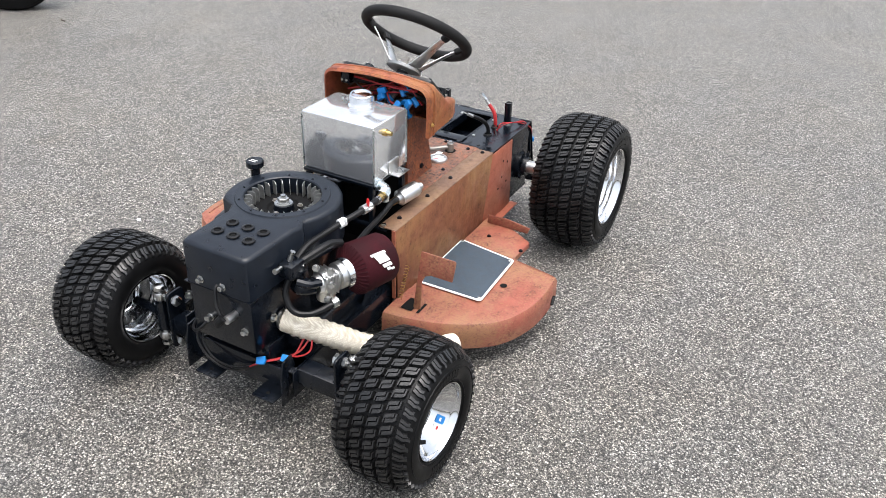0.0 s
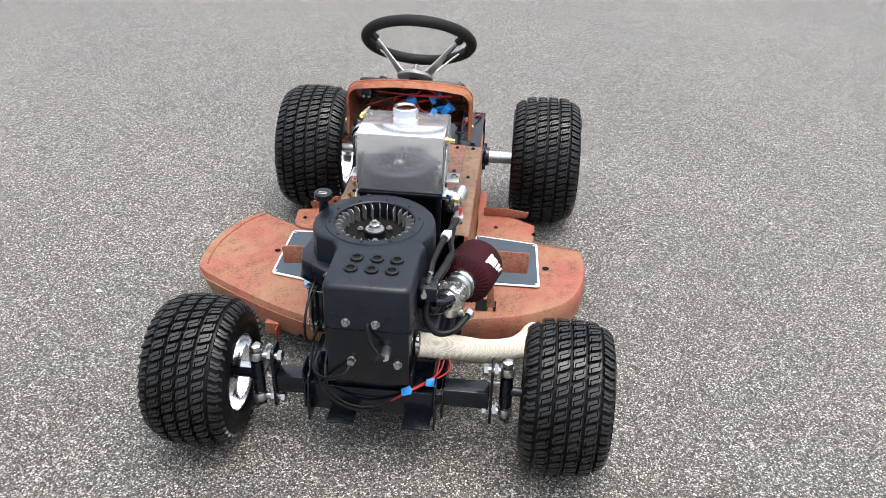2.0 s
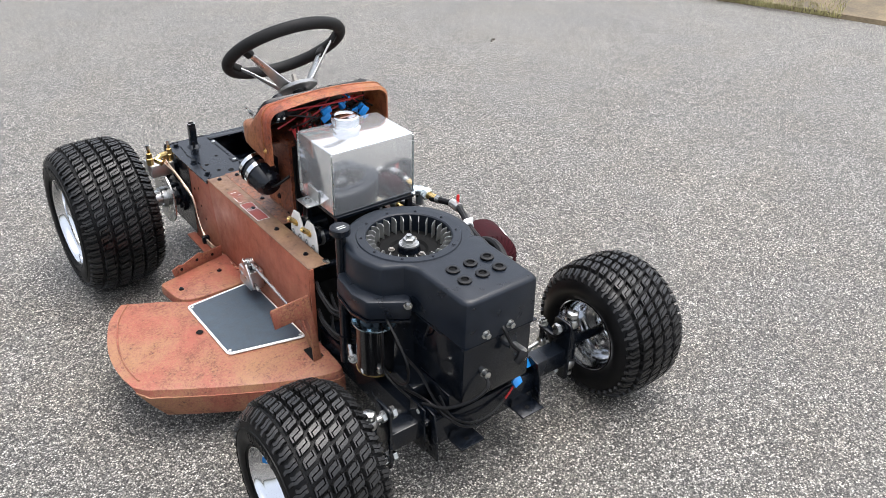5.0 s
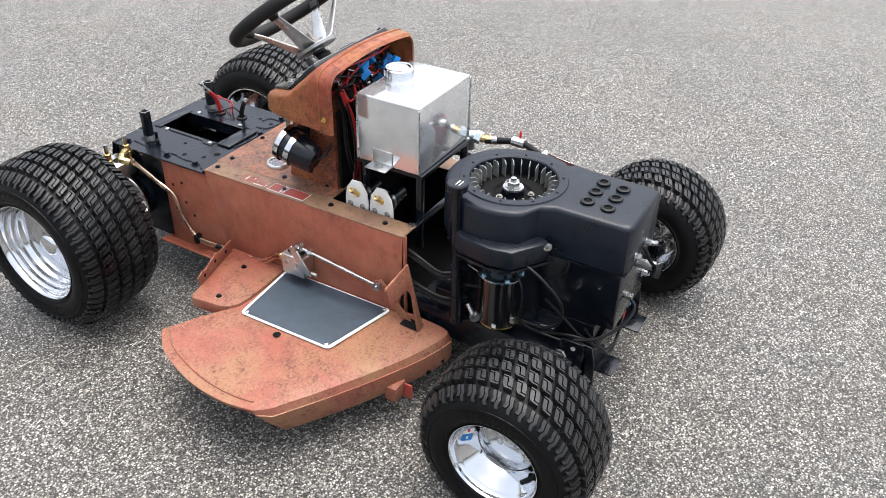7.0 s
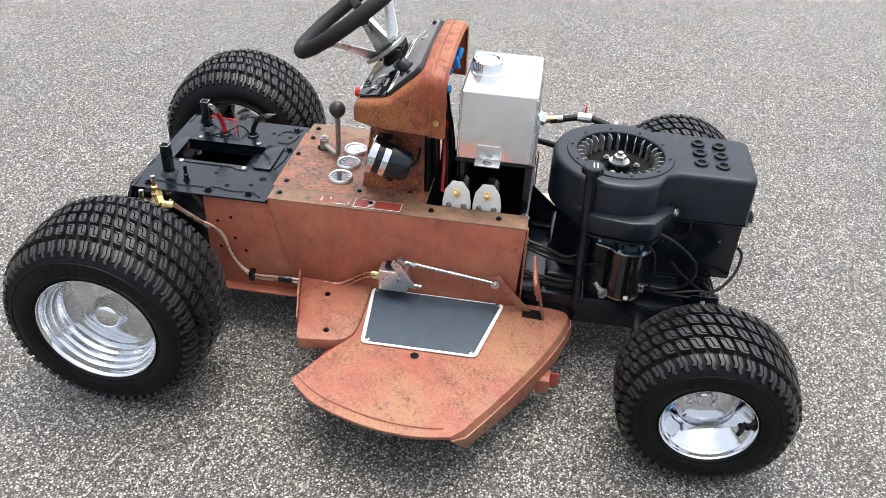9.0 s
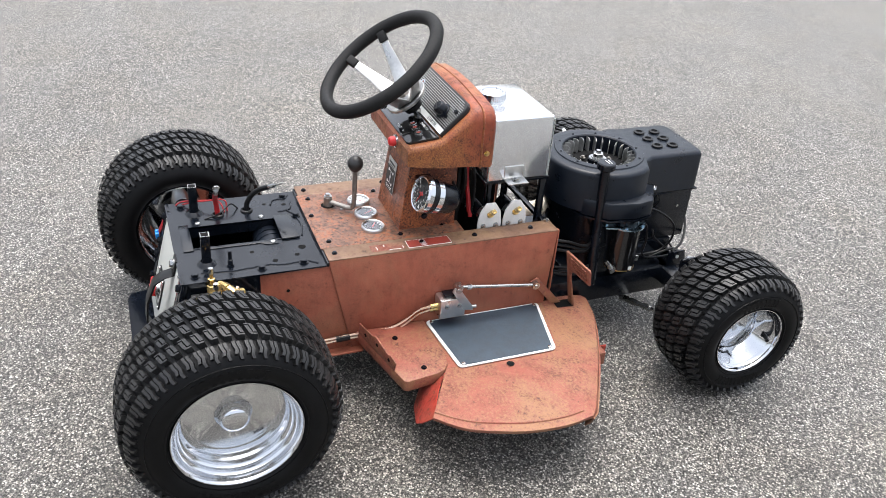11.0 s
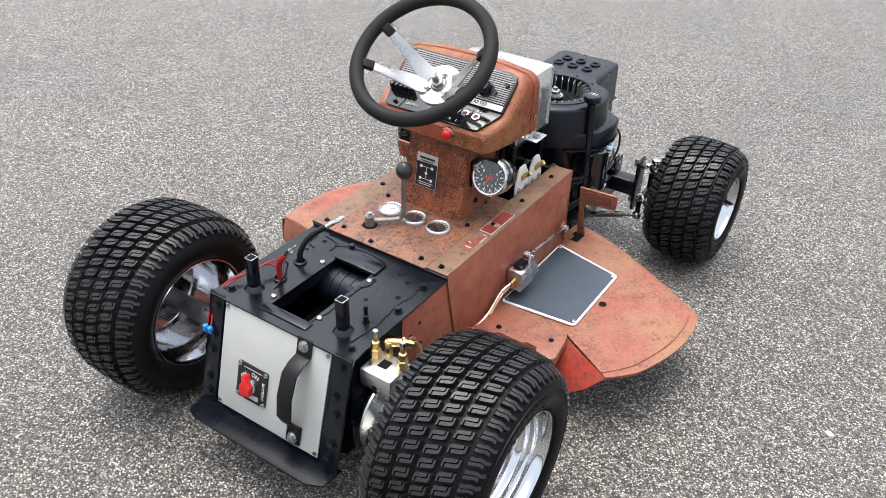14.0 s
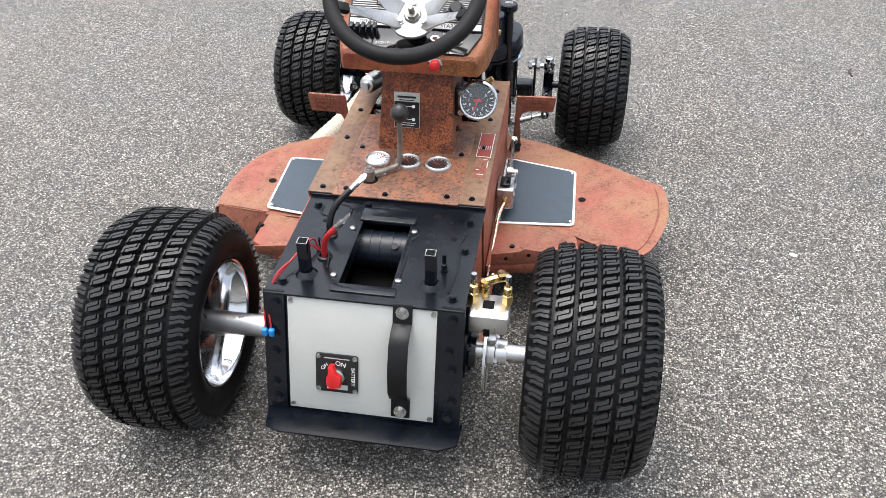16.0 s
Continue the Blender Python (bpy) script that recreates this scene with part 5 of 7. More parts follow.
    for a in (2.6, 3.9, 5.0):
        bolt((SX + 0.047 * math.cos(a), SY + 0.047 * math.sin(a), 0.359), (0, 0, 1), 0.0052, sh, M_ZINC)
    bolt((SX - 0.006, SY + 0.068, 0.3594), (0, 0, 1), 0.0052, sh, M_ZINC)
    part("starter_ring", lathe((SX, SY, 0.221), (0, 0, 1), [(0, 0.0456), (0, 0.0468), (0.003, 0.0468), (0.003, 0.0456)], 32, closed=True), M_BRASS, sh)
    part("sticker", box(SX - 0.0462, SX - 0.0452, SY - 0.016, SY - 0.006, 0.226, 0.236), M_WHITE, sh)
    part("loop_cable", tube([(-0.165, -0.590, 0.400), (-0.172, -0.625, 0.394), (-0.176, -0.661, 0.376), (-0.178, -0.694, 0.350), (-0.178, -0.711, 0.323), (-0.177, -0.708, 0.282), (-0.174, -0.673, 0.250), (-0.172, -0.620, 0.246), (-0.170, -0.590, 0.248)], 0.0034, 8, 7), M_RUBBER, sh, "thin black cable in a wide loop")
    part("loop_cable", tube([(-0.168, -0.590, 0.366), (-0.180, -0.612, 0.345), (-0.184, -0.618, 0.300), (-0.182, -0.615, 0.258), (-0.176, -0.640, 0.236), (-0.168, -0.700, 0.226), (-0.162, -0.740, 0.222)], 0.0028, 8, 6), M_RUBBER, sh)
    part("spade_terminal", box(-0.186, -0.176, -0.604, -0.590, 0.236, 0.254), M_STEEL, sh, "", 0.002)
    for k, (y0, z0, y1, z1) in enumerate(((-0.318, 0.345, -0.452, 0.322), (-0.318, 0.332, -0.452, 0.310), (-0.318, 0.262, -0.470, 0.252), (-0.318, 0.250, -0.470, 0.240))):
        part("ribbed_cable", tube([(-0.186, y0, z0), (-0.196, y0 * 0.7 + y1 * 0.3, z0 - 0.006), (-0.194, y0 * 0.3 + y1 * 0.7, z1 - 0.004), (-0.168, y1, z1)], 0.0040, 8, 6), M_RUBBER, sh, "ribbed black cable sleeve")
    part("crimp_lug", rod((-0.196, -0.487, 0.258), (-0.202, -0.505, 0.236), 0.0058, 10), M_STEEL, sh, "bright crimped cable lug")
    bolt((-0.200, -0.508, 0.231), (-0.8, -0.4, 0.3), 0.009, sh)
    # oil filler tube
    dip = part("oil_filler", rod((-0.186, -0.452, 0.205), (-0.181, -0.441, 0.540), 0.013, 14), M_BLACK, mower, "tall black oil filler tube with a ribbed cap")
    part("filler_cap", lathe((-0.181, -0.441, 0.536), (0, 0, 1), [(0, 0.012), (0.004, 0.020), (0.008, 0.0245), (0.022, 0.0245), (0.025, 0.022), (0.025, 0)], 24), M_BLACK, dip, "black plastic oil cap")
    part("cap_print", box(-0.192, -0.170, -0.452, -0.449, 0.561, 0.5614), M_GREY, dip)
    part("cap_print", box(-0.192, -0.170, -0.444, -0.441, 0.561, 0.5614), M_GREY, dip)
    part("lower_sleeve", rod((-0.1865, -0.453, 0.185), (-0.1855, -0.451, 0.262), 0.0155, 14), M_BLACK, dip)
    part("clip", box(-0.178, -0.140, -0.450, -0.436, 0.502, 0.506), M_BLACK, dip)
    bolt((-0.188, -0.455, 0.195), (-0.9, -0.3, 0.2), 0.009, dip)
    # cables along the flank
    for pts, r in (([(-0.150, -0.320, 0.300), (-0.168, -0.38, 0.290), (-0.170, -0.44, 0.285), (-0.160, -0.50, 0.290)], 0.0045),
                   ([(-0.150, -0.320, 0.225), (-0.175, -0.38, 0.218), (-0.172, -0.46, 0.214)], 0.0042)):
        part("cable", tube(pts, r, 8, 6), M_RUBBER, sh, "black ribbed cable")
    part("bracket_plate", box(-0.174, -0.128, -0.772, -0.722, 0.193, 0.2015), M_BLACK, sh, "", 0.001)
    part("bracket_upright", box(-0.176, -0.172, -0.772, -0.716, 0.193, 0.240), M_BLACK, sh, "", 0.001)
    part("bracket_hole", rod((-0.1765, -0.748, 0.222), (-0.1772, -0.748, 0.222), 0.006, 12), M_GREY, sh)
    return sh


engine = make_engine()

# ---- carburettor, filter, exhaust ----
FA = Vector((0.32, 0.94, 0.0)).normalized()
FP = Vector((0.193, -0.568, 0.385))
carb = part("carburettor", lathe(FP - FA * 0.085, FA, [(0, 0), (0, 0.024), (0.012, 0.026), (0.014, 0.032), (0.030, 0.032), (0.034, 0.026), (0.060, 0.026), (0.064, 0.036), (0.085, 0.036), (0.085, 0)], 22), M_ALU, mower, "cast alloy carburettor with throttle linkage")
part("float_bowl", lathe(FP - FA * 0.055 + Vector((0, 0, -0.055)), (0, 0, 1), [(0, 0), (0, 0.018), (0.006, 0.024), (0.032, 0.025), (0.036, 0.028), (0.042, 0.028), (0.042, 0)], 20), M_ALU, carb)
part("intake", tube([FP - FA * 0.085, FP - FA * 0.11 + Vector((-0.02, 0.0, 0.0)), Vector((0.10, -0.645, 0.39))], 0.022, 12, 5), M_BLACK, carb)
for k, (dx, dy, dz) in enumerate(((0.02, -0.03, 0.035), (0.035, -0.05, 0.01), (0.03, -0.06, -0.03), (-0.01, -0.05, 0.045))):
    bolt(FP + Vector((dx - 0.02, dy - 0.02, dz)), (0.6, -0.8, 0.2), 0.007, carb)
CM = Matrix.Translation(FP - FA * 0.045) @ Matrix((basis(FA)[1], basis(FA)[2], FA)).transposed().to_4x4()
part("body_block", box(-0.030, 0.030, -0.026, 0.026, -0.026, 0.014, m=CM), M_ALU, carb, "ribbed cast carburettor body", 0.004)
for k in range(4):
    part("body_rib", box(-0.0315, 0.0315, -0.028, 0.028, -0.020 + k * 0.009, -0.017 + k * 0.009, m=CM), M_ALU, carb)
part("throttle_plate", box(-0.036, -0.033, -0.020, 0.012, -0.020, 0.016, m=CM), M_STEEL, carb, "", 0.0008)
part("idle_screw", rod(CM @ Vector((0.010, 0.026, -0.006)), CM @ Vector((0.016, 0.046, -0.010)), 0.005, 8), M_BRASS, carb)
part("linkage_wire", tube([CM @ Vector((-0.036, 0.010, 0.0)), CM @ Vector((-0.046, 0.026, -0.03)), Vector((0.150, -0.672, 0.452))], 0.0018, 6, 5), M_STEEL, carb)
part("linkage_box", box(0.105, 0.150, -0.715, -0.660, 0.425, 0.465), M_BLACK, carb, "", 0.005)
for a, b in (((0.118, -0.718, 0.458), (0.122, -0.745, 0.462)), ((0.124, -0.690, 0.466), (0.132, -0.684, 0.492))):
    part("linkage_fitting", rod(a, b, 0.007, 10), M_STEEL, carb)
part("hose_loop", tube([(0.128, -0.690, 0.430), (0.124, -0.715, 0.385), (0.150, -0.722, 0.345), (0.190, -0.700, 0.338), (0.222, -0.650, 0.350)], 0.0085, 10, 7), M_RUBBER, carb, "looped black rubber hose")
part("hose", tube([(0.140, -0.665, 0.455), (0.158, -0.62, 0.468), (0.166, -0.58, 0.470), (0.170, -0.54, 0.455)], 0.011, 10, 6), M_RUBBER, carb)
part("hose", tube([(0.140, -0.690, 0.410), (0.165, -0.672, 0.400), (0.18, -0.645, 0.395)], 0.012, 10, 5), M_BLACK, carb)
part("hose_clamp", rod((0.220, -0.655, 0.352), (0.226, -0.640, 0.354), 0.013, 10), M_STEEL, carb)
fil = part("air_filter", lathe(FP, FA, [(0, 0), (0, 0.036), (0.012, 0.040), (0.018, 0.054), (0.028, 0.066), (0.036, 0.0705), (0.130, 0.067), (0.139, 0.061), (0.143, 0.048), (0.143, 0)], 40), M_FILTER, mower, "dark red cloth-covered cone air filter with a white mark", smooth=50)
part("clamp_band", lathe(FP, FA, [(-0.004, 0.037), (-0.004, 0.041), (0.014, 0.0425), (0.014, 0.038)], 32, closed=True), M_CHROME, fil, "chrome hose clamp")
n_, u_, v_ = basis(FA)
for k in range(36):
    a = 2 * math.pi * k / 36
    d = u_ * math.cos(a) + v_ * math.sin(a)
    part("gather", tube([FP + FA * 0.013 + d * 0.041, FP + FA * 0.020 + d * 0.056, FP + FA * 0.032 + d * 0.0690], 0.0022, 5, 3), M_FILTER, fil)
side_dir = Vector((0.80, -0.42, 0.43))
side_dir = (side_dir - FA * side_dir.dot(FA)).normalized()
across = FA.cross(side_dir)
for a0, w, s0, s1 in ((-0.42, 0.10, 0.066, 0.112), (-0.34, 0.34, 0.072, 0.106), (0.06, 0.14, 0.076, 0.104), (0.24, 0.12, 0.082, 0.094), (0.30, 0.10, 0.094, 0.104)):
    bm = bmesh.new()
    rows = []
    for j in range(5):
        a = a0 + w * j / 4
        d = side_dir * math.cos(a) + across * math.sin(a)
        rows.append([bm.verts.new(FP + FA * (s + 0.03 * a) + d * (0.0712 - 0.036 * (s - 0.04) + e)) for s, e in ((s0, 0), (s1, 0), (s1, 0.0012), (s0, 0.0012))])
    for r0, r1 in zip(rows, rows[1:]):
        for j in range(4):
            bm.faces.new((r0[j], r0[(j + 1) % 4], r1[(j + 1) % 4], r1[j]))
    bm.faces.new(rows[0])
    bm.faces.new(rows[-1])
    bmesh.ops.recalc_face_normals(bm, faces=bm.faces)
    part("white_mark", bm, M_WHITE, fil)

exh = part("exhaust_pipe", tube([(0.105, -0.705, 0.292), (0.140, -0.695, 0.284), (0.200, -0.645, 0.244), (0.255, -0.588, 0.196), (0.305, -0.520, 0.150), (0.350, -0.455, 0.116), (0.382, -0.395, 0.100), (0.402, -0.335, 0.092)], 0.0305, 18, 7), M_WRAP, mower, "exhaust pipe wound in cream heat wrap")
path = spline([(0.140, -0.695, 0.284), (0.200, -0.645, 0.244), (0.255, -0.588, 0.196), (0.305, -0.520, 0.150), (0.350, -0.455, 0.116), (0.382, -0.395, 0.100), (0.397, -0.352, 0.094)], 4)
for k, p in enumerate(path[:-1]):
    d = (path[k + 1] - p).normalized()
    lean = (d + Vector((0.0, 0.15, 0.28))).normalized()
    part("wrap_turn", lathe(p, lean, [(-0.016, 0.0303), (-0.010, 0.0309), (0.012, 0.0313), (0.0135, 0.0304)], 18, closed=True), M_WRAP, exh)
part("exhaust_flange", lathe((0.101, -0.703, 0.295), (1, 0, 0), [(0, 0), (0, 0.030), (0.008, 0.030), (0.008, 0.02)], 18), M_STEEL, exh)
bolt((0.104, -0.745, 0.322), (1, 0, 0), 0.008, exh)


# ---- engine rails and front axle ----
rails = part("engine_rail", box(-0.176, -0.170, -0.770, -0.300, 0.115, 0.192), M_BLACK, mower, "black steel engine cradle", 0.0015)
part("rail_top", box(-0.170, -0.120, -0.770, -0.300, 0.186, 0.192), M_BLACK, rails, bevel=0.0015)
part("rail", box(0.170, 0.176, -0.770, -0.300, 0.115, 0.192), M_BLACK, rails, bevel=0.0015)
part("rail_top", box(0.120, 0.170, -0.770, -0.300, 0.186, 0.192), M_BLACK, rails, bevel=0.0015)
part("sloped_sheet", prism([(-0.31, 0.30), (-0.43, 0.192), (-0.31, 0.192)], 0.15, 0.154, m=ALONG_X), M_BLACK, rails)
part("cradle_front", box(-0.160, 0.160, -0.776, -0.770, 0.122, 0.196), M_BLACK, rails, "black front plate of the cradle", 0.001)
part("cradle_floor", box(-0.118, 0.118, -0.770, -0.32, 0.176, 0.181), M_BLACK, rails)
for xx in (-0.160, 0.154):
    part("upright_ear", prism([(-0.800, 0.098), (-0.750, 0.098), (-0.735, 0.18), (-0.752, 0.232), (-0.785, 0.228), (-0.797, 0.18)], xx, xx + 0.005, m=ALONG_X), M_BLACK, rails, "black drilled mounting ear", 0.001)
    for yy, zz in ((-0.775, 0.215), (-0.776, 0.122), (-0.762, 0.170)):
        part("ear_hole", rod((xx - 0.0006, yy, zz), (xx + 0.0056, yy, zz), 0.006, 12), M_INSIDE, rails)
for x0, x1 in ((-0.108, -0.040), (0.080, 0.148)):
    part("foot_tab", box(x0, x1, -0.826, -0.772, 0.120, 0.125), M_BLACK, rails, "black drilled tab", 0.001)
    part("tab_drop", box(x0, x1, -0.782, -0.776, 0.1245, 0.150), M_BLACK, rails)
    part("tab_hole", lathe(((x0 + x1) / 2, -0.802, 0.125), (0, 0, 1), [(0.0004, 0), (0.0004, 0.006)], 12), M_INSIDE, rails)
for xx, yy in ((-0.145, -0.36), (-0.145, -0.55), (-0.145, -0.70), (0.145, -0.36), (0.145, -0.60)):
    bolt((xx, yy, 0.192), (0, 0, 1), 0.008, rails, M_BLACK)
for yy in (-0.345, -0.372):
    bolt((-0.176, yy, 0.155), (-1, 0, 0), 0.008, rails, M_BLACK)

axle = part("front_axle", box(-0.250, 0.288, -0.752, -0.702, 0.142, 0.192), M_BLACK, mower, "black square-tube front axle with bolted king pins", 0.003)
for side, xp, xk, yk in ((-1, -0.252, -0.300, -0.738), (1, 0.290, 0.330, -0.722)):
    a, b = sorted((xp, xp + side * 0.007))
    part("end_plate", prism(rounded(-0.757, -0.697, 0.092, 0.268, 0.012), a, b, m=ALONG_X), M_BLACK, axle, "black axle end plate", 0.001)
    for zz in (0.115, 0.245):
        part("clevis_bolt", rod((xp - side * 0.016, yk, zz), (xk + side * 0.004, yk, zz), 0.0085, 10), M_STEEL, axle)
        part("bolt_head", lathe((xp - side * 0.008, yk, zz), (-side, 0, 0), [(0, 0.015), (0.010, 0.015), (0.012, 0.012), (0.012, 0)], 6), M_STEEL, axle, "zinc bolt head")
        part("nut", lathe((xp + side * 0.008, yk, zz), (side, 0, 0), [(0, 0.014), (0.010, 0.014), (0.010, 0)], 6), M_STEEL, axle)
        part("rod_end", lathe((xk, yk, zz - 0.012), (0, 0, 1), [(0, 0.008), (0, 0.016), (0.004, 0.0185), (0.020, 0.0185), (0.024, 0.016), (0.024, 0.008)], 20, closed=True), M_STEEL, axle, "zinc rod end")
    part("king_pin", rod((xk, yk, 0.085), (xk, yk, 0.272), 0.0085, 14), M_STEEL, axle)
    part("pin_nut", lathe((xk, yk, 0.262), (0, 0, 1), [(0, 0.0155), (0.012, 0.0155), (0.014, 0.012), (0.014, 0)], 6), M_STEEL, axle)
    part("pin_nut", lathe((xk, yk, 0.092), (0, 0, -1), [(0, 0.0155), (0.010, 0.0155), (0.010, 0)], 6), M_STEEL, axle)
    part("king_pin_tube", rod((xk, yk, 0.135), (xk, yk, 0.226), 0.0165, 16), M_BLACK, axle, "black king pin tube")
    part("spindle", rod((xk, yk, FRONT_Z), (xk + side * 0.11, FRONT_Y, FRONT_Z), 0.012, 14), M_BLACK, axle)
    part("steering_arm", prism([(-0.014, 0.0), (0.014, 0.0), (0.012, 0.105), (0.0, 0.122), (-0.012, 0.105)], 0.170, 0.178, m=Matrix.Translation((xk, yk, 0))), M_BLACK, axle, "black flat steering arm", 0.001)
    part("arm_nut", lathe((xk, yk + 0.103, 0.178), (0, 0, 1), [(0, 0.015), (0.003, 0.015), (0.003, 0.011), (0.014, 0.011), (0.014, 0.006), (0.020, 0.006), (0.020, 0)], 6), M_STEEL, axle)
    part("drop_post", rod((xk, yk + 0.103, 0.112), (xk, yk + 0.103, 0.171), 0.008, 12), M_BLACK, axle, "black drop post for the steering rod")
    part("ball_joint", lathe((xk, yk + 0.103, 0.108), (0, 0, 1), [(0, 0), (0, 0.007), (0.006, 0.013), (0.020, 0.013), (0.026, 0.008), (0.026, 0)], 12), M_STEEL, axle)
    inner = (side * 0.150, -0.605, 0.085)
    part("tie_rod", lathe((xk - side * 0.012, yk + 0.103, 0.120), Vector(inner) - Vector((xk - side * 0.012, yk + 0.103, 0.120)), [(0, 0), (0, 0.0055), (0.030, 0.0055), (0.034, 0.0095), (0.150, 0.0105), (0.150, 0)], 14), M_STEEL, axle, "zinc steering rod")

# front wiring
harness = part("front_harness", tube([(-0.150, -0.66, 0.215), (-0.146, -0.74, 0.232), (-0.122, -0.790, 0.205), (-0.080, -0.802, 0.165), (-0.020, -0.798, 0.146), (0.040, -0.790, 0.168), (0.086, -0.778, 0.198), (0.130, -0.750, 0.208)], 0.0036, 8, 8), M_RUBBER, mower, "black looms and red wires with blue crimp connectors")
part("cable", tube([(-0.041, -0.820, 0.308), (-0.052, -0.838, 0.290), (-0.088, -0.826, 0.262), (-0.130, -0.790, 0.238), (-0.158, -0.74, 0.230)], 0.0040, 8, 7), M_RUBBER, harness, "black lead to the engine's front")
part("lead_eye", rod((-0.041, -0.812, 0.312), (-0.041, -0.826, 0.312), 0.0085, 12), M_STEEL, harness)
part("cable", tube([(-0.118, -0.750, 0.240), (-0.108, -0.785, 0.198), (-0.060, -0.800, 0.165), (0.005, -0.798, 0.160), (0.060, -0.786, 0.180), (0.095, -0.776, 0.196)], 0.0028, 8, 7), M_RUBBER, harness)
part("cable", tube([(-0.150, -0.66, 0.31), (-0.128, -0.69, 0.266), (-0.125, -0.74, 0.225), (-0.115, -0.775, 0.205)], 0.0034, 8, 6), M_RUBBER, harness)
for k, pts in enumerate(([(0.050, -0.790, 0.176), (0.082, -0.784, 0.198), (0.115, -0.764, 0.206), (0.150, -0.735, 0.214), (0.160, -0.700, 0.250)], [(0.060, -0.788, 0.182), (0.092, -0.778, 0.202), (0.138, -0.742, 0.212), (0.162, -0.720, 0.225), (0.172, -0.690, 0.250)], [(0.141, -0.738, 0.212), (0.165, -0.728, 0.214), (0.186, -0.712, 0.228), (0.182, -0.695, 0.250)])):
    part("red_wire", tube(pts, 0.0024, 6, 6), M_REDWIRE, harness, "thin red wire")
for c, a in (((0.087, -0.786, 0.208), 0.30), ((0.144, -0.756, 0.216), -0.10)):
    m = Matrix.Translation(c) @ Euler((-0.7, -a, 0.2)).to_matrix().to_4x4()
    part("blue_connector", prism([(-0.014, -0.009), (0.010, -0.011), (0.015, 0.000), (0.012, 0.011), (-0.012, 0.009)], -0.004, 0.004, m=m @ ALONG_Y), M_BLUE, harness, "blue crimp connector", 0.0015)


# ---- mowing deck and footrests ----
def sheet(rows, thick=0.003, closed=False):
    """A bent sheet through rows of points, given some thickness."""
    bm = bmesh.new()
    vs = [[bm.verts.new(p) for p in r] for r in rows]
    for a, b in zip(vs, vs[1:]):
        for k in range(len(a) - 1):
            bm.faces.new((a[k], a[k + 1], b[k + 1], b[k]))
    bmesh.ops.recalc_face_normals(bm, faces=bm.faces)
    up = sum((f.normal.z * f.calc_area() for f in bm.faces))
    if up < 0:
        bmesh.ops.reverse_faces(bm, faces=bm.faces)
    bmesh.ops.solidify(bm, geom=bm.faces, thickness=thick)
    return bm


def lerp(a, b, f):
    return Vector(a).lerp(Vector(b), f)


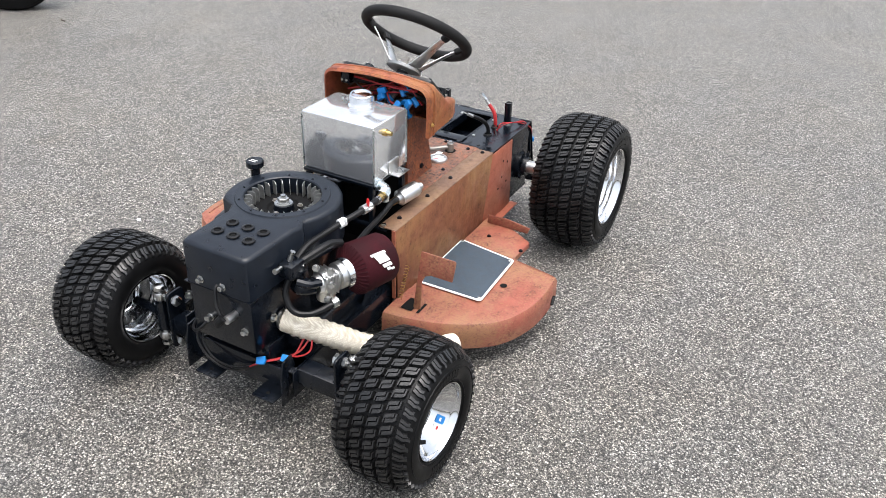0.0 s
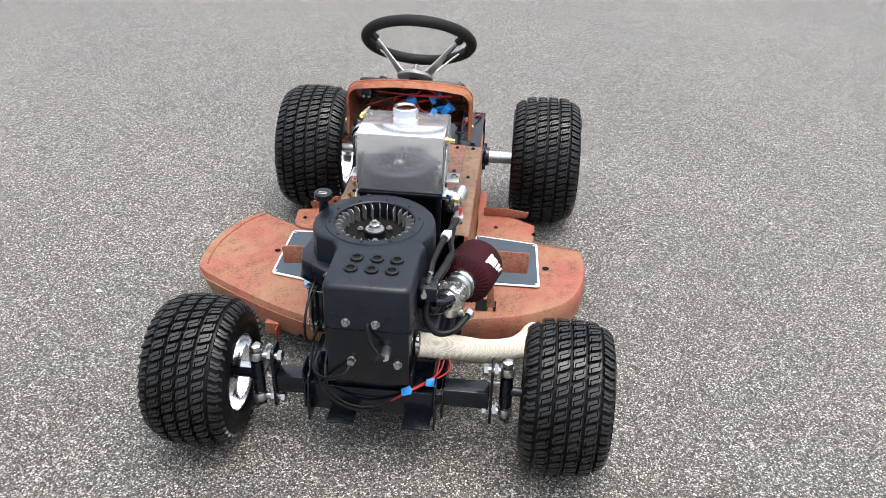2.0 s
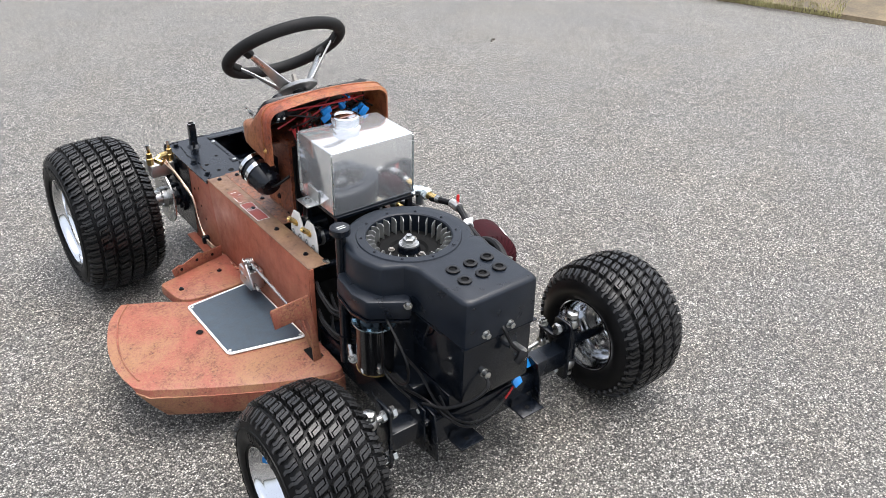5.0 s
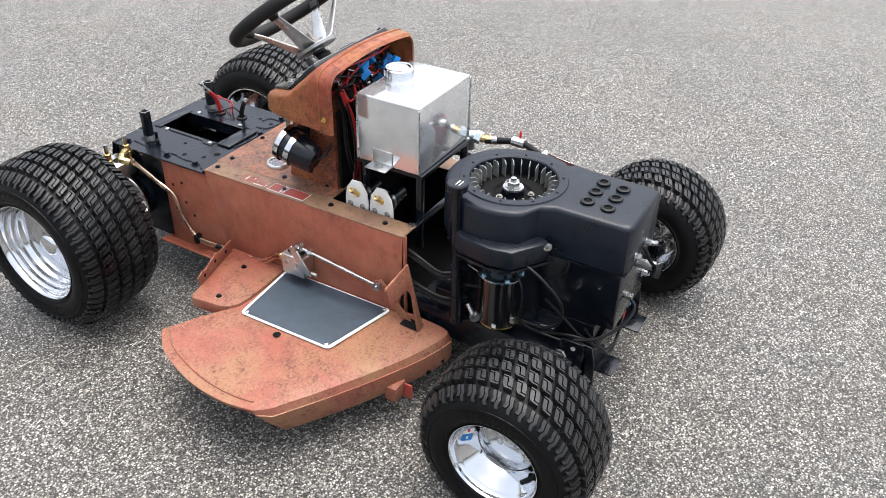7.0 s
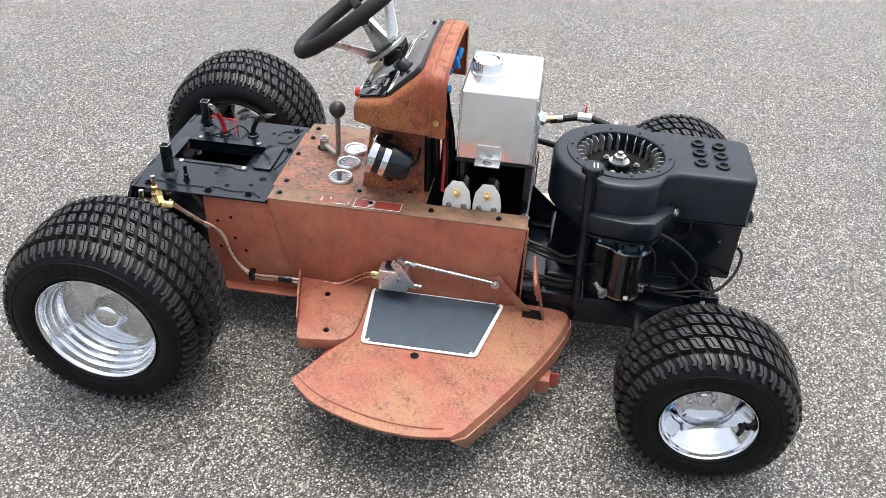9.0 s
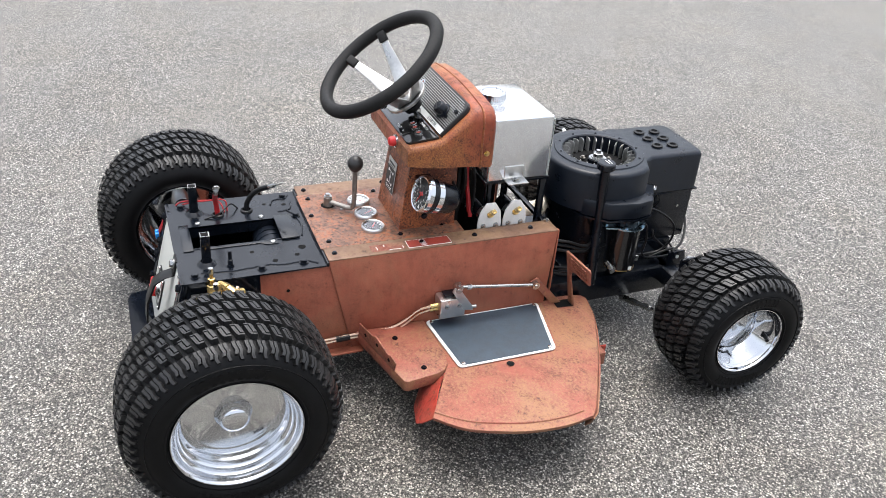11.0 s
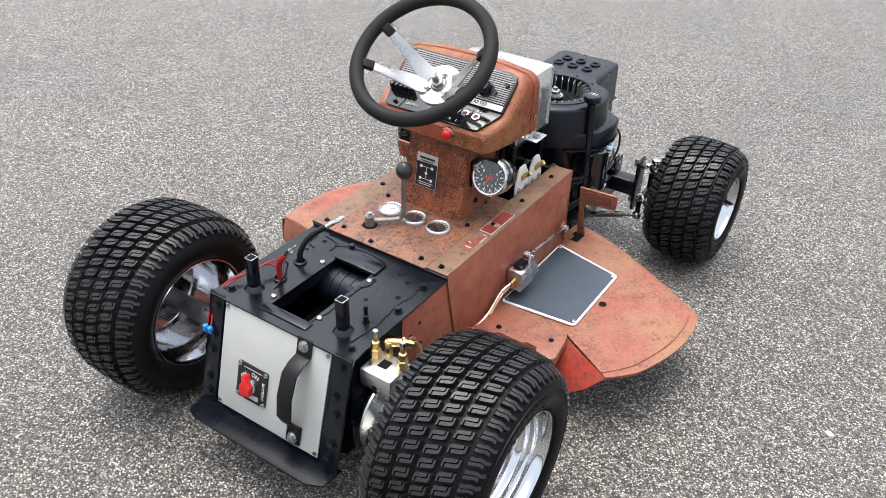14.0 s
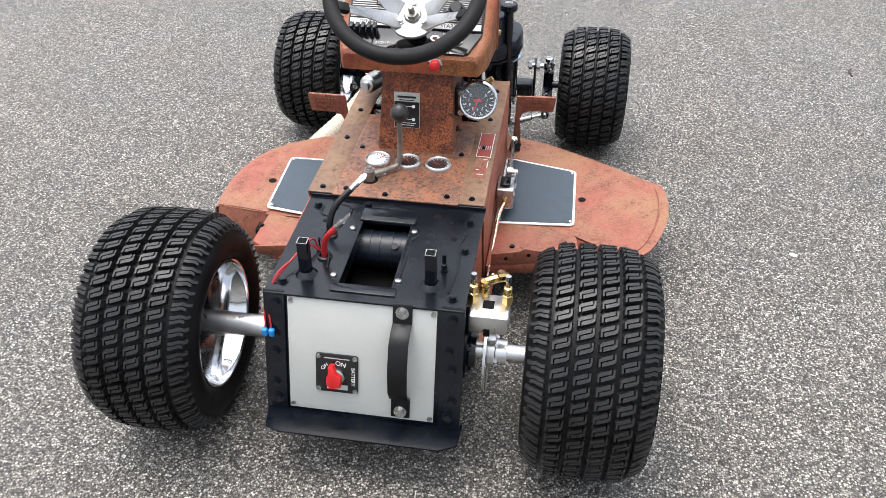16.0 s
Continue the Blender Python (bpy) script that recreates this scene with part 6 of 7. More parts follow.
def make_right_deck():
    # front edge from the chassis out to the chute's corner, then the arc round to the back
    front = spline([(-0.190, -0.424, 0.152), (-0.215, -0.430, 0.152), (-0.30, -0.404, 0.152), (-0.41, -0.352, 0.152), (-0.52, -0.290, 0.152), (-0.648, -0.211, 0.152)], 5)
    arc = spline([(-0.648, -0.211, 0.152), (-0.660, -0.135, 0.152), (-0.652, -0.035, 0.153), (-0.618, 0.070, 0.154), (-0.590, 0.115, 0.155), (-0.554, 0.153, 0.156)], 4)
    # the flat under the grip sheet, from which the top slopes off all round
    inner = [lerp((-0.190, -0.300, 0.158), (-0.412, -0.240, 0.158), k / (len(front) - 1)) for k in range(len(front))]
    inner += [lerp((-0.412, -0.240, 0.158), (-0.400, 0.062, 0.158), k / (len(arc) - 1)) for k in range(1, len(arc))]
    rim = front + arc[1:]
    nf = len(front)
    rows = []
    for f in (0.0, 0.2, 0.45, 0.7, 0.88):
        rows.append([a.lerp(b, f) + Vector((0, 0, 0.002 * math.sin(math.pi * f))) for a, b in zip(inner, rim)])
    turn, lip = [], []
    for k, p in enumerate(rim):
        if k < nf - 1:
            turn.append(p + Vector((0.001, -0.007, -0.005)))
            lip.append(p + Vector((0.001, -0.015, -0.022)))
        else:
            turn.append(p + Vector((0, 0, 0.0005)))
            lip.append(p + (Vector((-0.42, -0.05, 0)) - Vector((p.x, p.y, 0))).normalized() * 0.003 + Vector((0, 0, -0.010)))
    lip[nf - 1] = rim[nf - 1] + Vector((0.003, -0.004, -0.012))
    deck = part("mower_deck", sheet(rows + [turn, lip]), M_DECK, mower, "faded red rust-speckled mower deck wing with side chute", smooth=40)
    skirt, top = [], lip[:nf]
    for k, p in enumerate(front):
        f = k / (nf - 1)
        skirt.append(Vector((p.x + 0.004 + 0.060 * f ** 4, p.y - 0.012 - 0.016 * f ** 4, 0.075 - 0.018 * f ** 3)))
    mid = [a.lerp(b, 0.5) + Vector((-0.002, -0.004, 0)) for a, b in zip(top, skirt)]
    part("front_skirt", sheet([top, mid, skirt]), M_DECK, deck, "faded red front skirt of the deck", smooth=40)
    ridge = [a.lerp(b, 0.90) + Vector((0, 0, 0.0035)) for a, b in zip(inner[nf:], rim[nf:])]
    part("edge_ridge", tube([p - Vector((0, 0, 0.0022)) for p in ridge], 0.0028, 6, 1), M_DECK, deck)
    part("back_fold", sheet([[Vector((-0.554, 0.153, 0.154)), Vector((-0.47, 0.110, 0.156)), Vector((-0.395, 0.062, 0.156))], [Vector((-0.515, 0.165, 0.108)), Vector((-0.44, 0.135, 0.105)), Vector((-0.37, 0.110, 0.105))], [Vector((-0.470, 0.160, 0.066)), Vector((-0.41, 0.145, 0.064)), Vector((-0.35, 0.11, 0.064))]]), M_DECKRED, deck, "bright red rear fold of the deck")
    part("inner_flat", prism([(-0.190, -0.300), (-0.412, -0.240), (-0.400, 0.062), (-0.190, 0.062)], 0.150, 0.1575), M_DECK, deck)
    # plain dark box added to fill the hollow beneath this wing
    part("dark_under_fill", box(-0.40, -0.19, -0.33, 0.06, 0.070, 0.12), M_INSIDE, deck)
    part("deck_hole", lathe((-0.429, -0.098, 0.1605), (0, 0, 1), [(0.0, 0), (0.0, 0.010)], 16), M_INSIDE, deck)
    tab = part("skirt_tab", box(-0.388, -0.345, -0.408, -0.378, 0.058, 0.098), M_DECK, deck, "small red bent bracket", 0.002)
    part("tab_ear", box(-0.352, -0.348, -0.430, -0.384, 0.050, 0.092), M_DECKRED, deck, bevel=0.001)
    part("slot", sheet([[Vector((-0.242, -0.376, 0.1590)), Vector((-0.210, -0.376, 0.1590))], [Vector((-0.242, -0.326, 0.1615)), Vector((-0.210, -0.326, 0.1615))]], 0.001), M_INSIDE, deck)
    for k, (x, y, z) in enumerate(((-0.232, -0.440, 0.088), (-0.275, -0.428, 0.078))):
        bolt((x, y, z), (-0.2, -1, 0), 0.005, deck, M_BLACK)
    return deck


def make_left_deck():
    top = spline([(0.190, -0.372, 0.150), (0.26, -0.362, 0.150), (0.345, -0.338, 0.150), (0.430, -0.295, 0.149), (0.500, -0.228, 0.147), (0.538, -0.130, 0.146), (0.547, -0.03, 0.146), (0.540, 0.060, 0.146)], 5)
    n = len(top)
    inner = [lerp((0.190, -0.25, 0.153), (0.40, 0.08, 0.150), k / (n - 1)) for k in range(n)]
    rows = [[a.lerp(b, f) for a, b in zip(inner, top)] for f in (0.0, 0.4, 0.8, 0.95)]
    out = []
    for k, p in enumerate(top):
        d = (top[min(k + 1, n - 1)] - top[max(k - 1, 0)]).normalized()
        out.append(Vector((d.y, -d.x, 0)))
    rows.append([p + o * 0.006 + Vector((0, 0, -0.003)) for p, o in zip(top, out)])
    rows.append([p + o * 0.012 + Vector((0, 0, -0.012)) for p, o in zip(top, out)])
    rows.append([p + o * 0.014 + Vector((0, 0, -0.045)) for p, o in zip(top, out)])
    rows.append([Vector((p.x + o.x * 0.013, p.y + o.y * 0.013, 0.066)) for p, o in zip(top, out)])
    deck = part("mower_deck", sheet(rows), M_DECK, mower, "faded red rounded mower deck wing with skirt", smooth=40)
    part("inner_fill", box(0.188, 0.40, -0.25, 0.085, 0.142, 0.149), M_DECK, deck)
    # the same dark filler box below the left wing
    part("dark_under_fill", box(0.19, 0.42, -0.28, 0.12, 0.070, 0.12), M_INSIDE, deck)
    part("back_edge", sheet([[Vector((0.541, 0.057, 0.1485)), Vector((0.47, 0.066, 0.1515)), Vector((0.40, 0.078, 0.1525))], [Vector((0.545, 0.066, 0.10)), Vector((0.47, 0.095, 0.10)), Vector((0.40, 0.095, 0.10))], [Vector((0.545, 0.066, 0.066)), Vector((0.47, 0.095, 0.066)), Vector((0.40, 0.095, 0.066))]]), M_DECK, deck)
    part("deck_hole", lathe((0.432, -0.075, 0.151), (0, 0, 1), [(0.0, 0), (0.0, 0.011)], 16), M_INSIDE, deck)
    part("roller", rod((0.548, 0.02, 0.085), (0.562, 0.02, 0.085), 0.016, 16), M_BLACK, deck)
    part("slot", box(0.226, 0.262, -0.338, -0.280, 0.1535, 0.1542), M_INSIDE, deck)
    part("slot", box(0.278, 0.286, -0.338, -0.286, 0.1535, 0.1542), M_INSIDE, deck)
    return deck


right_deck, left_deck = make_right_deck(), make_left_deck()


def grip_plate(corners, z, parent):
    """A charcoal grip sheet with a white border and screws in its corners."""
    c = sum((Vector((*p, 0)) for p in corners), Vector()) / 4
    def soft(pts, r, n=4):
        out = []
        for k, p in enumerate(pts):
            p, u, v = Vector(p), Vector(pts[k - 1]), Vector(pts[(k + 1) % len(pts)])
            a, b = p + (u - p).normalized() * r, p + (v - p).normalized() * r
            out += [tuple(a.lerp(p, j / n).lerp(p.lerp(b, j / n), j / n)) for j in range(n + 1)]
        return out

    edge = part("grip_sheet", prism(soft(corners, 0.014), z, z + 0.003), M_WHITE, parent, "charcoal anti-slip footrest sheet with a white border", 0.0006)
    small = [tuple((Vector((*p, 0)) + (c - Vector((*p, 0))).normalized() * 0.010)[:2]) for p in corners]
    part("grit", prism(soft(small, 0.010), z + 0.003, z + 0.0042), M_GRIT, edge)
    for p in corners:
        q = Vector((*p, 0)) + (c - Vector((*p, 0))).normalized() * 0.018
        part("screw", lathe((q.x, q.y, z + 0.0042), (0, 0, 1), [(0, 0.0055), (0.002, 0.005), (0.003, 0.003), (0.003, 0)], 10), M_STEEL, edge)


grip_plate([(-0.208, -0.281), (-0.410, -0.236), (-0.412, 0.032), (-0.208, 0.050)][::-1], 0.1600, right_deck)
grip_plate([(0.200, -0.200), (0.414, -0.196), (0.404, 0.066), (0.198, 0.096)], 0.1545, left_deck)

# raised footrest wings behind the grip sheets
for side, deck in ((-1, right_deck), (1, left_deck)):
    z = 0.166 if side < 0 else 0.150
    pts = [(-0.205, 0.052), (-0.350, 0.049), (-0.388, 0.054), (-0.410, 0.068), (-0.420, 0.090), (-0.431, 0.170), (-0.426, 0.180), (-0.205, 0.236)] if side < 0 else [(0.198, 0.105), (0.392, 0.080), (0.395, 0.205), (0.30, 0.262), (0.198, 0.285)]
    wing = part("footrest_wing", prism(pts if side > 0 else pts[::-1], z - (0.022 if side > 0 else 0.032), z), M_DECK, deck, "faded red folded footrest wing", 0.004)
    if side < 0:
        turn = Matrix.Translation((-0.218, 0.231, 0)) @ Matrix.Rotation(radians(14), 4, "Z") @ ALONG_Y
        part("upturned_flange", prism([(0.0, z), (-0.170, z), (-0.176, z + 0.026), (-0.150, z + 0.034), (-0.140, z + 0.028), (-0.080, z + 0.044), (-0.066, z + 0.036), (0.0, z + 0.034)], -0.002, 0.002, m=turn), M_DECK, wing, "upturned drilled flange", 0.001)
        for dx, dz in ((-0.035, 0.018), (-0.090, 0.024), (-0.145, 0.016)):
            part("flange_hole", rod(turn @ Vector((dx, z + dz, -0.0026)), turn @ Vector((dx, z + dz, 0.0026)), 0.005, 10), M_INSIDE, wing)
    else:
        part("upturned_flange", prism([(0.215, z), (0.365, z), (0.372, z + 0.022), (0.290, z + 0.034), (0.215, z + 0.030)], 0.252, 0.256, m=ALONG_Y), M_DECK, wing, "upturned drilled flange", 0.001)
    for xx, yy in ((0.262, 0.150), (0.392, 0.118)):
        bolt((side * xx, yy + (0.02 if side > 0 else 0), z), (0, 0, 1), 0.005, wing, M_BLACK)


# ---- pedals ----
def pedal(side, x0, x1, y, z0, z1, name, label):
    """A flat pad that stands out sideways from the top of its arm."""
    w = x1 - x0
    pts = [(x0, 0.150), (x0 + 0.024 * side, 0.150), (x0 + 0.016 * side, z0 - 0.03), (x0 + 0.024 * side, z0 - 0.008), (x0 + 0.045 * side, z0), (x1, z0), (x1 + 0.004 * side, z1 - 0.006), (x1, z1), (x0 + 0.004 * side, z1)]
    lean = Matrix.Translation((x0, y, z1)) @ Matrix.Rotation(radians(5) if side < 0 else 0.0, 4, "Z") @ Matrix.Rotation(radians(-12), 4, "X") @ Matrix.Translation((-x0, 0, -z1))
    arm = part(name, prism(pts if side > 0 else pts[::-1], -0.003, 0.003, m=lean @ ALONG_Y), M_DECK, mower, label, 0.0012)
    for j in range(3):
        for k in range(7):
            xx = x0 + side * (0.030 + k * 0.0105)
            a, b = sorted((xx, xx + side * 0.006))
            zz = z0 + 0.008 + j * (z1 - z0 - 0.012) / 3
            part("pad_rib", box(a, b, 0.003, 0.0062, zz, zz + 0.009, m=lean), M_DECK, arm)
    return arm


brake_pedal = pedal(-1, -0.220, -0.330, -0.338, 0.280, 0.332, "brake_pedal", "rust-red brake pedal with ribbed pad")
clutch_pedal = pedal(1, 0.258, 0.369, -0.281, 0.262, 0.325, "clutch_pedal", "rust-red clutch pedal with ribbed pad")
part("gusset", prism([(-0.346, 0.162), (-0.318, 0.162), (-0.242, 0.246), (-0.262, 0.256)], -0.222, -0.218, m=ALONG_X), M_DECK, brake_pedal, "", 0.001)
part("return_spring", tube([(0.222 + 0.006 * math.cos(k * 1.05), -0.335 + k * 0.0006 + 0.006 * math.sin(k * 1.05), 0.180 + k * 0.0013) for k in range(70)], 0.0010, 5, 1), M_BRASS, clutch_pedal, "brass-coloured return spring")

# brake master cylinder with its push rod
master = part("master_cylinder", box(-0.250, -0.207, -0.044, 0.026, 0.192, 0.249), M_ALU, mower, "billet alloy brake master cylinder with lever", 0.003)
part("reservoir_cap", box(-0.240, -0.214, -0.030, 0.012, 0.252, 0.257), M_BLACK, master, "", 0.001)
for yy in (-0.026, 0.008):
    bolt((-0.246, yy, 0.228), (-1, 0, 0), 0.007, master)
lever = part("lever", prism([(-0.026, 0.275), (-0.010, 0.284), (-0.004, 0.272), (-0.040, 0.212), (-0.066, 0.208), (-0.062, 0.222)], -0.252, -0.247, m=ALONG_X), M_ALU, master, "alloy lever", 0.001)
part("pivot", rod((-0.256, -0.020, 0.277), (-0.228, -0.020, 0.277), 0.0085, 12), M_STEEL, master)
part("adjuster", rod((-0.240, -0.040, 0.214), (-0.240, -0.078, 0.210), 0.005, 10), M_STEEL, master)
push = part("push_rod", rod((-0.236, -0.026, 0.276), (-0.228, -0.250, 0.240), 0.0045, 10), M_STEEL, master, "bright steel push rod")
for p in ((-0.236, -0.026, 0.276), (-0.228, -0.254, 0.239)):
    part("rod_eye", lathe((p[0] + 0.007, p[1], p[2]), (-1, 0, 0), [(0, 0.0), (0, 0.011), (0.014, 0.011), (0.014, 0.005), (0.017, 0.004), (0.017, 0)], 14), M_STEEL, master)
part("jam_nut", rod((-0.235, -0.050, 0.272), (-0.2345, -0.062, 0.270), 0.0075, 6), M_STEEL, master)
for k, dz in enumerate((0.0, 0.012)):
    z = 0.212 + dz
    pipe = part("brake_pipe", tube([(-0.226 - 0.004 * k, 0.045, z), (-0.220, 0.075, z - 0.014), (-0.216, 0.115, z - 0.046), (-0.214, 0.155, 0.155 + 0.009 * k), (-0.214, 0.265, 0.153 + 0.009 * k), (-0.214, 0.345, 0.150 + 0.009 * k), (-0.214, 0.372, 0.162 + 0.007 * k), (-0.214, 0.404, 0.205 + 0.005 * k), (-0.214, 0.422, 0.262 + 0.006 * k), (-0.216, 0.440, 0.284 + 0.006 * k), (-0.220, 0.474, 0.302 + 0.008 * k), (-0.236, 0.515, 0.345 + 0.006 * k), (-0.262 + 0.014 * k, 0.530, 0.378)], 0.0034, 8, 7), M_COPPER, mower, "thin copper-nickel brake pipe with brass ends")
    part("brass_union", rod((-0.226 - 0.004 * k, 0.022, z), (-0.226 - 0.004 * k, 0.046, z), 0.0065, 8), M_BRASS, pipe)
clip = part("pipe_clip", box(-0.226, -0.204, 0.352, 0.366, 0.146, 0.172), M_BLACK, mower, "black pipe clip on the chassis side", 0.003)
part("sleeve", tube([(-0.214, 0.255, 0.157), (-0.214, 0.290, 0.156)], 0.0085, 8, 3), M_RUBBER, clip)


# ---- rear drive box ----
RT = 0.377
rear = part("rear_box", box(-0.200, -0.196, 0.470, 0.640, 0.125, RT - 0.004), M_BLACK, mower, "black welded rear box with a grey back panel")
part("side_wall", box(0.178, 0.182, 0.318, 0.640, 0.125, RT - 0.004), M_BLACK, rear)
part("front_wall", box(-0.195, 0.178, 0.316, 0.320, 0.13, RT - 0.004), M_INSIDE, rear)
part("floor", box(-0.195, 0.178, 0.32, 0.66, 0.118, 0.123), M_INSIDE, rear)
HX0, HX1, HY0, HY1 = -0.057, 0.048, 0.389, 0.608
for x0, x1, y0, y1 in ((-0.207, HX0, 0.309, 0.650), (HX1, 0.186, 0.309, 0.650), (HX0, HX1, 0.309, HY0), (HX0, HX1, HY1, 0.650)):
    part("top_plate", box(x0, x1, y0, y1, RT - 0.004, RT), M_BLACK, rear, "black painted top plate with weld beads")
part("front_lip", box(-0.208, 0.187, 0.306, 0.311, RT - 0.004, RT + 0.007), M_BLACK, rear, bevel=0.001)
for x0, x1, y0, y1 in ((HX0 - 0.004, HX0, HY0, HY1), (HX1, HX1 + 0.004, HY0, HY1)):
    part("hole_flange", box(x0, x1, y0, y1, RT - 0.030, RT + 0.0015), M_BLACK, rear)
part("hole_lip", box(HX0 - 0.012, HX1 + 0.012, HY1 - 0.004, HY1 + 0.020, RT, RT + 0.003), M_BLACK, rear, bevel=0.001)
part("side_strip", prism([(HX0 - 0.001, 0.402), (HX0 - 0.022, 0.402), (HX0 - 0.022, 0.430), (HX0 - 0.012, 0.445), (HX0 - 0.012, 0.560), (HX0 - 0.001, 0.600)][::-1], RT, RT + 0.0025), M_BLACK, rear, bevel=0.001)
part("raised_cover", box(HX0 - 0.008, HX1 + 0.008, 0.345, HY0 + 0.002, RT, RT + 0.006), M_BLACK, rear, "raised black cover over the motor", 0.003)
part("motor_can", rod((-0.075, 0.405, 0.318), (0.066, 0.405, 0.318), 0.040, 28), M_SHROUD, rear, "gloss black motor inside the box")
for xx in (-0.040, -0.022, 0.004, 0.026):
    part("motor_band", lathe((xx, 0.405, 0.318), (1, 0, 0), [(0, 0.0402), (0, 0.0418), (0.004, 0.0418), (0.004, 0.0402)], 28, closed=True), M_SHROUD, rear)
part("motor_terminal", rod((-0.030, 0.432, 0.346), (-0.030, 0.440, 0.356), 0.007, 12), M_BLACK, rear)
# dark sheet added below the hatch to give the opening its shade
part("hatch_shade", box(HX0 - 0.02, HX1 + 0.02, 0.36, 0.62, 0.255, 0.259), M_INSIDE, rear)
# weld beads, wavy lines of filler
random.seed(3)
for pts in ([(-0.190, 0.330), (-0.172, 0.36), (-0.178, 0.40), (-0.170, 0.45), (-0.176, 0.52), (-0.170, 0.60)], [(0.165, 0.33), (0.150, 0.345), (0.145, 0.375), (0.120, 0.385)], [(-0.055, 0.338), (0.0, 0.328), (0.06, 0.336), (0.085, 0.352)], [(0.130, 0.330), (0.090, 0.340), (0.080, 0.372)]):
    part("weld_bead", tube([(x + random.uniform(-0.002, 0.002), y, RT + 0.0004) for x, y in [(p.x, p.y) for p in spline([(*q, 0) for q in pts], 6)]], 0.0026, 6, 1), M_BLACK, rear, "rough painted weld bead")
for xx, yy in ((-0.180, 0.362), (-0.183, 0.462), (-0.180, 0.615), (0.160, 0.345), (0.158, 0.612), (0.05, 0.332)):
    bolt((xx, yy, RT), (0, 0, 1), 0.008, rear, M_BLACK)
for xx, yy in ((-0.068, 0.414), (-0.066, 0.580), (0.064, 0.580), (0.064, 0.420)):
    part("screw", lathe((xx, yy, RT + 0.001), (0, 0, 1), [(0, 0.007), (0.003, 0.006), (0.004, 0.003), (0.004, 0)], 12), M_STEEL, rear, "bright pan-head screw")
for xx, yy, r in ((-0.108, 0.350, 0.0095), (-0.140, 0.369, 0.006), (-0.155, 0.425, 0.0065), (-0.104, 0.472, 0.005), (0.13, 0.40, 0.005), (0.118, 0.350, 0.006)):
    part("drilled_hole", lathe((xx, yy, RT), (0, 0, 1), [(0.0005, 0), (0.0005, r)], 14), M_INSIDE, rear)
for xx in (-0.132, 0.119):
    post = part("post", prism([(-0.0105, -0.0105), (0.0105, -0.0105), (0.0105, 0.0105), (-0.0105, 0.0105)], RT, 0.458, m=Matrix.Translation((xx, 0.582, 0))), M_BLACK, rear, "black square tube post", 0.0015)
    part("post_rim", prism([(-0.0104, -0.0104), (0.0104, -0.0104), (0.0104, 0.0104), (-0.0104, 0.0104)], 0.4580, 0.4583, m=Matrix.Translation((xx, 0.582, 0))), M_STEEL, rear, "bare bright cut edge")
    part("post_bore", box(xx - 0.0085, xx + 0.0085, 0.5735, 0.5905, 0.4582, 0.4587), M_INSIDE, rear)
    part("post_weld", lathe((xx, 0.582, RT), (0, 0, 1), [(0, 0.0235), (0.004, 0.020), (0.010, 0.0140)], 9), M_BLACK, rear)
pin = part("stud", lathe((-0.150, 0.530, RT), (0, 0, 1), [(0, 0.009), (0.004, 0.009), (0.004, 0.006), (0.016, 0.006), (0.017, 0.0045), (0.040, 0.0045), (0.040, 0)], 10), M_BLACK, rear)

# the sloping back with its grey panel
PA, PB = Vector((0, 0.646, 0.374)), Vector((0, 0.712, 0.125))
down = (PB - PA).normalized()
BACK = Matrix.Translation(PA) @ Matrix((Vector((1, 0, 0)), -down, Vector((1, 0, 0)).cross(-down))).transposed().to_4x4()   # x, up the panel, out to the rear
if (BACK.to_3x3() @ Vector((0, 0, 1))).y < 0:
    BACK = BACK @ Matrix.Diagonal((1, 1, -1, 1))
H = (PB - PA).length
part("back_frame", box(-0.205, 0.184, -H - 0.010, 0.004, -0.012, -0.004, m=BACK), M_BLACK, rear, "black back frame", 0.001)
panel2 = part("back_panel", box(-0.155, 0.140, -H + 0.004, -0.004, -0.004, 0.0, m=BACK), M_GREY, rear, "light grey back panel with switch and handle", 0.001)
for x, y in ((-0.148, -0.012), (0.133, -0.012), (-0.148, -H + 0.012), (0.133, -H + 0.012)):
    part("panel_screw", lathe(BACK @ Vector((x, y, 0)), BACK.to_3x3() @ Vector((0, 0, 1)), [(0, 0.0055), (0.002, 0.005), (0.002, 0)], 12), M_STEEL, panel2)
for x0, x1 in ((-0.209, -0.163), (0.146, 0.188)):
    ang = part("angle_iron", box(x0, x1, -H - 0.012, 0.006, -0.004, 0.001, m=BACK), M_BLACK, rear, "black bolted corner angle", 0.001)
    for yy in (-0.02, -0.09, -0.13, -0.20, -0.235):
        bolt(BACK @ Vector(((x0 + x1) / 2 + random.uniform(-0.005, 0.005), yy, 0.001)), BACK.to_3x3() @ Vector((0, 0, 1)), 0.0085, ang, M_BLACK)
part("lower_lip", prism([(-0.214, 0.700), (0.190, 0.700), (0.178, 0.762), (0.150, 0.772), (-0.175, 0.772), (-0.210, 0.755)], 0.116, 0.121), M_LIP, rear, "black steel lip under the back panel", 0.001)
part("lip_hole", lathe((-0.01, 0.738, 0.121), (0, 0, 1), [(0.0005, 0), (0.0005, 0.008)], 14), M_INSIDE, rear)
out_dir = BACK.to_3x3() @ Vector((0, 0, 1))
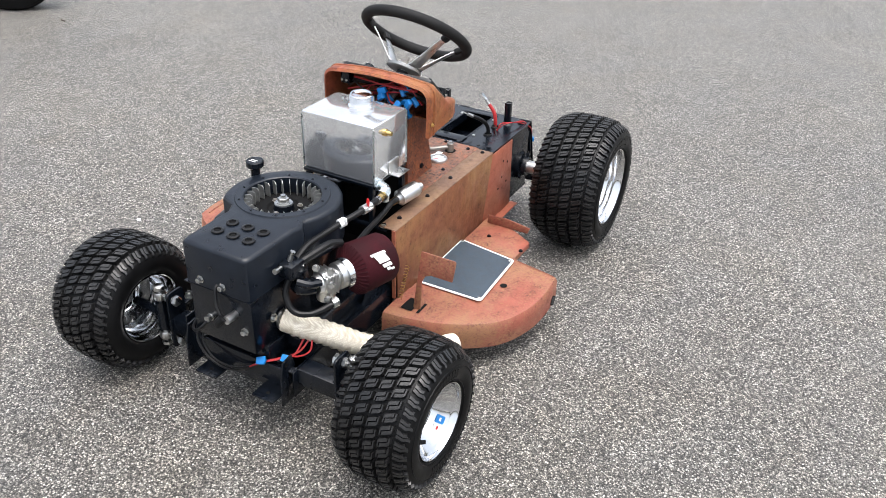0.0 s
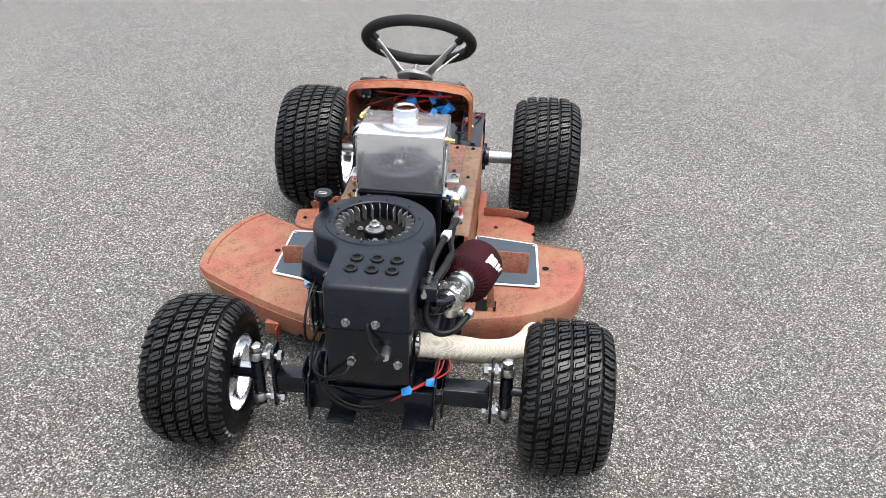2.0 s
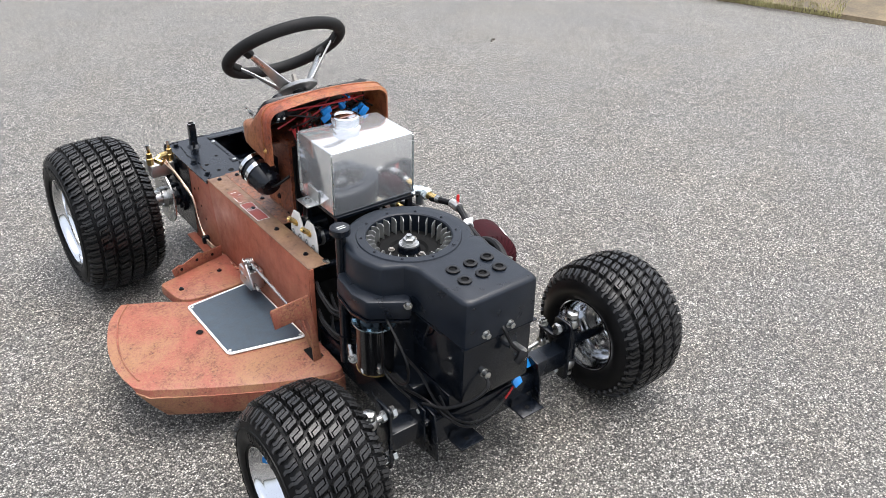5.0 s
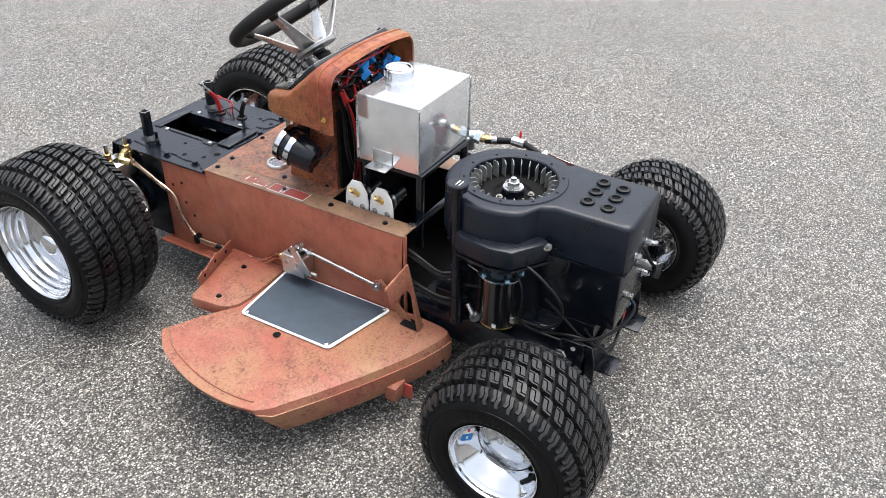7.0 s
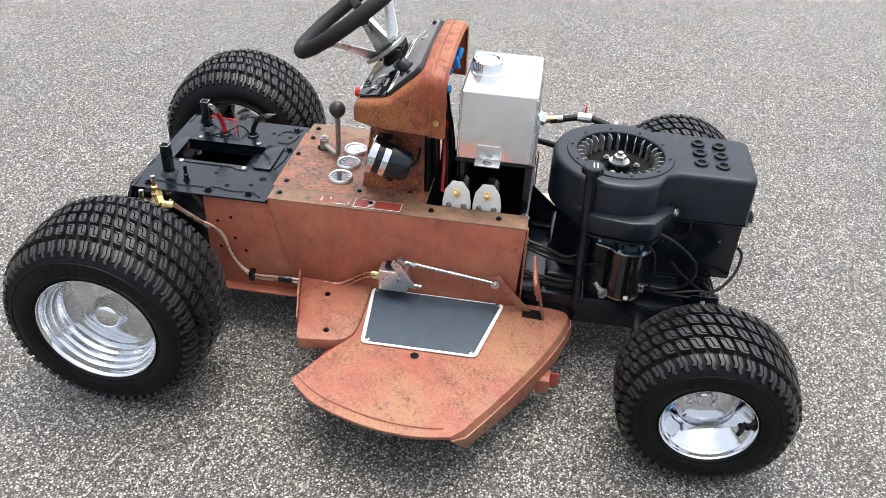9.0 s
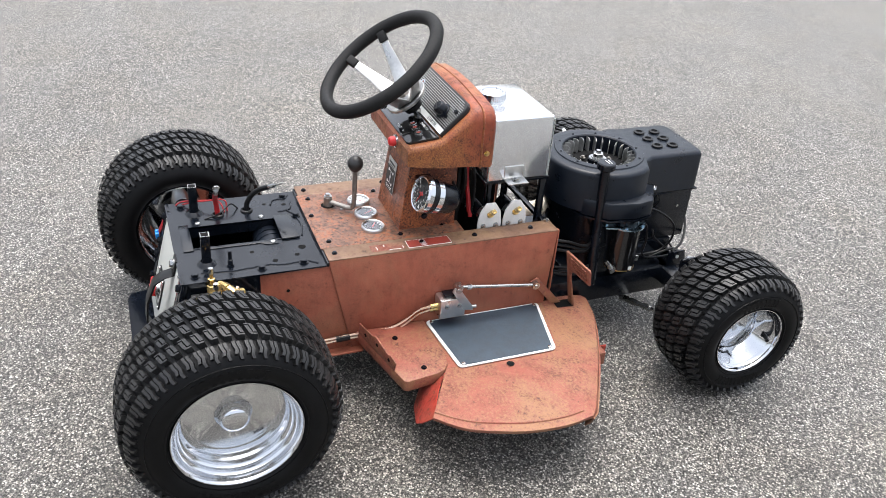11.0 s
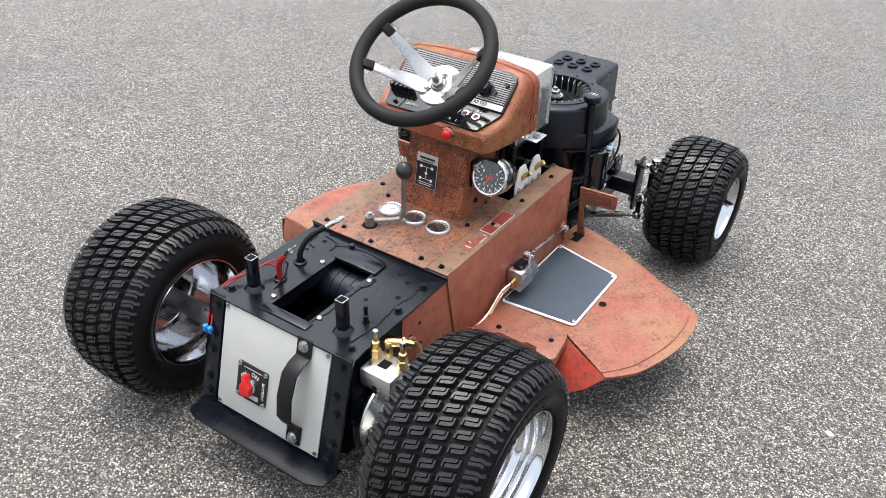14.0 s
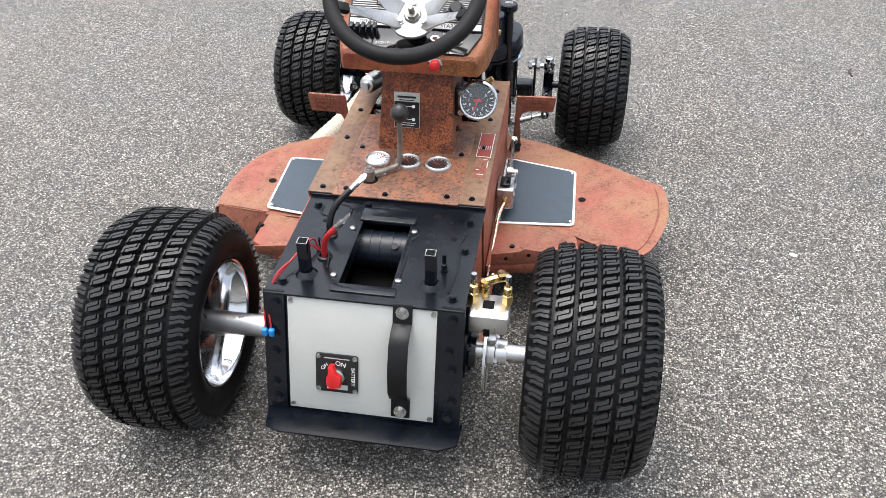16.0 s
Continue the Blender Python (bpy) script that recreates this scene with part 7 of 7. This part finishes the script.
# pull handle
hx = -0.089
prof = [(0.014, 0.006), (-0.026, 0.006), (-0.036, 0.026), (-0.056, 0.044), (-0.108, 0.051), (-0.160, 0.044), (-0.184, 0.024), (-0.192, 0.006), (-0.236, 0.006)]
bm = bmesh.new()
rows = []
for y, h in prof:
    rows.append([bm.verts.new(BACK @ Vector((hx + w, y - 0.010, h + d))) for w, d in ((-0.019, 0), (0.019, 0), (0.019, -0.005), (-0.019, -0.005))])
for a, b in zip(rows, rows[1:]):
    for k in range(4):
        bm.faces.new((a[k], a[(k + 1) % 4], b[(k + 1) % 4], b[k]))
bm.faces.new(rows[0])
bm.faces.new(rows[-1])
bmesh.ops.recalc_face_normals(bm, faces=bm.faces)
handle = part("pull_handle", bm, M_RUBBER, rear, "black steel pull handle", 0.0012)
for yy in (-0.012, -0.232):
    bolt(BACK @ Vector((hx, yy, 0.006)), out_dir, 0.009, handle)
# battery switch
sx, sy = 0.041, -0.163
sw = part("battery_switch", prism(rounded(sx - 0.043, sx + 0.043, sy - 0.043, sy + 0.043, 0.005), 0.0, 0.004, m=BACK), M_FACE, rear, "black battery switch plate with a red key", 0.0008)
for dx in (-0.037, 0.037):
    for dy in (-0.037, 0.037):
        part("screw", lathe(BACK @ Vector((sx + dx, sy + dy, 0.004)), out_dir, [(0, 0.0055), (0.002, 0.005), (0.002, 0)], 12), M_STEEL, sw)


def plate_words(text, size, x, y, turn=0.0):
    m = BACK @ Matrix.Translation((x, y, 0.0044)) @ Matrix.Diagonal((-1, 1, 1, 1)) @ Matrix.Rotation(turn, 4, "Z")
    words(text, size, m, M_WHITE, sw)


plate_words("ON", 0.014, sx - 0.008, sy + 0.022, -0.2)
plate_words("OFF", 0.011, sx + 0.024, sy + 0.014, 0.7)
plate_words("BATTERY", 0.010, sx - 0.033, sy - 0.004, -math.pi / 2)
part("print_bar", box(sx - 0.022, sx + 0.020, sy - 0.036, sy - 0.025, 0.004, 0.0044, m=BACK), M_GREY, sw)
part("print_bar", box(sx - 0.026, sx + 0.026, sy + 0.033, sy + 0.035, 0.004, 0.0044, m=BACK), M_GREY, sw)
part("switch_base", lathe(BACK @ Vector((sx, sy - 0.004, 0.004)), out_dir, [(0, 0.018), (0.008, 0.017), (0.010, 0.014), (0.010, 0)], 24), M_STEEL, sw)
part("red_key", prism([(-0.012, -0.018), (0.010, -0.020), (0.016, -0.008), (0.014, 0.006), (0.008, 0.012), (0.007, 0.030), (-0.004, 0.031), (-0.006, 0.014), (-0.016, 0.004)], 0.008, 0.026, m=BACK @ Matrix.Translation((sx + 0.002, sy - 0.004, 0)) @ Matrix.Rotation(-0.15, 4, "Z")), M_RED, sw, "red plastic battery key", 0.003)

# cables on the top plate
for pts, r, mat, label in (([(0.097, 0.525, RT), (0.095, 0.527, RT + 0.030), (0.086, 0.530, RT + 0.056), (0.066, 0.530, RT + 0.080)], 0.0065, M_REDWIRE, "thick red battery cable with a bare lug"),
                          ([(0.105, 0.450, RT), (0.106, 0.447, RT + 0.024), (0.101, 0.432, RT + 0.050), (0.088, 0.415, RT + 0.068), (0.070, 0.395, RT + 0.082)], 0.0068, M_RUBBER, "thick black battery cable with a crimped lug")):
    cable = part("battery_cable", tube(pts, r, 10, 6), mat, rear, label)
    e, d = Vector(pts[-1]), (Vector(pts[-1]) - Vector(pts[-2])).normalized()
    part("lug_barrel", rod(e - d * 0.008, e + d * 0.022, 0.0062, 10), M_STEEL, rear)
    side = d.cross(Vector((0, 0, 1))).normalized()
    m = Matrix.Translation(e + d * 0.030) @ Matrix((d, side, d.cross(side))).transposed().to_4x4()
    part("lug_tongue", prism([(-0.014, -0.006), (0.008, -0.009), (0.016, -0.005), (0.018, 0), (0.016, 0.005), (0.008, 0.009), (-0.014, 0.006)], -0.0012, 0.0012, m=m), M_STEEL, rear, "bright cable lug")
    part("grommet", lathe((pts[0][0], pts[0][1], RT), (0, 0, 1), [(0, 0.016), (0.004, 0.015), (0.006, 0.011)], 20), M_RUBBER, rear)
for k, pts in enumerate(([(0.118, 0.498, RT), (0.128, 0.505, RT + 0.028), (0.150, 0.560, RT + 0.018), (0.172, 0.610, RT + 0.010), (0.180, 0.645, RT - 0.030), (0.172, 0.672, RT - 0.075)], [(0.112, 0.505, RT), (0.135, 0.520, RT + 0.022), (0.158, 0.580, RT + 0.014), (0.186, 0.640, RT - 0.020), (0.184, 0.672, RT - 0.075)], [(0.125, 0.47, RT), (0.115, 0.49, RT + 0.02), (0.090, 0.52, RT + 0.01), (0.083, 0.56, RT)])):
    part("thin_wire", tube(pts, 0.002, 6, 6), M_REDWIRE if k < 2 else M_RUBBER, rear)
for xx in (0.170, 0.184):
    part("blue_connector", box(xx - 0.0055, xx + 0.0055, 0.672, 0.682, RT - 0.088, RT - 0.072), M_BLUE, rear, "blue crimp connector", 0.002)

# ---- rear axle, brake disc and caliper ----
ax = part("rear_axle", rod((0.19, REAR_Y, REAR_Z), (0.445, REAR_Y, REAR_Z), 0.0235, 24), M_ALU, mower, "bare steel rear axle tube")
part("axle_shaft", rod((-0.19, REAR_Y, REAR_Z), (-0.473, REAR_Y, REAR_Z), 0.0175, 20), M_ALU, ax)
part("bearing_flange", lathe((0.182, REAR_Y, REAR_Z), (1, 0, 0), [(0, 0), (0, 0.050), (0.010, 0.050), (0.014, 0.036), (0.030, 0.034), (0.030, 0)], 28), M_BLACK, ax, "black bearing flange")
part("bearing_flange", lathe((-0.200, REAR_Y, REAR_Z), (-1, 0, 0), [(0, 0), (0, 0.062), (0.010, 0.062), (0.014, 0.040), (0.026, 0.038), (0.026, 0)], 28), M_BLACK, ax)
for k in range(4):
    a = math.pi / 4 + k * math.pi / 2
    for xx, s in ((0.192, 1), (-0.210, -1)):
        bolt((xx, REAR_Y + 0.045 * math.cos(a), REAR_Z + 0.045 * math.sin(a)), (s, 0, 0), 0.008, ax, M_BLACK)
disc = part("brake_disc", lathe((-0.248, REAR_Y, REAR_Z), (1, 0, 0), [(-0.0025, 0.030), (-0.0025, 0.088), (0.0025, 0.088), (0.0025, 0.030)], 48, closed=True), M_STEEL, ax, "bare steel brake disc")
part("disc_hub", lathe((-0.258, REAR_Y, REAR_Z), (-1, 0, 0), [(-0.012, 0.034), (0.006, 0.034), (0.008, 0.026), (0.030, 0.026), (0.030, 0)], 28), M_ALU, ax)
for k in range(5):
    a = k * 2 * math.pi / 5
    bolt((-0.264, REAR_Y + 0.027 * math.cos(a), REAR_Z + 0.027 * math.sin(a)), (-1, 0, 0), 0.006, ax)
cal = part("brake_caliper", box(-0.288, -0.212, 0.560, 0.630, 0.310, 0.352), M_ALU, mower, "billet alloy brake caliper with brass fittings", 0.003)
part("caliper_slot", box(-0.258, -0.236, 0.580, 0.604, 0.352, 0.3526), M_INSIDE, cal)
part("caliper_gap", box(-0.254, -0.242, 0.628, 0.6306, 0.304, 0.322), M_INSIDE, cal)
for xx, yy in ((-0.216, 0.582), (-0.282, 0.580)):
    part("bleed_fitting", lathe((xx, yy, 0.352), (0, 0, 1), [(0, 0.0115), (0.020, 0.0115), (0.022, 0.009), (0.038, 0.009), (0.040, 0.005), (0.052, 0.005), (0.052, 0)], 6), M_BRASS, cal, "brass bleed fitting")
    part("bleed_cap", rod((xx, yy, 0.404), (xx, yy, 0.418), 0.0058, 8), M_STEEL, cal)
for a, b in (((-0.236, 0.562, 0.384), (-0.258, 0.550, 0.386)), ((-0.258, 0.550, 0.386), (-0.276, 0.536, 0.380)), ((-0.236, 0.564, 0.352), (-0.236, 0.564, 0.388)), ((-0.276, 0.540, 0.382), (-0.262, 0.520, 0.374))):
    part("brass_tee", rod(a, b, 0.009, 8), M_BRASS, cal)
part("caliper_arm", box(-0.212, -0.196, 0.585, 0.610, 0.29, 0.335), M_BLACK, cal)
part("transaxle", lathe((-0.17, REAR_Y, 0.215), (1, 0, 0), [(0, 0), (0, 0.07), (0.02, 0.085), (0.28, 0.085), (0.30, 0.07), (0.30, 0)], 24), M_BLACK, mower, "black transaxle housing inside the rear box")


mower.location.z = LIFT


# ---- round about ----
def make_car_wheel():
    at = Vector((-3.76, 1.40, 0.0))
    face = Vector((0.62, -0.78, 0)).normalized()
    ob = thing("car_wheel", "black tyre and dark rim of a car parked on the asphalt", "car wheel", at)
    r = 0.325
    part("tyre", lathe(at + Vector((0, 0, r)), face, [(-0.20, 0.20), (-0.205, 0.26), (-0.19, 0.305), (-0.165, r), (-0.03, r), (-0.008, 0.308), (0.004, 0.26), (0.0, 0.21), (-0.02, 0.20)], 48, closed=True), M_TYRE, ob, "black road tyre")
    part("rim", lathe(at + Vector((0, 0, r)), face, [(-0.010, 0.212), (-0.002, 0.208), (-0.006, 0.196), (-0.05, 0.188), (-0.06, 0.05), (-0.03, 0.045), (-0.03, 0)], 40), M_GREYRIM, ob, "dark silver rim")
    part("hub", rod(at + Vector((0, 0, r)) - face * 0.2, at + Vector((0, 0, r)) - face * 0.055, 0.08, 20), M_INSIDE, ob)


make_car_wheel()


def make_verge():
    """Dry grass beyond the edge of the asphalt."""
    rnd = random.Random(5)
    a, d = Vector((3.63, 3.32, 0)), Vector((0.373, -0.928, 0)).normalized()
    n = Vector((-d.y, d.x, 0))
    if n.x < 0:
        n = -n
    bm = bmesh.new()
    rows = []
    for i in range(41):
        p = a + d * (-14 + i * 0.7) + n * 0.03 * math.sin(i * 1.7)
        rows.append([bm.verts.new(p + Vector((0, 0, -0.01))), bm.verts.new(p + n * 0.015 + Vector((0, 0, 0.030))), bm.verts.new(p + n * 0.5 + Vector((0, 0, 0.03))), bm.verts.new(p + n * 60 + Vector((0, 0, 0.03)))])
    for r0, r1 in zip(rows, rows[1:]):
        for k in range(3):
            bm.faces.new((r0[k], r0[k + 1], r1[k + 1], r1[k]))
    bmesh.ops.recalc_face_normals(bm, faces=bm.faces)
    tagged(part("verge", bm, M_TURF, None), "dry grassy verge beside the asphalt", "verge", kind="structure")
    bm = bmesh.new()
    for k in range(24000):
        w = rnd.random() ** 2.4
        p = a + d * rnd.uniform(-4.5, 2.5) + n * (-0.015 + 2.2 * w)
        h, s, t = rnd.uniform(0.02, 0.06), rnd.uniform(0.0016, 0.0034), rnd.uniform(0, 6.28)
        e, lean = Vector((math.cos(t), math.sin(t), 0)), Vector((rnd.uniform(-0.04, 0.025), rnd.uniform(-0.035, 0.025), 0))
        b = p + Vector((0, 0, 0.010))
        m = b + lean * 0.4 + Vector((0, 0, h * 0.6))
        v = [bm.verts.new(q) for q in (b - e * s, b + e * s, m + e * s * 0.7, m - e * s * 0.7, b + lean + Vector((0, 0, h)))]
        bm.faces.new((v[0], v[1], v[2], v[3]))
        bm.faces.new((v[3], v[2], v[4]))
    tagged(part("grass", bm, M_GRASS, None, smooth=0), "short dry yellow-green grass along the asphalt", "grass", kind="stuff")


make_verge()


def make_litter():
    t = part("twig", tube([(-3.38, 1.45, 0.003), (-3.35, 1.43, 0.005), (-3.32, 1.43, 0.003)], 0.004, 6, 4), M_TWIG, None)
    tagged(t, "small dark twig lying on the asphalt", "twig")
    t = part("twig", tube([(-1.46, -1.44, 0.003), (-1.445, -1.41, 0.006), (-1.45, -1.37, 0.003)], 0.004, 6, 4), M_TWIG, None)
    tagged(t, "thin brown twig lying on the asphalt", "twig")
    t = part("twig", tube([(2.25, 1.90, 0.003), (2.275, 1.925, 0.006), (2.30, 1.93, 0.003)], 0.005, 6, 4), M_TWIG, None)
    tagged(t, "short dark twig lying on the asphalt", "twig")
    bm = bmesh.new()
    rnd = random.Random(2)
    prism([(-1.03 + 0.011 * rnd.uniform(0.6, 1.2) * math.cos(k * 0.785), -0.163 + 0.009 * rnd.uniform(0.6, 1.2) * math.sin(k * 0.785)) for k in range(8)], 0.0, 0.0022, bm)
    tagged(part("pale_speck", bm, M_WHITE, None), "small flat white speck stuck to the asphalt", "speck")


make_litter()
